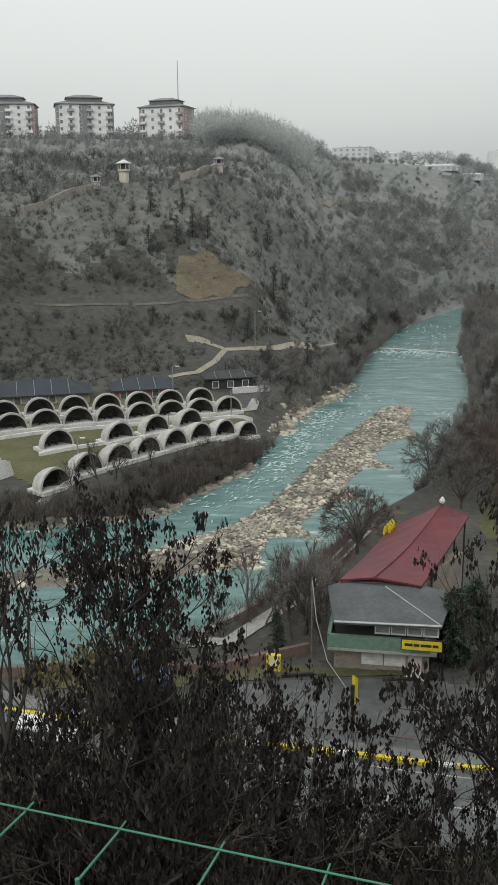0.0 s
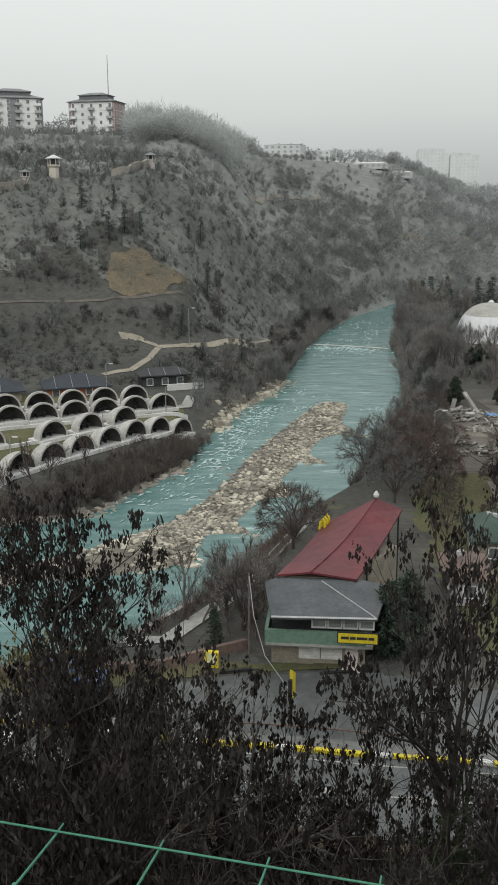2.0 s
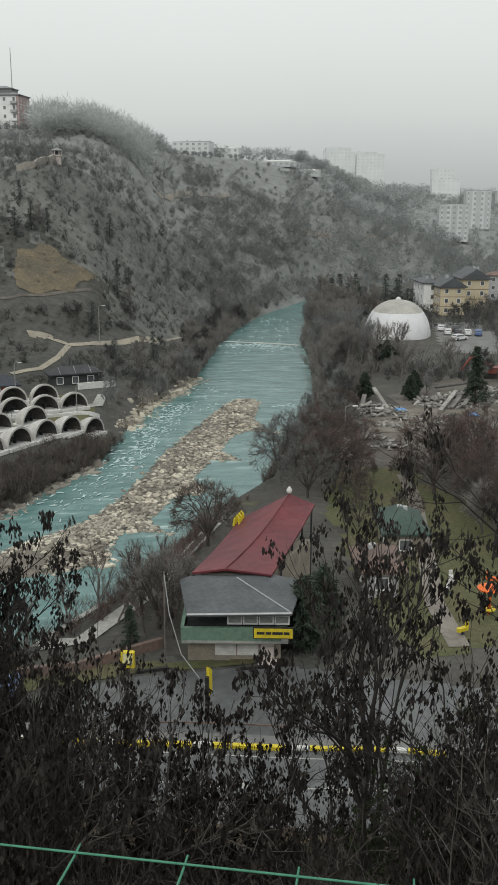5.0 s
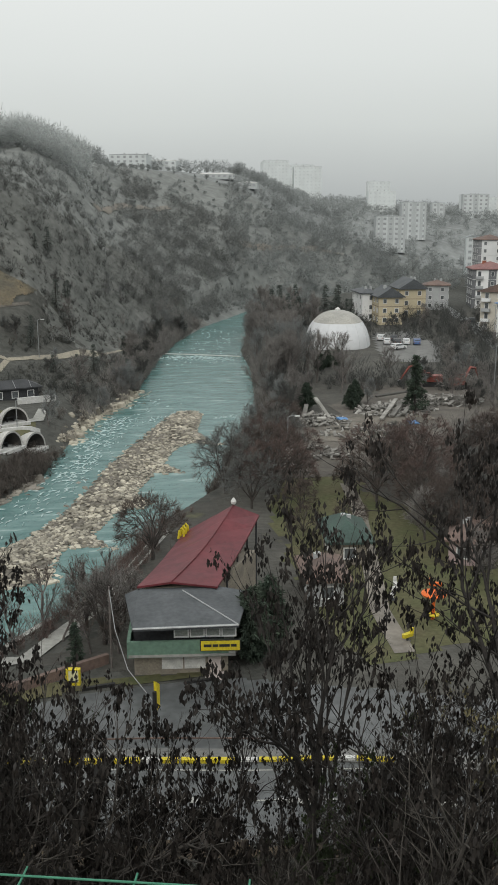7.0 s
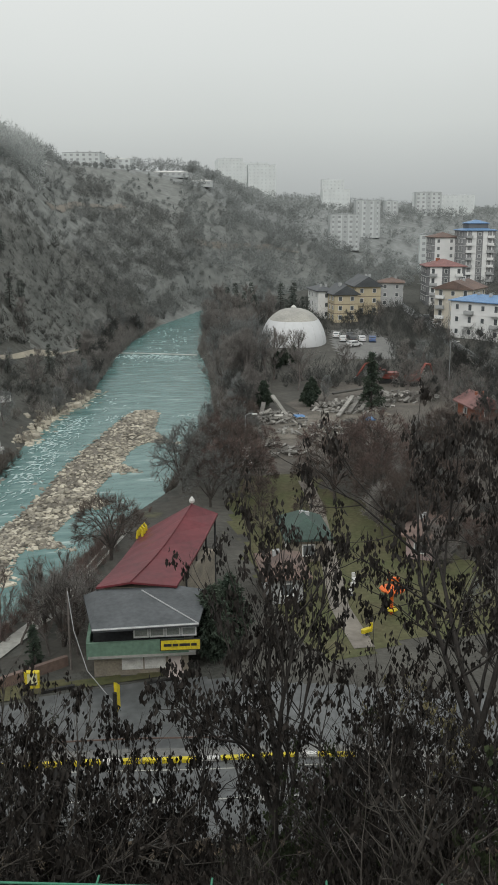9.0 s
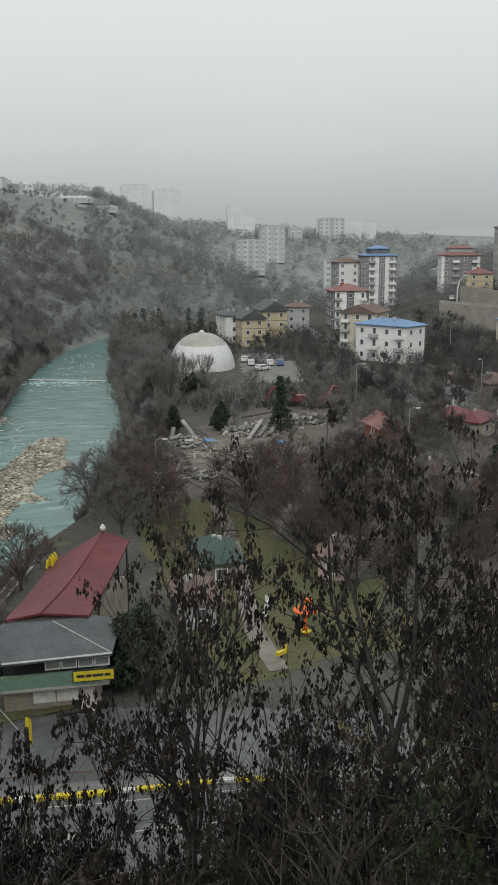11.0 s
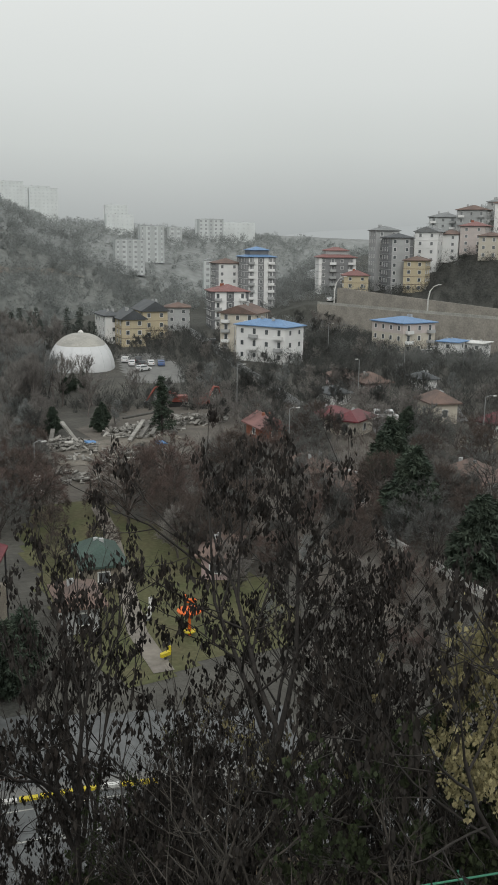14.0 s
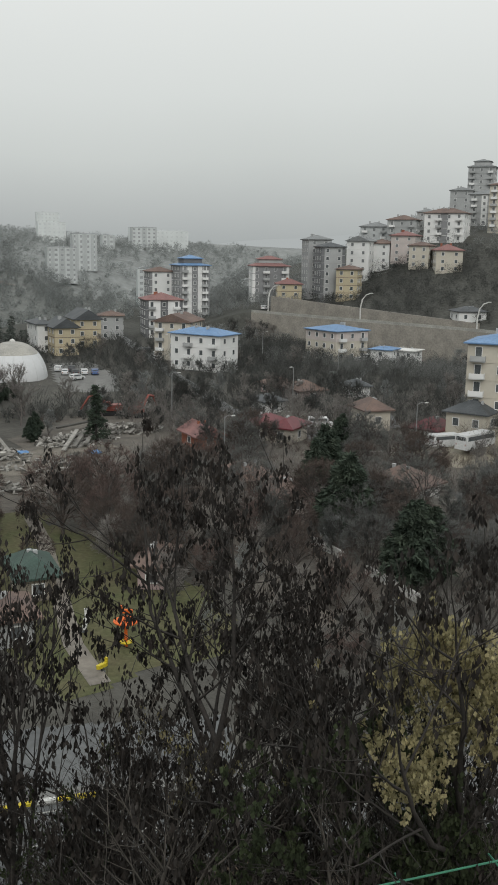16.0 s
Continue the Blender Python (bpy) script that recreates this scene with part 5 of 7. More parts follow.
g2.add(vs, fs[split * nu:])
b1 = part("skirt", g, "membrane", dm, "white membrane")
b2 = part("crown", g2, "membrane2", dm, "weathered grey membrane")
for ob in (b1, b2):
    ob.data.polygons.foreach_set("use_smooth", np.ones(len(ob.data.polygons), bool))
for k in range(9):
    a = -math.pi / 2 + (k - 4) * 0.33
    pts = []
    for j in range(0, 8):
        v = j / 14 * math.pi / 2
        ca, sa = math.cos(a), math.sin(a)
        kk = (abs(ca) ** 2.6 + abs(sa) ** 2.6) ** (-1 / 2.6)
        pts.append((9.04 * kk * ca * math.cos(v) ** 0.9, 12.55 * kk * sa * math.cos(v) ** 0.9, 9.62 * math.sin(v)))
    part("seam_rib", Geo().tube(pts, 0.04, n=4), "membrane", dm)
part("vent_cap", Geo().lathe([(0.8, 9.5), (0.7, 10.0), (0.2, 10.4)], n=10), "white", dm)

# ---- demolition site ----
def slab_heap(name, x, y, r, count, seed, label):
    rng = np.random.default_rng(seed)
    g = Geo()
    for k in range(count):
        a, q = rng.uniform(0, 6.28), r * rng.random() ** 0.6
        px, py = x + q * math.cos(a), y + q * math.sin(a) * 0.7
        s = rng.uniform(0.2, 1.05)
        o = len(g.v)
        g.box(0, 0, 0, s * rng.uniform(0.6, 2.2), s * rng.uniform(0.3, 0.8), rng.uniform(0.08, 0.35))
        m = pose(px, py, gz(px, py) + 0.2 + rng.random() * max(0.1, 1.6 * (1 - q / r)), rng.normal(0, 22), rng.normal(0, 22), rng.uniform(0, 360))
        g.v[o:] = [tuple(m @ Vector(p)) for p in g.v[o:]]
    ob = thing(name, g, "debris", pose(0, 0, 0), label, "rubble")
    ob["kind"] = "stuff"


slab_heap("rubble_heap", 45, 146, 6.5, 260, 1, "heap of pale broken concrete and boards")
slab_heap("rubble_heap", 62, 151, 7.5, 300, 2, "heap of broken concrete slabs and beams")
slab_heap("rubble_heap", 74, 158, 8, 240, 3, "spread of broken concrete and timber")
slab_heap("rubble_heap", 52, 135, 9, 130, 4, "scattered small rubble on bare earth")
slab_heap("rubble_heap", 39, 124, 5, 70, 5, "pale stones and rubble at the edge of the trees")
slab_heap("rubble_heap", 88, 178, 7, 120, 6, "pale rubble beside the excavators")
for k, (x, y, L, rx, rz) in enumerate(((59, 147, 9, 12, 52), (61.5, 148.5, 8, 14, 50), (63.5, 149, 7.5, 10, 54), (48, 150, 5, 35, 110), (44, 147, 3.5, 40, 60), (66, 163, 7, 4, 8))):
    thing("concrete_beam", Geo().box(0, 0, 0, L, 0.7, 0.3, c=0.05), "debris", pose(x, y, gz(x, y) + 0.9 + 0.5 * math.sin(radians(rx)) * L * 0.5, 0, -rx, rz), "pale concrete beam tilted in the rubble", "beam", "fallen beams")
for x, y in ((60.5, 140.2), (50, 145)):
    thing("tarpaulin", Geo().prism([(-1.1, -0.6), (0.9, -0.8), (1.2, 0.4), (-0.7, 0.8)], 0, 0.25), "bluecloth", pose(x, y, gz(x, y) + 0.4, 10, 5, 30), "crumpled blue tarpaulin on the rubble", "tarpaulin")


def excavator(x, y, rz, reach):
    ob = base("excavator", x, y, gz(x, y), rz, "orange-red excavator working on the rubble", "excavator", "excavators")
    for s in (-1, 1):
        part("track", Geo().prism([(-1.9, 0.1), (-1.6, 0), (1.6, 0), (1.9, 0.1), (2.0, 0.5), (1.6, 0.9), (-1.6, 0.9), (-2.0, 0.5)], -0.3, 0.3), "tyre", ob, at=pose(0, s * 1.1, 0, 90, 0, 0))
    part("body", Geo().box(-0.6, 0, 1.65, 2.9, 2.3, 1.2, c=0.25), "redpaint", ob)
    cab = part("cab", Geo().box(1.0, 0.6, 2.0, 1.3, 1.0, 1.8, c=0.12), "redpaint", ob)
    part("cab_window", Geo().box(1.2, 0.6, 2.3, 1.0, 1.04, 0.8), "glass", cab)
    part("boom", Geo().tube([(0.9, -0.3, 1.9), (2.6, -0.3, 4.2), (2.6 + reach * 0.5, -0.3, 3.9)], 0.32, 0.24, 4), "redpaint", ob)
    part("stick", Geo().tube([(2.6 + reach * 0.5, -0.3, 3.9), (2.4 + reach, -0.3, 1.2)], 0.24, 0.18, 4), "redpaint", ob)
    part("bucket", Geo().prism([(0, 0), (0.9, -0.2), (1.0, 0.5), (0.3, 0.9)], -0.5, 0.5), "cardark", ob, at=pose(2.0 + reach, -0.3, 0.4, 90, 0, 0))


excavator(79, 174, 160, 4.0)
excavator(83, 170, 20, 3.0)

# ---- small houses and gardens ----
apartment(77.9, 135.2, 4.6, 7, 1.1, 24, "brick", "tileroof", gable=True, pitch=0.5, label="small orange brick house with a gabled roof")
apartment(126.3, 182.6, 5.6, 8, 0.6, 30, "pink", "brownroof", pitch=0.5, label="low pink house with a brown roof")
apartment(126.6, 172.6, 6.4, 8, 1.2, 30, "pink", "brownroof", pitch=0.5, label="long low pink house with a brown roof")
apartment(92.6, 137.8, 4.5, 7, 1.9, -25, "cream", "redroof", pitch=0.5, label="low house with a faded red roof behind trees")
apartment(94.4, 132.9, 4.1, 7, 1.9, -25, "cream", "redroof", pitch=0.5, label="low house with a faded red roof behind trees")
apartment(109.6, 162.5, 5.3, 6, 0.2, 35, "whitewall", "greyroof", pitch=0.4, label="low white house beside the lane")
apartment(115.8, 119.1, 5.9, 7, 1.3, -30, "whitewall", "redroof", pitch=0.5, label="low white house with a red roof beside the bus yard")
apartment(119.5, 113.4, 7.2, 6, 5.6, -20, "cream", "greyroof", pitch=0.5, label="low shed with a broad dark roof behind the buses")
apartment(115.4, 135.6, 5.1, 7, 3.1, 25, "cream", "brownroof", pitch=0.6, label="small cream house with a brown roof")
apartment(141.0, 171.5, 5.4, 6, 1.4, 15, "whitewall", "greyroof", pitch=0.4, label="low white shed in the gardens")
apartment(83.4, 90.6, 7.5, 7, 1.0, -34, "white", "brownroof", pitch=0.55, label="old house with a broad brown roof among conifers")
apartment(67.5, 104.1, 5.4, 8, -0.9, 20, "cream", "brownroof", pitch=0.5, label="old house with a worn brown roof among trees")
apartment(67.0, 94.7, 4.2, 8, -0.3, 20, "pinkpale", "brownroof", pitch=0.5, label="old house with a worn brown roof beside the lane")
apartment(40.2, 78.3, 2.8, 6, 1.1, -10, "pink", "brownroof", pitch=0.5, label="small pink house at the park edge")
apartment(28.5, 81.1, 3.4, 6, 0.3, 10, "stonewall", "darkgreen", pitch=0.6, label="park pavilion with a dark green roof")
apartment(23.5, 72.3, 2.9, 5, 1.0, 10, "greywall", "brownroof", pitch=0.5, label="low hut with a dark brown roof beside the park")
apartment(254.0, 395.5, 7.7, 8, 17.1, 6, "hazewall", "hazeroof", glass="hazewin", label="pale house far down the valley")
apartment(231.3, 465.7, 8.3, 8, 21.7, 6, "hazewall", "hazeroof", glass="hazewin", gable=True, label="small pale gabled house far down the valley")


def vehicle(kind, x, y, rz, paint, label, L, W, H, hood=0.0):
    ob = base(kind, x, y, gz(x, y) + 0.12, rz, label, kind if kind != "minibus" else "van", "parked vehicles")
    z0 = 0.32
    prof = [(-L / 2, z0), (L / 2, z0), (L / 2, z0 + H * 0.36)]
    if hood:
        prof += [(L / 2 - hood, z0 + H * 0.42), (L / 2 - hood - 0.5, z0 + H * 0.82), (-L / 2 + 0.35, z0 + H * 0.84), (-L / 2, z0 + H * 0.45)]
    else:
        prof += [(L / 2 - 0.25, z0 + H * 0.82), (L / 2 - 0.5, z0 + H * 0.86), (-L / 2 + 0.12, z0 + H * 0.86), (-L / 2, z0 + H * 0.7)]
    body = part("body", Geo().prism(prof, -W / 2, W / 2), paint, ob, at=pose(0, 0, 0, 90, 0, 0))
    gl0, gl1 = -L / 2 + 0.3, L / 2 - hood - 0.45
    for s in (-1, 1):
        part("side_window", Geo().box((gl0 + gl1) / 2, s * (W / 2 + 0.005), z0 + H * 0.63, gl1 - gl0 - 0.2, 0.03, H * 0.24), "glass", ob)
    part("windscreen", Geo().box(L / 2 - (hood + 0.25 if hood else 0.12), 0, z0 + H * 0.62, 0.06, W * 0.86, H * 0.26), "glass", ob)
    part("rear_window", Geo().box(-L / 2 + (0.16 if hood else 0.03), 0, z0 + H * 0.64, 0.06, W * 0.8, H * 0.22), "glass", ob)
    for s in (-1, 1):
        for u in (-L * 0.31, L * 0.31):
            wh = part("wheel", Geo().lathe([(0.2, -0.11), (0.36, -0.1), (0.38, 0), (0.36, 0.1), (0.2, 0.11)], n=12), "tyre", ob, at=pose(u, s * (W / 2 - 0.06), 0.36, 90, 0, 0))
            part("rim", Geo().lathe([(0.05, -0.115), (0.2, -0.115), (0.2, 0.115), (0.05, 0.115)], n=10), "steel", wh)
        part("headlight", Geo().box(L / 2 + 0.005, s * W * 0.36, z0 + H * 0.24, 0.04, 0.3, 0.16), "whitepaint", ob)
        part("tail_light", Geo().box(-L / 2 - 0.005, s * W * 0.38, z0 + H * 0.3, 0.04, 0.14, 0.3), "redpaint", ob)
    part("front_bumper", Geo().box(L / 2 + 0.03, 0, z0 + 0.1, 0.12, W * 0.94, 0.24, c=0.04), "cardark", ob)
    return ob


vehicle("bus", 115.2, 108.2, 8, "car", "white midibus parked on the gravel yard", 8.0, 2.4, 2.9)
vehicle("minibus", 113.2, 113.2, -12, "car", "white minibus parked beside the bus", 5.6, 2.0, 2.4)
vehicle("car", 110.8, 118.4, 14, "cardark", "dark car parked beside the minibus", 4.2, 1.75, 1.5, 1.0)
vehicle("van", 108.5, 142.5, -32, "car", "white van parked on the lane between houses", 5.0, 1.95, 2.2, 0.6)
vehicle("van", 192, 228, 20, "car", "white van parked below the cream house", 5.2, 2.0, 2.4, 0.6)
vehicle("car", 187, 226, 10, "car", "white car parked below the cream house", 4.3, 1.75, 1.5, 1.0)
for k, (x, y, rz, p, word) in enumerate(((95, 240, 70, "car", "white"), (97.5, 239, 75, "cardark", "dark"), (100, 238.5, 72, "car", "white"), (102.5, 237, 70, "carblue", "blue"), (96, 247, 60, "car", "white"), (99.5, 246, 64, "cardark", "dark"), (94, 229, 20, "car", "white"), (134, 262, 70, "car", "white"), (131, 255, 74, "car", "white"), (136, 272, 70, "cardark", "dark"), (200, 300, 40, "car", "white"), (78, 92, 30, "car", "white"))):
    vehicle("car", x, y, rz, p, word + " car parked near the houses", 4.2, 1.75, 1.5, 1.0)
vehicle("car", -13.4, 53.0, -14, "car", "white car standing on the valley road", 4.3, 1.75, 1.5, 1.0)
vehicle("truck", -8.5, 60.6, -10, "carblue", "blue and white pickup truck beside the river wall", 5.2, 1.9, 2.0, 1.0)


def lamp_post(x, y, h, arm, label="thin grey street lamp post between the houses"):
    ob = base("street_lamp", x, y, gz(x, y) - 0.1, 0, label, "street lamp")
    part("pole", Geo().tube([(0, 0, 0), (0, 0, h * 0.9), (0, 0, h)], 0.10, 0.06, 6), "steel", ob)
    part("arm", Geo().tube([(0, 0, h), (arm * 0.6, -0.2, h + 0.3), (arm, -0.4, h + 0.2)], 0.045, n=5), "steel", ob)
    part("lamp_head", Geo().box(arm + 0.2, -0.45, h + 0.2, 0.7, 0.3, 0.14, c=0.08), "white", ob)


for x, y, h, a in ((88.8, 166.4, 9, 1.2), (109.1, 116.1, 8.5, 1.5), (118, 165, 9, -1.2), (33, 118, 7, 1.0), (72, 118, 9, 1), (150, 190, 9, 1.2), (1.6, 214, 8.5, 0.9), (-14, 170, 6, 0.8), (-3, 156, 5, 0.6), (-23, 121.5, 5, 0.6), (-12, 136.5, 5, 0.6), (136, 236, 10, 1.2), (126, 238, 10, -1.2), (155, 233, 10, 1)):
    lamp_post(x, y, h, a)
# kiosk and park furniture
kb = base("park_kiosk", 32.9, 117, gz(32.9, 117), -15, "small white box kiosk on a post at the park edge", "kiosk")
part("leg", Geo().box(0, 0, 0.7, 0.6, 0.5, 1.6), "steel", kb)
part("box", Geo().box(0, 0, 2.1, 1.2, 1.0, 1.2, c=0.1), "whitepaint", kb)
part("lower_panel", Geo().box(0.2, -0.1, 0.5, 1.7, 0.9, 0.25), "white", kb)
pv = base("playground_tower", 31.6, 67.2, gz(31.6, 67.2), -20, "orange mushroom-roofed playground post in the park", "playground")
part("post", Geo().tube([(0, 0, 0), (0, 0, 2.4)], 0.14, n=8), "orange", pv)
part("roof", Geo().lathe([(1.05, 2.25), (1.08, 2.36), (0.7, 2.52), (0.2, 2.68), (0.03, 2.72)], n=12), "orange", pv)
part("seat", Geo().lathe([(0.1, 0.45), (0.55, 0.45), (0.55, 0.53), (0.1, 0.53)], n=10), "yellowpaint", pv)
for x, y, m, word in ((28, 64, "yellowpaint", "yellow"), (34.5, 73.2, "orange", "orange"), (29.9, 72, "white", "white"), (31, 74, "white", "white")):
    pg = base("spring_rider", x, y, gz(x, y), x * 20, word + " playground spring seat on the lawn", "playground", "playground pieces")
    part("base", Geo().lathe([(0.3, 0), (0.3, 0.06), (0.12, 0.1), (0.12, 0.4)], n=8), "cardark", pg)
    part("seat", Geo().box(0, 0, 0.55, 1.1, 0.35, 0.3, c=0.1), m, pg)
    part("back", Geo().box(-0.45, 0, 0.85, 0.15, 0.35, 0.5, c=0.04), m, pg)
# pale broken garden walls
for k, (a, b) in enumerate((((61.9, 82), (61.3, 75.5)), ((60.9, 71), (60.0, 62)), ((66, 79), (74, 74)), ((84, 92), (92, 84)), ((96, 120), (104, 112)), ((110, 158), (122, 150)), ((98, 150), (109, 147)))):
    strip("garden_wall_%d" % (k + 1), [a, b], 0.3, "white" if k < 2 else "paving", "pale garden wall between the houses", "wall", height=1.0)


# ---- hilltop lookouts ----
def lookout(x, y, h, r, wall, roof, label):
    ob = base("watch_tower", x, y, gz(x, y) - 0.5, 0, label, "tower")
    part("shaft", Geo().lathe([(r, 0), (r * 0.95, h * 0.55), (r * 1.25, h * 0.62), (r * 1.25, h * 0.7)], n=6), wall, ob)
    for k in range(6):
        a = k * math.pi / 3
        part("post", Geo().tube([(r * 1.1 * math.cos(a), r * 1.1 * math.sin(a), h * 0.68), (r * 1.1 * math.cos(a), r * 1.1 * math.sin(a), h)], 0.12, n=4), wall, ob)
    # added dark core stands for the shade inside the open top
    part("inside", Geo().lathe([(r * 0.8, h * 0.66), (r * 0.8, h)], n=6), "dark", ob)
    part("roof", Geo().lathe([(r * 1.6, h - 0.05), (r * 1.6, h + 0.1), (0.1, h + r * 0.75)], n=6), roof, ob)


lookout(-33.0, 260.8, 5.2, 1.35, "cream", "white", "pale stone watch tower with a white roof")
lookout(-40.0, 256.9, 3.4, 1.0, "pinkpale", "mistroof", "small watch tower with a grey roof")
lookout(-7.9, 278.0, 3.8, 1.15, "pinkpale", "mistroof", "small watch tower with a grey roof on the crag")
strip("hilltop_wall", [(-56.0, 240.0), (-51.2, 244.4), (-45.1, 251.0), (-40.4, 254.0)], 0.8, "retaining", "low pale stone wall climbing the hill crest", "wall", height=1.6)
strip("crag_wall", [(-18.1, 265.7), (-13.3, 262.4), (-9.8, 271.0), (-7.4, 284.1)], 0.8, "retaining", "low pale stone wall on the crag", "wall", height=1.6)
SCAR = [(-18.6, 224.4), (-16.4, 233.2), (-13.1, 237.6), (-8.9, 236.6), (-2.6, 237.9), (3.4, 241.7), (0.2, 232.0), (-7.9, 225.0), (-15.7, 220.1)]
drape("ochre_scar", SCAR, "earth", "bare ochre earth scar on the hillside", "ground", lift=0.18, step=0.35, rough_edge=2.4)
FLAG = (-29.5, 429.0, 61.5)
fp = base("flagpole", *FLAG, 0, "tall thin grey mast beside the hilltop housing", "mast")
part("mast", Geo().tube([(0, 0, 0), (0, 0, 34)], 0.35, 0.15, 6), "greywall", fp)
part("foot", Geo().box(0, 0, 0.3, 1.2, 1.2, 0.8), "greywall", fp)


# ---- trees and shrubs ----
def grow(rng, height, spread, levels, lean=0.0, start=0.28, kids=(4, 5, 4, 3), fork=1.0, droop=0.0, thick=0.016):
    """Segments of a tree: start, end, radii and level."""
    segs, tips = [], []
    up = Vector((0, 0, 1))

    def limb(p, w, length, r, lev):
        n = 4 if lev < 2 else 3
        q, v = p, w.copy()
        pts = [p]
        for k in range(n):
            v = (v + Vector(rng.normal(0, 0.13, 3)) + up * (0.10 if lev else 0.03) - up * droop * (lev > 1) * 0.15).normalized()
            e = q + v * (length / n)
            r0, r1 = r * (1 - 0.6 * k / n), r * (1 - 0.6 * (k + 1) / n)
            segs.append((q, e, r0, r1, lev))
            q = e
            pts.append(e)
        if lev >= levels:
            tips.append((q, v))
            return
        c = kids[min(lev, len(kids) - 1)]
        for j in range(c):
            u = start + (1 - start) * (j + rng.random()) / c if lev == 0 else 0.25 + 0.75 * (j + rng.random()) / c
            i = min(n - 1, int(u * n))
            b = pts[i].lerp(pts[i + 1], u * n - i)
            a = rng.uniform(0, 2 * math.pi)
            side = Vector((math.cos(a), math.sin(a), 0))
            side = (side - v * side.dot(v)).normalized()
            t = (v * (1 - spread * 0.45) + side * spread * rng.uniform(0.6, 1.2) * fork).normalized()
            limb(b, t, length * rng.uniform(0.45, 0.68), r * 0.45, lev + 1)
        limb(q, v, length * 0.45, r * 0.38, lev + 1)

    limb(Vector((0, 0, -0.4)), Vector((lean, 0, 1)).normalized(), height * 0.52, height * thick + 0.03, 0)
    return segs, tips


def bars(segs, sides=4, least=0.0):
    """All segments as tapered bars, in one set of arrays."""
    A = np.array([s[0] for s in segs])
    B = np.array([s[1] for s in segs])
    r0 = np.maximum([s[2] for s in segs], least)
    r1 = np.maximum([s[3] for s in segs], least * 0.7)
    w = B - A
    w /= np.linalg.norm(w, axis=1)[:, None] + 1e-9
    ref = np.where(np.abs(w[:, 2:3]) < 0.9, [[0, 0, 1.0]], [[1.0, 0, 0]])
    u = np.cross(w, ref)
    u /= np.linalg.norm(u, axis=1)[:, None] + 1e-9
    q = np.cross(w, u)
    ang = 2 * math.pi * np.arange(sides) / sides
    ring = u[:, None, :] * np.cos(ang)[None, :, None] + q[:, None, :] * np.sin(ang)[None, :, None]
    V = np.concatenate([A[:, None] + ring * r0[:, None, None], B[:, None] + ring * r1[:, None, None]], 1).reshape(-1, 3)
    o = (np.arange(len(segs)) * 2 * sides)[:, None, None]
    k = np.arange(sides)
    f = np.stack([k, (k + 1) % sides, sides + (k + 1) % sides, sides + k], 1)[None]
    return V, (o + f).reshape(-1, 4)


def fast_mesh(name, V, F, mats):
    me = bpy.data.meshes.new(name)
    n, k = F.shape
    me.vertices.add(len(V))
    me.vertices.foreach_set("co", np.asarray(V, np.float32).ravel())
    me.loops.add(n * k)
    me.loops.foreach_set("vertex_index", F.ravel().astype(np.int32))
    me.polygons.add(n)
    me.polygons.foreach_set("loop_start", (np.arange(n) * k).astype(np.int32))
    me.materials.append(M[mats])
    me.update(calc_edges=True)
    return me


def twigs(rng, tips, count, length, width, hang=0.0):
    """Thin pointed twigs round the ends of the branches."""
    P = np.array([t[0] for t in tips])
    W = np.array([t[1] for t in tips])
    i = rng.integers(len(P), size=count)
    d = W[i] + rng.normal(0, 0.55, (count, 3)) + (0, 0, 0.25 - hang)
    d /= np.linalg.norm(d, axis=1)[:, None]
    b = P[i] - W[i] * rng.uniform(0, 1.2, (count, 1)) * length
    L = length * rng.uniform(0.5, 1.3, (count, 1))
    s = np.cross(d, rng.normal(0, 1, (count, 3)))
    s /= np.linalg.norm(s, axis=1)[:, None]
    V = np.stack([b - s * width, b + s * width, b + d * L], 1).reshape(-1, 3)
    return V, np.arange(3 * count).reshape(-1, 3)


def leaves(rng, tips, clusters, per, size, reach, slim=0.3, hang=1.0):
    """Limp leaves hanging in bunches near the ends of the branches, each folded along its middle."""
    P = np.array([t[0] for t in tips])
    c = P[rng.integers(len(P), size=clusters)] + rng.normal(0, reach, (clusters, 3))
    n = clusters * per
    b = np.repeat(c, per, 0) + rng.normal(0, size, (n, 3)) * (0.34, 0.34, 0.62)
    d = rng.normal(0, 0.27, (n, 3)) + (0, 0, -hang)
    d /= np.linalg.norm(d, axis=1)[:, None]
    L = size * rng.uniform(0.5, 1.25, (n, 1))
    s = np.cross(d, rng.normal(0, 1, (n, 3)))
    s /= np.linalg.norm(s, axis=1)[:, None]
    f = np.cross(d, s) * L * 0.12
    m = b + d * L * 0.5
    V = np.stack([b, m + s * L * slim + f, b + d * L, m - s * L * slim + f], 1).reshape(-1, 3)
    o = np.arange(n)[:, None] * 4
    F = np.concatenate([o + (0, 1, 2), o + (0, 2, 3)], 1).reshape(-1, 3)
    return V, F


TREES = {}


def tree_kind(key, seed, height, spread, levels, bark, twig, n_twig, tw_len, tw_w, kids=(5, 5, 4, 3), start=0.28, least=0.02, fork=1.0):
    rng = np.random.default_rng(seed)
    segs, tips = grow(rng, height, spread, levels, kids=kids, start=start, fork=fork)
    V, F = bars([s for s in segs if s[4] <= 1], 5, least)
    trunk = fast_mesh("trunk", V, F, bark)
    thin = [s for s in segs if s[4] > 1]
    V, F = bars(thin, 3, least * 0.6)
    limbs = fast_mesh("branchwork", V, F, bark)
    V, F = twigs(rng, tips, n_twig, tw_len, tw_w)
    crown = fast_mesh("crown", V, F, twig)
    TREES[key] = (trunk, limbs, crown, height)


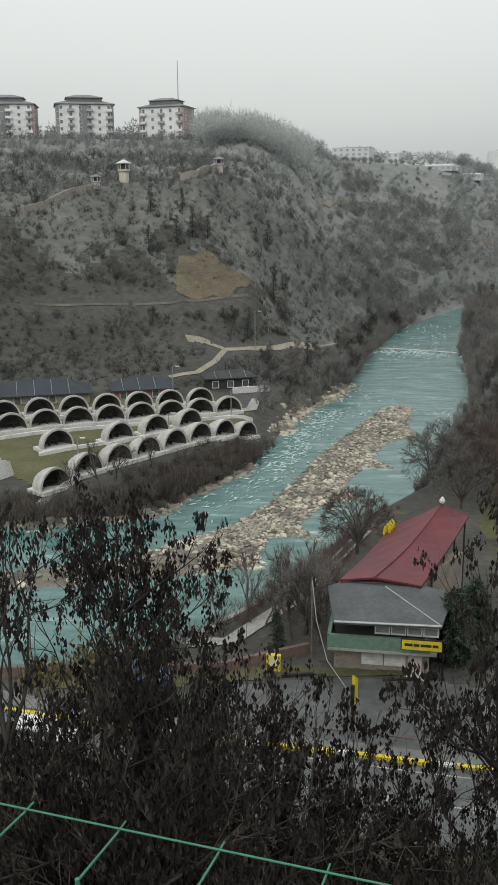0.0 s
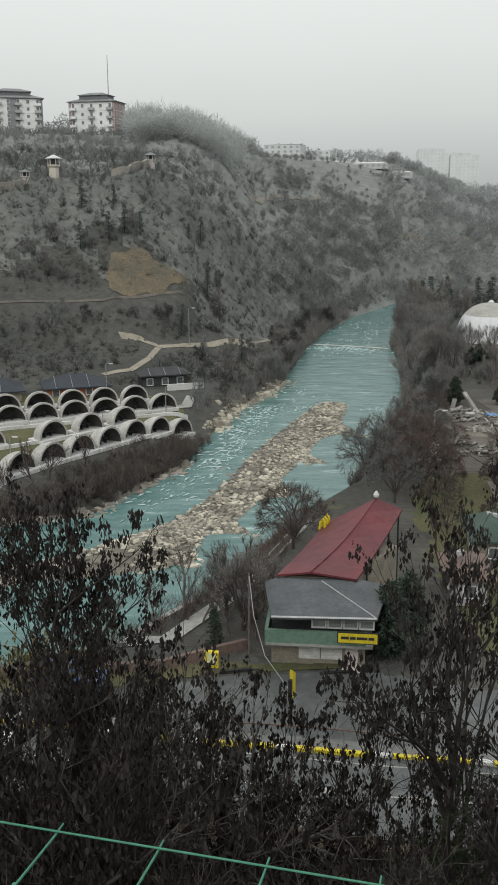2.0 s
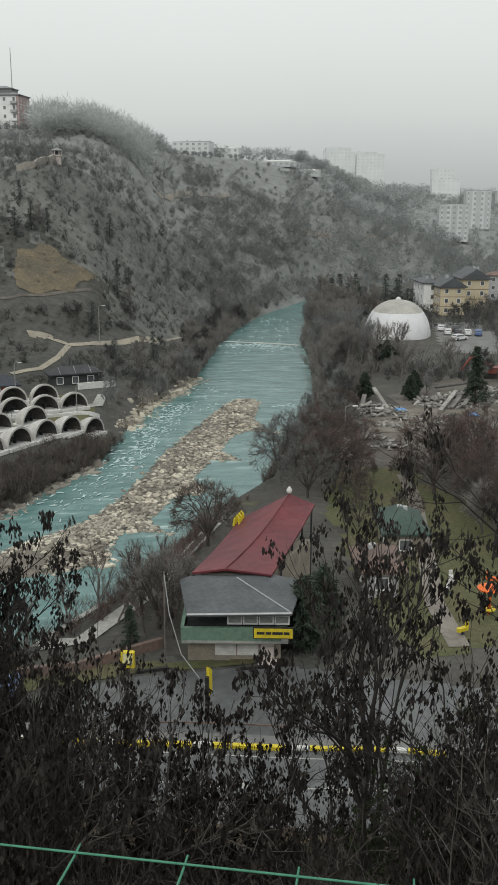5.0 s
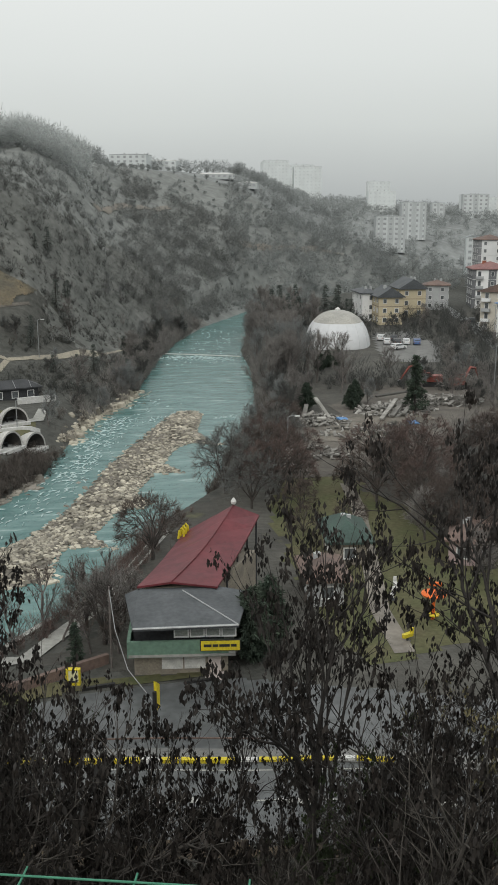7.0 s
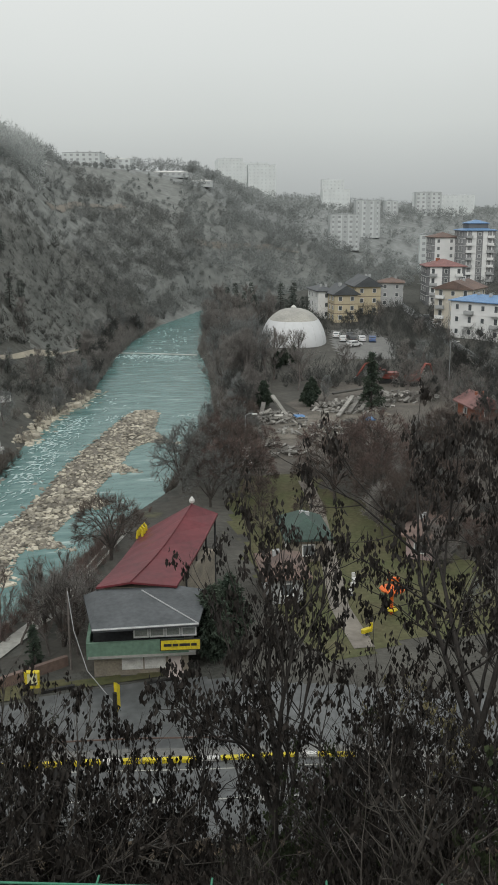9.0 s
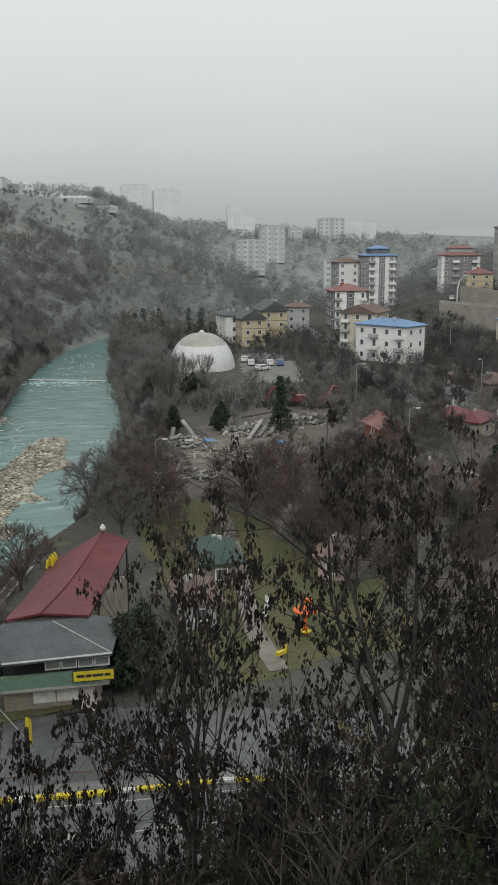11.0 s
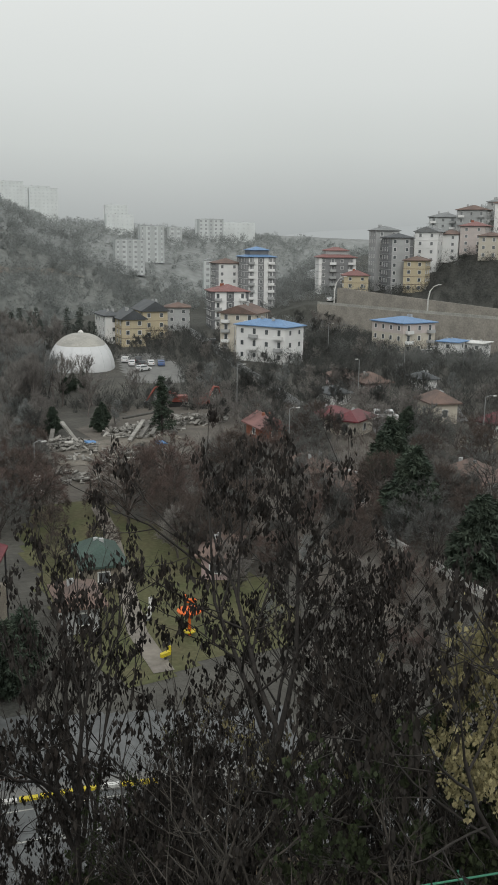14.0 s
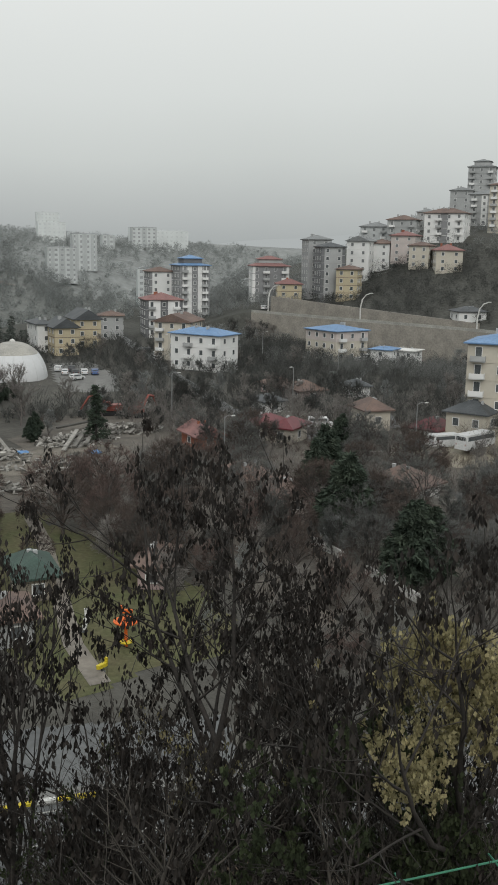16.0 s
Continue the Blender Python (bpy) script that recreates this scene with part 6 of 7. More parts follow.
def tree(key, x, y, h, label, group="", rz=None):
    trunk, limbs, crown, H = TREES[key]
    ob = new("tree")
    s = h / H
    z = gz(x, y)
    ob.matrix_basis = Matrix.LocRotScale((x, y, z), Euler((0, 0, (x * 3.7 + y * 1.3) % 6.28 if rz is None else rz)), (s, s, s))
    tagged(ob, label, "tree", group)
    for n, me in (("trunk", trunk), ("branchwork", limbs), ("crown", crown)):
        q = part(n, me, None, ob)
        if n != "trunk":
            q["kind"] = "stuff"
    return ob


def stand(name, places, label):
    """Trees too far off to count, in one mesh with their bark and twig materials."""
    mats, Vs, Fs, Is, o = [], [], [], [], 0
    for key, x, y, h in places:
        *meshes, H = TREES[key]
        a, k = (x * 3.7 + y * 1.3) % 6.28, h / H
        turn = np.array([[math.cos(a), -math.sin(a), 0], [math.sin(a), math.cos(a), 0], [0, 0, 1]]) * k
        for me in meshes:
            co = np.empty(len(me.vertices) * 3, np.float32)
            me.vertices.foreach_get("co", co)
            lo = np.empty(len(me.loops), np.int32)
            me.loops.foreach_get("vertex_index", lo)
            n = len(lo) // len(me.polygons)
            f = lo.reshape(-1, n)
            if n == 4:
                f = np.concatenate([f[:, :3], f[:, (0, 2, 3)]])
            if me.materials[0] not in mats:
                mats.append(me.materials[0])
            Vs.append(co.reshape(-1, 3) @ turn.T + (x, y, gz(x, y)))
            Fs.append(f + o)
            Is.append(np.full(len(f), mats.index(me.materials[0]), np.int32))
            o += len(co) // 3
    me = fast_mesh(name, np.concatenate(Vs), np.concatenate(Fs), "twig")
    me.materials.clear()
    for m in mats:
        me.materials.append(m)
    me.polygons.foreach_set("material_index", np.concatenate(Is))
    return tagged(new(name, me), label, "woods", kind="stuff")


for k in range(3):
    tree_kind("round%d" % k, 20 + k, 8, 1.0, 3, "greybark", ("redtwig", "twig", "redtwig")[k], 6500, 0.7, 0.012, start=0.1, kids=(7, 5, 4, 3), fork=1.6)
    tree_kind("tall%d" % k, 30 + k, 12, 0.5, 3, "greybark", ("banktwig", "banktwig", "fartwig3")[k], 3200, 0.8, 0.022, start=0.18)
    tree_kind("thin%d" % k, 40 + k, 7, 0.5, 2, "greybark", "twig", 700, 0.6, 0.013, kids=(6, 5, 4), start=0.3, least=0.03)
    tree_kind("mid%d" % k, 50 + k, 9, 0.75, 3, "greybark", ("fartwig", "banktwig", "fartwig3")[k], 1900, 0.9, 0.028, kids=(5, 4, 3), start=0.2, least=0.03)


def dome_kind(key, seed, height, radius, twig, n_twig):
    """A short trunk whose limbs fan out and fork three times towards a rounded crown."""
    rng = np.random.default_rng(seed)
    segs, tips = [(Vector((0, 0, -0.4)), Vector((0, 0, height * 0.16)), 0.2, 0.16, 0)], []
    fork = Vector((0, 0, height * 0.14))
    mid_h = height * 0.42

    def arc(a, b, r0, r1, lev):
        m = a.lerp(b, 0.5) + Vector((0, 0, 0.08 * (b - a).length)) + Vector(rng.normal(0, 0.05, 3)) * (b - a).length
        segs.append((a, m, r0, (r0 + r1) / 2, lev))
        segs.append((m, b, (r0 + r1) / 2, r1, lev))
        return m

    def shell(az, el, k):
        return Vector((radius * k * math.cos(el) * math.cos(az), radius * k * math.cos(el) * math.sin(az), mid_h + (height - mid_h) * k * math.sin(el)))

    for i in range(13):
        az, el = 2.4 * i + rng.normal(0, 0.2), math.asin(min(0.98, (i + 0.4) / 13)) * rng.uniform(0.75, 1.05) - 0.12
        e1 = shell(az, el, 0.5)
        m1 = arc(fork + Vector((0, 0, rng.uniform(-0.25, 0.3))), e1, 0.085, 0.045, 1)
        for j in range(6):
            az2, el2 = az + rng.normal(0, 0.3) / max(0.3, math.cos(el)), el + rng.normal(0, 0.2)
            e2 = shell(az2, el2, rng.uniform(0.7, 0.85))
            arc(e1 if j % 2 else m1.lerp(e1, 0.6), e2, 0.035, 0.02, 2)
            for q in range(4):
                e3 = shell(az2 + rng.normal(0, 0.16) / max(0.3, math.cos(el2)), el2 + rng.normal(0, 0.13), rng.uniform(0.86, 1.02))
                arc(e2, e3, 0.018, 0.009, 3)
                tips.append((e3, (e3 - e2).normalized()))
    V, F = bars([q for q in segs if q[4] <= 1], 5, 0.03)
    trunk = fast_mesh("trunk", V, F, "darkgreybark")
    V, F = bars([q for q in segs if q[4] > 1], 3, 0.01)
    limbs = fast_mesh("branchwork", V, F, "darkgreybark")
    V, F = twigs(rng, tips, n_twig, 0.55, 0.013)
    TREES[key] = (trunk, limbs, fast_mesh("crown", V, F, twig), height)


def conifer_kind(key, seed, height, width, mat, n, loose=1.0, round_top=False):
    """A spruce or pine: tapered trunk, whorls of limbs, needle sprays."""
    rng = np.random.default_rng(seed)
    segs = [(Vector((0, 0, -0.3)), Vector((0, 0, height * 0.5)), height * 0.022, height * 0.014, 0), (Vector((0, 0, height * 0.5)), Vector((0, 0, height)), height * 0.014, 0.01, 0)]
    pts = []
    whorls = int(14 * loose) + 4
    for k in range(whorls):
        u = 0.12 + 0.86 * k / whorls
        reach = width * ((1 - u ** 2.4) * min(1, 0.45 + 2.2 * (u - 0.1)) if round_top else (1 - u) ** 0.8) * rng.uniform(0.6, 1.15) + 0.15
        for j in range(6):
            a = rng.uniform(0, 6.28)
            b = Vector((0, 0, u * height))
            e = b + Vector((math.cos(a) * reach, math.sin(a) * reach, -reach * 0.18 + rng.normal(0, 0.1)))
            segs.append((b, e, 0.05, 0.012, 1))
            for q in np.linspace(0.25, 1, 5):
                pts.append((b.lerp(e, q), (e - b).normalized()))
    V, F = bars(segs, 4, 0.02)
    trunk = fast_mesh("trunk", V, F, "bark")
    P = np.array([p[0] for p in pts])
    W = np.array([p[1] for p in pts])
    i = rng.integers(len(P), size=n)
    b = P[i] + rng.normal(0, width * 0.05, (n, 3))
    d = W[i] * 0.8 + rng.normal(0, 0.5, (n, 3)) + (0, 0, -0.15)
    d /= np.linalg.norm(d, axis=1)[:, None]
    s = np.cross(d, rng.normal(0, 1, (n, 3)))
    s /= np.linalg.norm(s, axis=1)[:, None]
    L = width * 0.2 * rng.uniform(0.5, 1.3, (n, 1))
    V = np.stack([b - s * L * 0.22, b + s * L * 0.22, b + d * L], 1).reshape(-1, 3)
    TREES[key] = (trunk, None, fast_mesh("crown", V, np.arange(3 * n).reshape(-1, 3), mat), height)


def conifer(key, x, y, h, label, group="conifers"):
    trunk, _, crown, H = TREES[key]
    ob = new("conifer")
    s = h / H
    ob.matrix_basis = Matrix.LocRotScale((x, y, gz(x, y)), Euler((0, 0, (x * 2.1 + y) % 6.28)), (s, s, s))
    tagged(ob, label, "conifer", group)
    part("trunk", trunk, None, ob)
    part("crown", crown, None, ob)
    return ob


conifer_kind("spruce", 60, 12, 2.6, "needle", 5200)
conifer_kind("pine", 61, 9, 2.9, "needle", 12000, 1.3, True)
conifer_kind("farspruce", 62, 9, 2.0, "farneedle", 1500, 0.7)


def thicket(name, pts, hs, mat, blades, width, label, seed, flare=0.5, category="shrubs"):
    """Leafless bushes: fans of thin upward shoots with side twigs; woods carry rounded crowns."""
    rng = np.random.default_rng(seed)
    n = len(pts)
    base_p = np.repeat(np.asarray(pts, float), blades, 0)
    h = np.repeat(np.asarray(hs, float), blades)[:, None]
    N = n * blades
    d = rng.normal(0, flare, (N, 3))
    d[:, 2] = np.abs(d[:, 2]) * 0.4 + 0.75
    d /= np.linalg.norm(d, axis=1)[:, None]
    start = rng.random((N, 1)) ** 1.3 * 0.75
    trunk_d = np.repeat(rng.normal(0, 0.12, (n, 3)), blades, 0) + (0, 0, 1)
    b = base_p + trunk_d * h * start * 0.9 + rng.normal(0, 1, (N, 3)) * h * flare * 0.42 * (0.3 + start) * (1, 1, 0.15)
    L = h * rng.uniform(0.18, 0.5, (N, 1))
    if category == "woods":
        ball = rng.normal(0, 1, (N, 3))
        ball *= rng.random((N, 1)) ** 0.4 / np.linalg.norm(ball, axis=1)[:, None]
        d = ball + rng.normal(0, 0.6, (N, 3)) + (0, 0, 0.25)
        d /= np.linalg.norm(d, axis=1)[:, None]
        wide = np.repeat(rng.uniform(0.26, 0.44, n), blades)[:, None]
        b = base_p + trunk_d * h * 0.52 + ball * h * np.concatenate([wide, wide, np.full((N, 1), 0.34)], 1)
        L = h * rng.uniform(0.1, 0.24, (N, 1))
    s = np.cross(d, rng.normal(0, 1, (N, 3)))
    s /= np.linalg.norm(s, axis=1)[:, None]
    w = width * rng.uniform(0.5, 1.3, (N, 1))
    V = np.stack([b - s * w, b + s * w, b + d * L], 1).reshape(-1, 3)
    ob = new(name, fast_mesh(name, V, np.arange(3 * N).reshape(-1, 3), mat))
    return tagged(ob, label, category, kind="stuff")


def scatter(rng, count, az, d, ok=None, sink=0.2):
    """Places on the land within a range of bearing and distance."""
    res = []
    while len(res) < count:
        a, r = radians(rng.uniform(*az)), math.sqrt(rng.uniform(d[0] ** 2, d[1] ** 2))
        x, y = r * math.sin(a), r * math.cos(a)
        if ok is None or ok(x, y):
            res.append((x, y))
    P = np.array(res)
    Zg = ground_z(P[:, 0], P[:, 1])
    return np.column_stack([P, Zg - sink])


def on_left(x, y):
    return bool(inside(x, y, LEFT_SIDE)) and float(segment_distance(x, y, RIVER, True)) > 3


def on_right(x, y):
    return not bool(inside(x, y, LEFT_SIDE)) and not bool(inside(x, y, RIVER)) and float(segment_distance(x, y, RIVER, True)) > 1.5


TRACKS = [HILL_TRACK, HILL_TRACK_LOW, UPPER_TRACK, FAR_TRACK, VALLEY_TRACK]


def near_dome(x, y):
    return 188 < math.hypot(x, y) < 265 and 16.6 < math.degrees(math.atan2(x, y)) < 24.6 and y > 190


def hill_ok(x, y):
    if not on_left(x, y):
        return False
    if inside(x, y, SCAR) and random.random() < 0.85:
        return False
    if min(float(segment_distance(x, y, q, False)) for q in TRACKS) < 3.2:
        return False
    return math.hypot(x, y) > 178 or x > 8


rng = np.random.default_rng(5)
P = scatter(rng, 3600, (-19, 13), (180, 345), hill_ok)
# the farther part takes greyer, paler twigs: haze put into colour
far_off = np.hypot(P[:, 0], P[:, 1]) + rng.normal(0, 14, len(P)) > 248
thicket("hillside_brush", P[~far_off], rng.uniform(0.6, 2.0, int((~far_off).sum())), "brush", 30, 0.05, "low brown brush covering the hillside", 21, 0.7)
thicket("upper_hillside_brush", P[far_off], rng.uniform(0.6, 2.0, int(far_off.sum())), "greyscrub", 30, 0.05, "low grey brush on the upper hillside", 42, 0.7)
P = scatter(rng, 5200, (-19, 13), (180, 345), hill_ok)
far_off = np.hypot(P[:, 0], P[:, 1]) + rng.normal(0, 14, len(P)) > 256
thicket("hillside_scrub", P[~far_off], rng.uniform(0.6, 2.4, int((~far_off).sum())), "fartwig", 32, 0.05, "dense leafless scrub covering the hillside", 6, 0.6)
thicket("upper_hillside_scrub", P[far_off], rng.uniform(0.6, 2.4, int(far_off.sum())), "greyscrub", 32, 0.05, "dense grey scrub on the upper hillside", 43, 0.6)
# upper slopes: twig colours carry the distance haze
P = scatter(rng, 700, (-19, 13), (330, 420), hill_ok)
thicket("upper_scrub", P, rng.uniform(1.5, 4.5, len(P)), "fartwig3", 70, 0.08, "haze-paled scrub on the upper hillside", 17, 0.55)
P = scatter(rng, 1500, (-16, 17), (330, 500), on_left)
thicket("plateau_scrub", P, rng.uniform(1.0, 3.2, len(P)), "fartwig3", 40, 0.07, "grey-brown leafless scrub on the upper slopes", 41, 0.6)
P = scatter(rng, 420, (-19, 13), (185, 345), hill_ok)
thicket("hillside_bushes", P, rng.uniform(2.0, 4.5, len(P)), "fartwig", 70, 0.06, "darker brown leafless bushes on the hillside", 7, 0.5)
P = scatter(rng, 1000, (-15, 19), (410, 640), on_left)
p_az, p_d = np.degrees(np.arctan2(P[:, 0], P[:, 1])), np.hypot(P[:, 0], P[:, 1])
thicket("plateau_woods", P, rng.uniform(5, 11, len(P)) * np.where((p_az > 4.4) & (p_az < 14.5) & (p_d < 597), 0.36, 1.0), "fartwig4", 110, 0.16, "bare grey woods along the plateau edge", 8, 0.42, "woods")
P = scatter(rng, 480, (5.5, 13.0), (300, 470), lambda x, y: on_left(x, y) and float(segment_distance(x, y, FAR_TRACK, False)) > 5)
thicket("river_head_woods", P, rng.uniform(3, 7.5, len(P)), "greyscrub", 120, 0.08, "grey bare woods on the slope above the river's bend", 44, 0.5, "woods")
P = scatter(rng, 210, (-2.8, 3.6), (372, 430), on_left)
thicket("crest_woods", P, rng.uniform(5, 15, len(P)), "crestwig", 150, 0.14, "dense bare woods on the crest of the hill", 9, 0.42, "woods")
# valley woods: their paleness is haze held in the twig colour
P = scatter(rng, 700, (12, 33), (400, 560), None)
thicket("valley_woods", P, rng.uniform(3, 8, len(P)), "fartwig4", 100, 0.15, "haze-grey woods on the valley slopes", 18, 0.5, "woods")
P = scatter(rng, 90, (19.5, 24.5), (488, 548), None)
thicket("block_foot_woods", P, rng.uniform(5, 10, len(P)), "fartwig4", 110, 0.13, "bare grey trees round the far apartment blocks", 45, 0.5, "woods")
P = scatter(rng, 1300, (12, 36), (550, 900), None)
thicket("distant_woods", P, rng.uniform(4, 10, len(P)), "fartwig2", 64, 0.28, "haze-paled woods far down the valley", 10, 0.5, "woods")
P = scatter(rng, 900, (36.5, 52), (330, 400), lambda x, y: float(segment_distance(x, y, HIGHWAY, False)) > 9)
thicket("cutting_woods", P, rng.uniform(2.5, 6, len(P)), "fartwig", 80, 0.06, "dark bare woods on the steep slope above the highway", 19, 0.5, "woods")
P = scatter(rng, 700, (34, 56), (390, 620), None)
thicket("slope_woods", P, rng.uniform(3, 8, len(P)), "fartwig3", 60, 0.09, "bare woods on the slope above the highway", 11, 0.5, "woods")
P = scatter(rng, 1500, (15, 48), (185, 330), lambda x, y: on_right(x, y) and not near_dome(x, y) and float(segment_distance(x, y, HIGHWAY, False)) > 10)
thicket("town_shrubs", P, rng.uniform(2, 6, len(P)), "fartwig", 70, 0.05, "bare shrubs between the town houses", 12, 0.5)
P = scatter(rng, 900, (20, 50), (66, 190), lambda x, y: on_right(x, y) and not (22 < x < 44 and y < 112) and not inside(x, y, [(36, 112), (66, 128), (90, 168), (72, 178), (42, 146)]))
thicket("garden_shrubs", P, rng.uniform(1.0, 3.4, len(P)), "twig", 80, 0.02, "brown leafless garden shrubs", 13, 0.55)
# shrubs along both river banks
bank_pts = []
for pts, n, sp, off in (([(-60, 110), (-29, 111), (-16, 113), (-8, 124), (1, 140), (9, 157)], 260, 1.4, 3.2), ([(9, 160), (20, 190), (30, 235), (42, 285), (58, 322)], 420, 3.5, 5), ([(72, 312), (63, 262), (49, 182), (38, 156), (29, 130), (23, 116)], 520, 2.6, 0)):
    f = on_line(pts, sp)
    k = 0
    while k < n:
        x, y, z = f(rng)
        if not inside(x, y, RIVER) and float(segment_distance(x, y, RIVER, True)) > 1.0 and float(segment_distance(x, y, [(5.5, 152), (8.5, 161), (15, 178), (22, 194), (26, 207)], False)) > 2.6:
            bank_pts.append((x, y, z - 0.2))
            k += 1
# shrubs farther up the river get paler twigs, haze in their colour
far_pts = [p for p in bank_pts if p[1] > 172]
bank_pts = [p for p in bank_pts if p[1] <= 172]
thicket("upper_bank_shrubs", far_pts, rng.uniform(1.5, 4.5, len(far_pts)), "banktwig", 90, 0.045, "grey-brown leafless shrubs on the upper river banks", 20, 0.5)
thicket("bank_shrubs", bank_pts, rng.uniform(1.2, 3.6, len(bank_pts)), "twig2", 90, 0.035, "brown leafless shrubs on the river banks", 14, 0.5)

P = [p for p in scatter(rng, 260, (31, 38), (255, 322), on_right) if float(segment_distance(p[0], p[1], HIGHWAY, False)) > 7]
thicket("wall_foot_woods", P, rng.uniform(3, 6.5, len(P)), "fartwig", 90, 0.06, "bare trees and scrub at the foot of the highway wall", 22, 0.5, "woods")
f = on_line([(-9, 67.5), (-2, 70), (2, 75.5), (6, 83), (10, 92), (14, 100)], 1.4)
P = [p for p in (f(rng) for _ in range(170)) if not inside(p[0], p[1], RIVER)]
thicket("promenade_shrubs", P, rng.uniform(0.8, 2.6, len(P)), "redtwig", 110, 0.014, "reddish leafless shrubs beside the promenade", 23, 0.5)
f = on_line([(-34, 112), (-20, 113.5), (-11, 124), (-3, 138), (3, 150)], 1.6)
P = [p for p in (f(rng) for _ in range(420)) if not inside(p[0], p[1], RIVER)]
thicket("park_bank_shrubs", P, rng.uniform(0.6, 2.0, len(P)), "twig2", 80, 0.03, "low brown brush on the bank below the shelters", 24, 0.6)

# single trees: along the right bank, by the restaurant, in the park and between the houses
bank_stand, hill_stand, town_stand = [], [], []
for pts, n, sp, hh in (([(74, 312), (66, 262), (57, 205), (50, 178)], 46, 3.6, (8, 13)), ([(50, 176), (42, 154), (34, 132), (29, 120)], 20, 2.4, (5, 8)), ([(44, 172), (60, 200), (72, 228)], 16, 5, (8, 13)), ([(8, 164), (22, 200), (33, 245), (50, 300)], 30, 4, (5, 9)), ([(66, 318), (80, 300), (74, 262)], 16, 5, (8, 13))):
    f = on_line(pts, sp)
    k = 0
    while k < n:
        x, y, z = f(rng)
        if inside(x, y, RIVER) or float(segment_distance(x, y, RIVER, True)) < 1.2 or near_dome(x, y):
            continue
        spec = (("tall%d" if hh[1] > 12 else "mid%d") % (k % 3), x, y, rng.uniform(*hh))
        if y > 172:
            bank_stand.append(spec)
        else:
            tree(*spec, "leafless grey-brown tree on the river bank", "river bank trees")
        k += 1
dome_kind("domed", 29, 6.6, 3.7, "twig", 6500)
dome_kind("willow", 32, 6.4, 2.5, "banktwig", 2600)
dome_kind("broad", 30, 7.0, 4.2, "redtwig", 5600)
dome_kind("greydome", 31, 8.0, 4.0, "greyscrub", 6200)
tree("domed", 10.6, 87.0, 7.0, "round leafless tree with fine brown twigs beside the restaurant", rz=1.0)
for x, y, h, k in ((22.2, 107.5, 8.5, "greydome"), (25, 112, 8.5, "greydome"), (24, 101, 7, "greydome"), (28, 104, 8, "broad"), (30, 117, 7.5, "broad"), (34, 125, 7, "greydome"), (29, 110, 8, "domed"), (36, 133, 7, "domed")):
    tree(k, x, y, h, "bushy leafless tree with fine grey-brown twigs on the bank", "river bank trees")
for x, y, h in ((4.4, 68.6, 6.6), (5.6, 70.6, 6.4), (3.2, 71.8, 5.6)):
    tree("willow", x, y, h, "leafless willow with reddish brown twigs beside the restaurant", "riverside trees")
for x, y, h in ((-2.2, 68.6, 6.5), (-0.4, 71.5, 7.0), (2.0, 73.0, 7.0), (1.2, 70.0, 5.5), (4.0, 74.5, 6.5), (5.2, 77.5, 6.5), (-6.0, 66.5, 6.0), (-19.5, 117.5, 8.0), (-17.5, 118.5, 7.0), (-13.5, 125, 6.0), (-22.5, 115, 6.5), (3.2, 67.2, 5.0), (4.6, 69.2, 5.6), (6.2, 72.0, 5.8), (5.4, 66.8, 5.0)):
    tree("thin%d" % (int(x * 7) % 3), x, y, h, "thin bare tree beside the river", "riverside trees")
conifer("spruce", 2.0, 65.6, 3.6, "small dark green conifer beside the promenade", "")
conifer("pine", 15.0, 63.6, 6.0, "dark green broad pine beside the restaurant", "")
conifer("pine", 17.2, 66.5, 5.6, "dark green broad pine beside the restaurant", "")
conifer("spruce", 64.6, 149, 10.5, "dark pointed spruce in the demolition site", "")
for x, y, h in ((55, 155, 4.5), (57.5, 160, 4.5), (47, 156, 5), (66, 203, 4.2), (69, 205, 4.5), (63, 199, 4.2)):
    conifer("pine", x, y, h, "dark green bushy conifer near the rubble")
for x, y, h in ((66.5, 81.5, 10.4), (69.5, 85, 9.4), (61.8, 65.2, 9.3), (64.4, 65.4, 8.2), (79, 102, 9.5), (76.5, 100.5, 8.0), (96, 120, 7)):
    conifer("pine", x, y, h, "large dark green pine between the houses")
for k in range(16):
    a, d = radians(rng.uniform(14.5, 19.5)), rng.uniform(285, 330)
    x, y = d * math.sin(a), d * math.cos(a)
    conifer("farspruce", x, y, rng.uniform(7, 11), "dark conifer in the row behind the sports dome", "far conifers")
for k in range(26):
    a, d = radians(rng.uniform(-6, 6.5)), rng.uniform(205, 262)
    x, y = d * math.sin(a), d * math.cos(a)
    if hill_ok(x, y):
        conifer("farspruce", x, y, rng.uniform(4, 8), "blue-green young conifer on the hillside", "hillside conifers")
for k in range(36):
    a, d = radians(rng.uniform(-16, 10)), rng.uniform(200, 300)
    x, y = d * math.sin(a), d * math.cos(a)
    if hill_ok(x, y):
        hill_stand.append(("mid%d" % (k % 3), x, y, rng.uniform(4, 8)))
for k in range(58):
    a, d = radians(rng.uniform(17, 49)), rng.uniform(150, 300)
    x, y = d * math.sin(a), d * math.cos(a)
    if on_right(x, y) and not near_dome(x, y):
        town_stand.append(("mid%d" % (k % 3), x, y, rng.uniform(5, 9)))
for k in range(60):
    a, d = radians(rng.uniform(20, 50)), rng.uniform(68, 160)
    x, y = d * math.sin(a), d * math.cos(a)
    if on_right(x, y) and not (22 < x < 38 and y < 106) and not inside(x, y, [(36, 114), (66, 126), (92, 166), (72, 178), (42, 150)]):
        tree(("round%d" if k % 2 else "mid%d") % (k % 3), x, y, rng.uniform(3.5, 7.5), "leafless brown tree in the gardens", "garden trees")
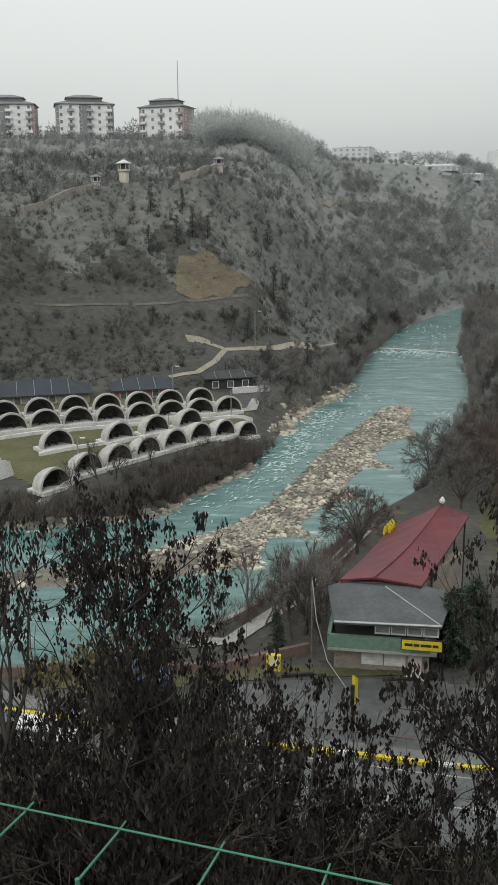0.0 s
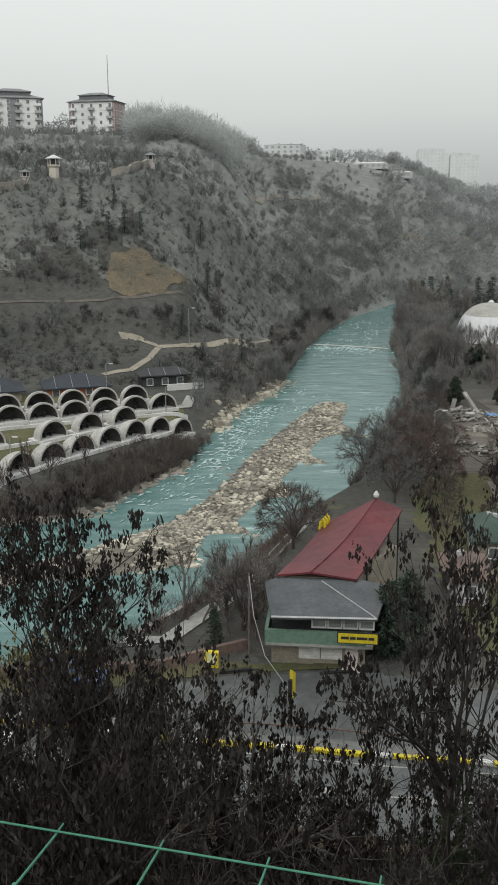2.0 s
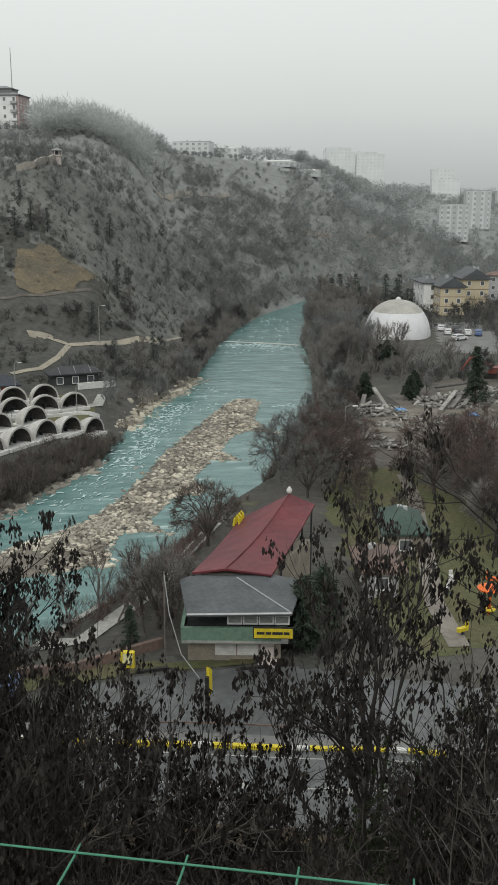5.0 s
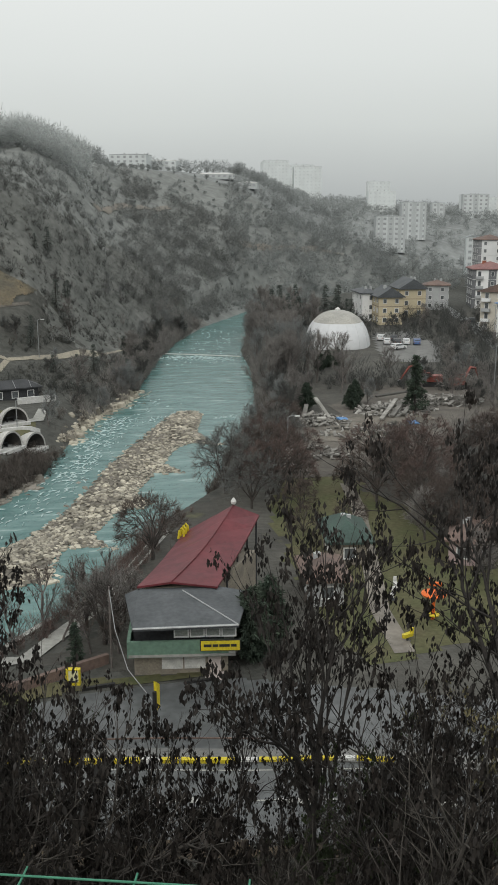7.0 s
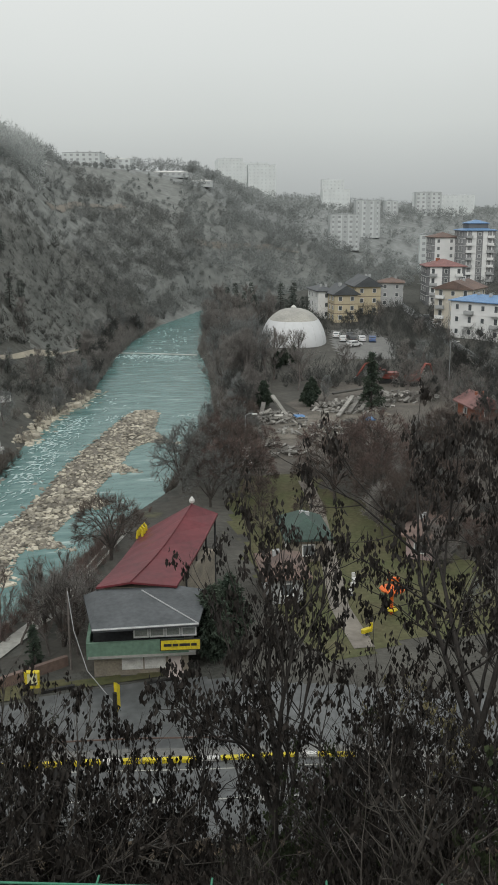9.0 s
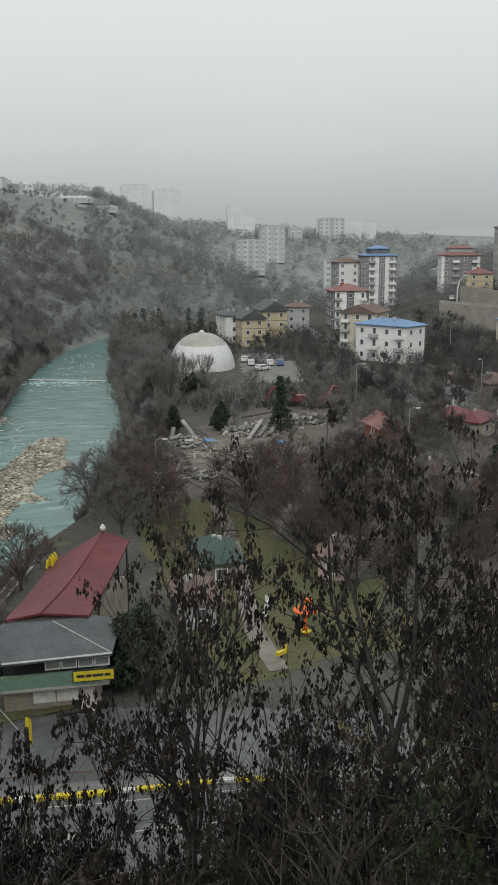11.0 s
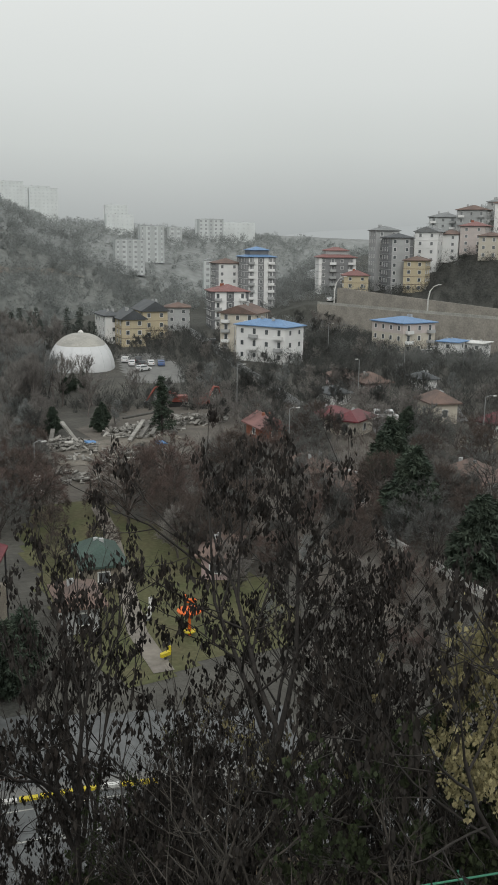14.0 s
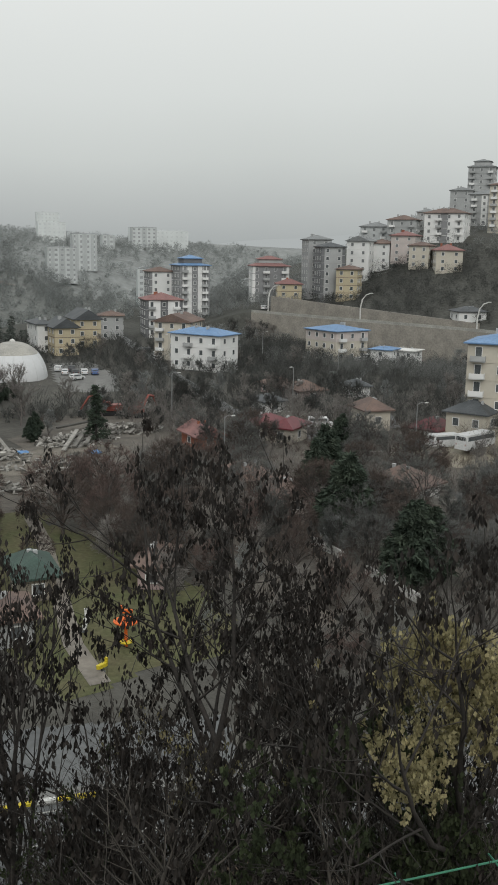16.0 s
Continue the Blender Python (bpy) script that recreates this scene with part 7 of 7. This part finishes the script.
for x, y, h in ((39, 100, 7.5), (42, 108, 8.5), (46, 104, 8), (48, 112, 7), (44, 96, 7), (52, 116, 7.5), (41, 92, 6), (30.5, 118, 6), (36, 121, 5), (29, 98, 4), (33, 92, 3.5), (31, 105, 4.5), (37, 104, 4.2), (27, 90, 3.5)):
    tree(("broad", "domed")[int(x) % 2], x, y, h, "spreading leafless tree with reddish brown twigs in the park", "park trees")
for x, y, h in ((118, 300, 7), (130, 296, 8), (122, 278, 7), (140, 275, 7), (148, 262, 7), (160, 262, 8), (172, 300, 8)):
    town_stand.append(("mid1", x, y, h))
for x, y, h in ((181, 283, 9), (185, 286, 8), (188, 283, 8.5), (178, 288, 9), (191, 280, 7), (174, 270, 8), (181, 272, 7.5), (168, 250, 7), (158, 240, 6), (150, 226, 6), (143, 222, 5.5), (128, 224, 5.5), (121, 228, 5), (115, 262, 6), (112, 270, 6)):
    town_stand.append(("mid%d" % (int(x) % 2), x, y, h))
for k in range(34):
    a, d = radians(rng.uniform(25.5, 40)), rng.uniform(158, 222)
    town_stand.append(("mid%d" % (k % 2), d * math.sin(a), d * math.cos(a), rng.uniform(5, 8.5)))
stand("bank_woods", bank_stand, "leafless grey-brown trees lining the upper river")
stand("hillside_trees", hill_stand, "scattered leafless grey trees on the hillside")
stand("town_trees", town_stand, "leafless grey trees between the town houses")

OPEN = [(77.9, 135.2, 2.2), (93.5, 135, 2.0), (114, 110, 4.0), (108.5, 142.5, 1.2), (31.6, 67.2, 2.5)]


def clear_view(x, y, h):
    """False where a tree would stand before one of the open spots."""
    a, d = math.atan2(x, y), math.hypot(x, y)
    for px, py, half in OPEN:
        pa, pd = math.atan2(px, py), math.hypot(px, py)
        if d < pd + 3 and abs(a - pa) * pd < half + 2.5 and (EYE - gz(x, y) - h) / d < (EYE - gz(px, py) - 0.5) / pd:
            return False
    return True


grng = np.random.default_rng(91)
k = 0
while k < 80:
    a, d = radians(grng.uniform(26, 50)), grng.uniform(90, 165)
    x, y, h = d * math.sin(a), d * math.cos(a), grng.uniform(4.5, 8.0)
    if on_right(x, y) and clear_view(x, y, h) and not inside(x, y, [(36, 114), (66, 126), (92, 166), (72, 178), (42, 150)]):
        tree(("greydome", "domed", "mid0", "greydome")[k % 4], x, y, h, "bare tree with fine grey-brown twigs between the old houses", "garden trees")
        k += 1
P = scatter(grng, 420, (33.5, 49), (200, 285), lambda x, y: on_right(x, y) and 6 < float(segment_distance(x, y, HIGHWAY, False)) < 60, 0.2)
thicket("wall_side_woods", P, grng.uniform(2.5, 6.0, len(P)), "greyscrub", 110, 0.05, "grey bare trees and scrub below the highway wall", 92, 0.5, "woods")

# ---- the wooded slope below the camera ----
def near_tree(x, y, top, spread, seed, label, n_cl, leafmat="leaf", levels=3, lean=0.0, size=0.17, kids=(6, 5, 4, 3), twig_n=2600, start=0.25, per=9, fork=1.0, reach=0.10, slim=0.2, bark="bark"):
    rng = np.random.default_rng(seed)
    z = gz(x, y)
    h = top - z
    segs, tips = grow(rng, h, spread, levels, lean=lean, kids=kids, start=start, fork=fork, thick=0.0085)
    hi = max(s[1][2] for s in segs)
    k = h / hi
    segs = [(a * k, b * k, r * k, q * k, l) for a, b, r, q, l in segs]
    tips = [(p * k, w) for p, w in tips]
    if leafmat in ("goldleaf", "paleleaf"):
        tips = [q for q in tips if q[0][2] > 0.8 * h] or tips
    hold = tips + [(b, (b - a).normalized()) for a, b, _, _, l in segs if l >= levels and b[2] > (0.8 if leafmat in ("goldleaf", "paleleaf") else 0.35) * h]
    ob = base("tree", x, y, z, 0, label, "tree")
    V, F = bars([s for s in segs if s[4] <= 1], 6, 0.02)
    part("trunk", fast_mesh("trunk", V, F, bark), None, ob)
    V, F = bars([s for s in segs if s[4] > 1], 4, 0.006)
    part("branchwork", fast_mesh("branchwork", V, F, bark), None, ob)["kind"] = "stuff"
    V, F = twigs(rng, tips, int(twig_n * (0.22 if leafmat == "leaf" else 0.5)), 0.42, 0.005)
    part("twig_crown", fast_mesh("twig_crown", V, F, bark), None, ob)["kind"] = "stuff"
    if n_cl:
        if leafmat == "leaf":
            V, F = leaves(rng, hold, n_cl, per + 3, size * 1.2, reach, slim * 1.15, 1.4)
        else:
            V, F = leaves(rng, hold, n_cl, per + 5, size, reach, slim)
        part("leaf_crown", fast_mesh("leaf_crown", V, F, leafmat), None, ob, {"leaf": "hanging dead leaves and seed bunches", "goldleaf": "yellowing leaves", "paleleaf": "pale yellow leaves", "mossleaf": "dull green leaves"}[leafmat])["kind"] = "stuff"
    return ob


def at_bearing(az, d):
    return d * math.sin(radians(az)), d * math.cos(radians(az))


DEAD = "tree with hanging dead brown leaves on the wooded slope"
GOLD = "shrubby tree with yellowing leaves on the slope"
near_tree(*at_bearing(-8.0, 23), 25.6, 0.55, 405, DEAD, 620, twig_n=3200, start=0.32, kids=(7, 6, 4, 3), fork=0.9)
near_tree(*at_bearing(-6.8, 22), 22.6, 0.42, 110, DEAD, 150, twig_n=1600, start=0.35)
near_tree(*at_bearing(27.0, 20), 28.6, 0.7, 421, DEAD, 760, twig_n=2600, kids=(7, 6, 4, 3), start=0.26, fork=1.15, lean=0.1)
near_tree(*at_bearing(17.0, 21), 26.2, 0.5, 413, DEAD, 330, twig_n=1600, start=0.3)
near_tree(*at_bearing(34.2, 22), 24.6, 0.5, 104, DEAD, 260, twig_n=1600, start=0.3)
near_tree(*at_bearing(-17.6, 20), 27.0, 0.6, 105, DEAD, 180, twig_n=1600, start=0.3)
near_tree(*at_bearing(48.5, 24), 25.0, 0.6, 106, "tree with few brown and yellowing leaves on the slope", 200, twig_n=2200, start=0.3)
near_tree(*at_bearing(42.4, 19.0), 25.4, 0.5, 107, GOLD, 1300, "paleleaf", size=0.11, twig_n=1600, start=0.15, slim=0.4, reach=0.25)
near_tree(*at_bearing(48.2, 21), 24.6, 0.6, 108, GOLD, 60, "goldleaf", size=0.10, twig_n=1600, start=0.15, slim=0.4, reach=0.25)
near_tree(*at_bearing(47.4, 17), 24.0, 0.7, 114, "dull green leafy shrub on the wooded slope", 700, "mossleaf", size=0.14, twig_n=1200, start=0.12, slim=0.4, reach=0.25)
near_tree(*at_bearing(14.5, 20), 19.8, 0.8, 115, "dull green leafy shrub on the wooded slope", 160, "mossleaf", size=0.14, twig_n=1200, start=0.12, slim=0.4, reach=0.25)
near_tree(*at_bearing(37.0, 19), 24.4, 0.5, 111, DEAD, 130, twig_n=2000, start=0.25)
near_tree(*at_bearing(41.0, 20), 23.4, 0.5, 112, DEAD, 90, twig_n=2000, start=0.25)
near_tree(*at_bearing(50.0, 19), 28.2, 0.75, 116, "tree with few brown and yellowing leaves on the slope", 260, twig_n=1800, start=0.3)
near_tree(*at_bearing(22.6, 18), 22.6, 0.6, 117, DEAD, 130, twig_n=1600, start=0.3)
near_tree(*at_bearing(30.6, 18), 23.2, 0.6, 118, DEAD, 130, twig_n=1600, start=0.3)
near_tree(*at_bearing(13.4, 22), 19.6, 0.6, 119, DEAD, 130, twig_n=1600, start=0.3)
near_tree(*at_bearing(-13.5, 30), 18.0, 0.75, 109, GOLD, 300, "goldleaf", size=0.13, twig_n=1200, start=0.15, slim=0.4, reach=0.25)
for az, d, top, seed in ((-15.5, 19, 22.4, 431), (-12.4, 21, 22.8, 432), (-4.2, 20, 22.6, 433), (-1.4, 21, 21.6, 434), (1.6, 22, 20.6, 435), (-10.0, 17, 22.6, 436)):
    near_tree(*at_bearing(az, d), top, 0.75, seed, "bushy tree with hanging dead brown leaves on the slope", 380, twig_n=3600, start=0.2, kids=(7, 6, 4), levels=3, bark="shrubbark")
srng = np.random.default_rng(77)
for k in range(34):
    az = -19 + 72 * (k + srng.random()) / 34
    d = srng.uniform(15, 29)
    el = np.interp(az, [-20, -12, -2, 0.5, 4, 6.5, 12, 14.5, 20, 34, 37, 47, 55], [-26.5, -26, -27, -31.5, -33.5, -36, -35, -30.5, -27, -27, -30, -29, -25]) - srng.uniform(0, 5)
    x, y = at_bearing(az, d)
    top = EYE + d * math.tan(radians(el))
    if top - gz(x, y) < 1.8:
        continue
    near_tree(x, y, top, 0.75, 200 + k, "low tangled shrub with dead brown leaves on the slope", int(srng.uniform(40, 90) * (2.2 if az < 1 else 2.0 if 11 < az < 32 else 1)), "leaf" if k % 6 else ("goldleaf", "mossleaf")[k // 6 % 2], size=0.14, kids=(6, 5, 4), twig_n=2400, start=0.1, per=7, bark="shrubbark" if az > 16 or k % 2 else "bark")
for k in range(16):
    az = -1 + 17 * (k + srng.random()) / 16
    d = srng.uniform(14, 26)
    x, y = at_bearing(az, d)
    top = EYE + d * math.tan(radians(-36.6 - srng.uniform(0, 3)))
    if top - gz(x, y) > 1.0:
        near_tree(x, y, top, 0.8, 300 + k, "low tangled shrub with dead brown leaves on the slope", 45, "leaf", size=0.11, kids=(6, 5, 4), twig_n=2600, start=0.08, per=5, bark="shrubbark")
P = scatter(srng, 1100, (-24, 58), (11, 40), lambda x, y: y * 0.966 + x * 0.259 < 41, 0.1)
keep = [p for p in P if p[2] + 2.2 < EYE - math.hypot(p[0], p[1]) * math.tan(radians(36.5 if 1 < math.degrees(math.atan2(p[0], p[1])) < 15 else 28))]
thicket("slope_undergrowth", keep, srng.uniform(0.8, 2.6, len(keep)), "twig3", 130, 0.011, "dense dark leafless undergrowth on the slope", 15, 0.55)

P = scatter(srng, 46, (-17, -8.5), (12.5, 15.5), None, 0.0)
P[:, 2] = EYE - np.hypot(P[:, 0], P[:, 1]) * math.tan(radians(39.5)) - 0.3
P[:, 2] = np.maximum(P[:, 2] * 0 + [gz(p[0], p[1]) for p in P], P[:, 2] - 9)
thicket("dry_stalks", P, srng.uniform(1.6, 4.2, len(P)), "straw", 16, 0.008, "pale dry grass stalks behind the fence", 31, 0.35, "grass")
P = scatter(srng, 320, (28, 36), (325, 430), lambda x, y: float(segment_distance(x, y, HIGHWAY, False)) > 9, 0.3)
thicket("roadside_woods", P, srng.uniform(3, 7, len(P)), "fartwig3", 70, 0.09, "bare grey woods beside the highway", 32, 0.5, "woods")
P = scatter(srng, 420, (26, 49), (100, 215), lambda x, y: on_right(x, y) and float(segment_distance(x, y, [(88, 112), (107, 142), (104, 170), (118, 215)], False)) > 4, 0.2)
thicket("garden_thickets", P, srng.uniform(2.2, 5.0, len(P)), "banktwig", 110, 0.026, "leafless garden trees and thickets between the houses", 33, 0.5)
P = scatter(srng, 230, (33, 51), (52, 92), lambda x, y: y * 0.966 + x * 0.259 > 60 and float(segment_distance(x, y, road_line, False)) > 6.5, 0.15)
thicket("yard_shrubs", P, srng.uniform(0.7, 2.2, len(P)), "banktwig", 90, 0.014, "brown leafless shrubs and brambles below the gardens", 34, 0.6)

# ---- green catch fence at the top of the slope ----
HF = 11.0
k_ = HF / 9.5
fence = base("fence", 0, 0, 0, 0, "green painted steel fence with outward brackets at the slope's top", "fence")
p0, step_ = Vector((-3.71 * k_, 13.4 * k_, EYE - HF)), Vector((1.6 * k_, -0.522 * k_, 0))
out = Vector((0.31, 0.95, -0.10)).normalized()
bend, step_far = p0 + step_ * 7, Vector((1.88, -0.492, 0))
part("top_rail", Geo().tube([p0 - step_ * 3, p0 + step_ * 4, bend, bend + step_far * 6], 0.021, n=8), "fence", fence)
arm = Geo().tube([tuple(-out * 1.6), tuple(-out * 0.1), tuple(out * 0.28 + Vector((0, 0, 0.03)))], 0.026, 0.02, 6).mesh("bracket", "fence")
for k in range(-2, 13):
    q = p0 + step_ * k if k < 8 else bend + step_far * (k - 7)
    part("bracket", arm, None, fence, at=Matrix.Translation(q - Vector((0, 0, 0.045))))
    f0 = q - out * 1.6
    g0 = gz(f0.x, f0.y)
    part("post", Geo().tube([(f0.x, f0.y, min(g0, f0.z - 1.5) - 0.3), (f0.x, f0.y, f0.z)], 0.045, n=6), "fence", fence)
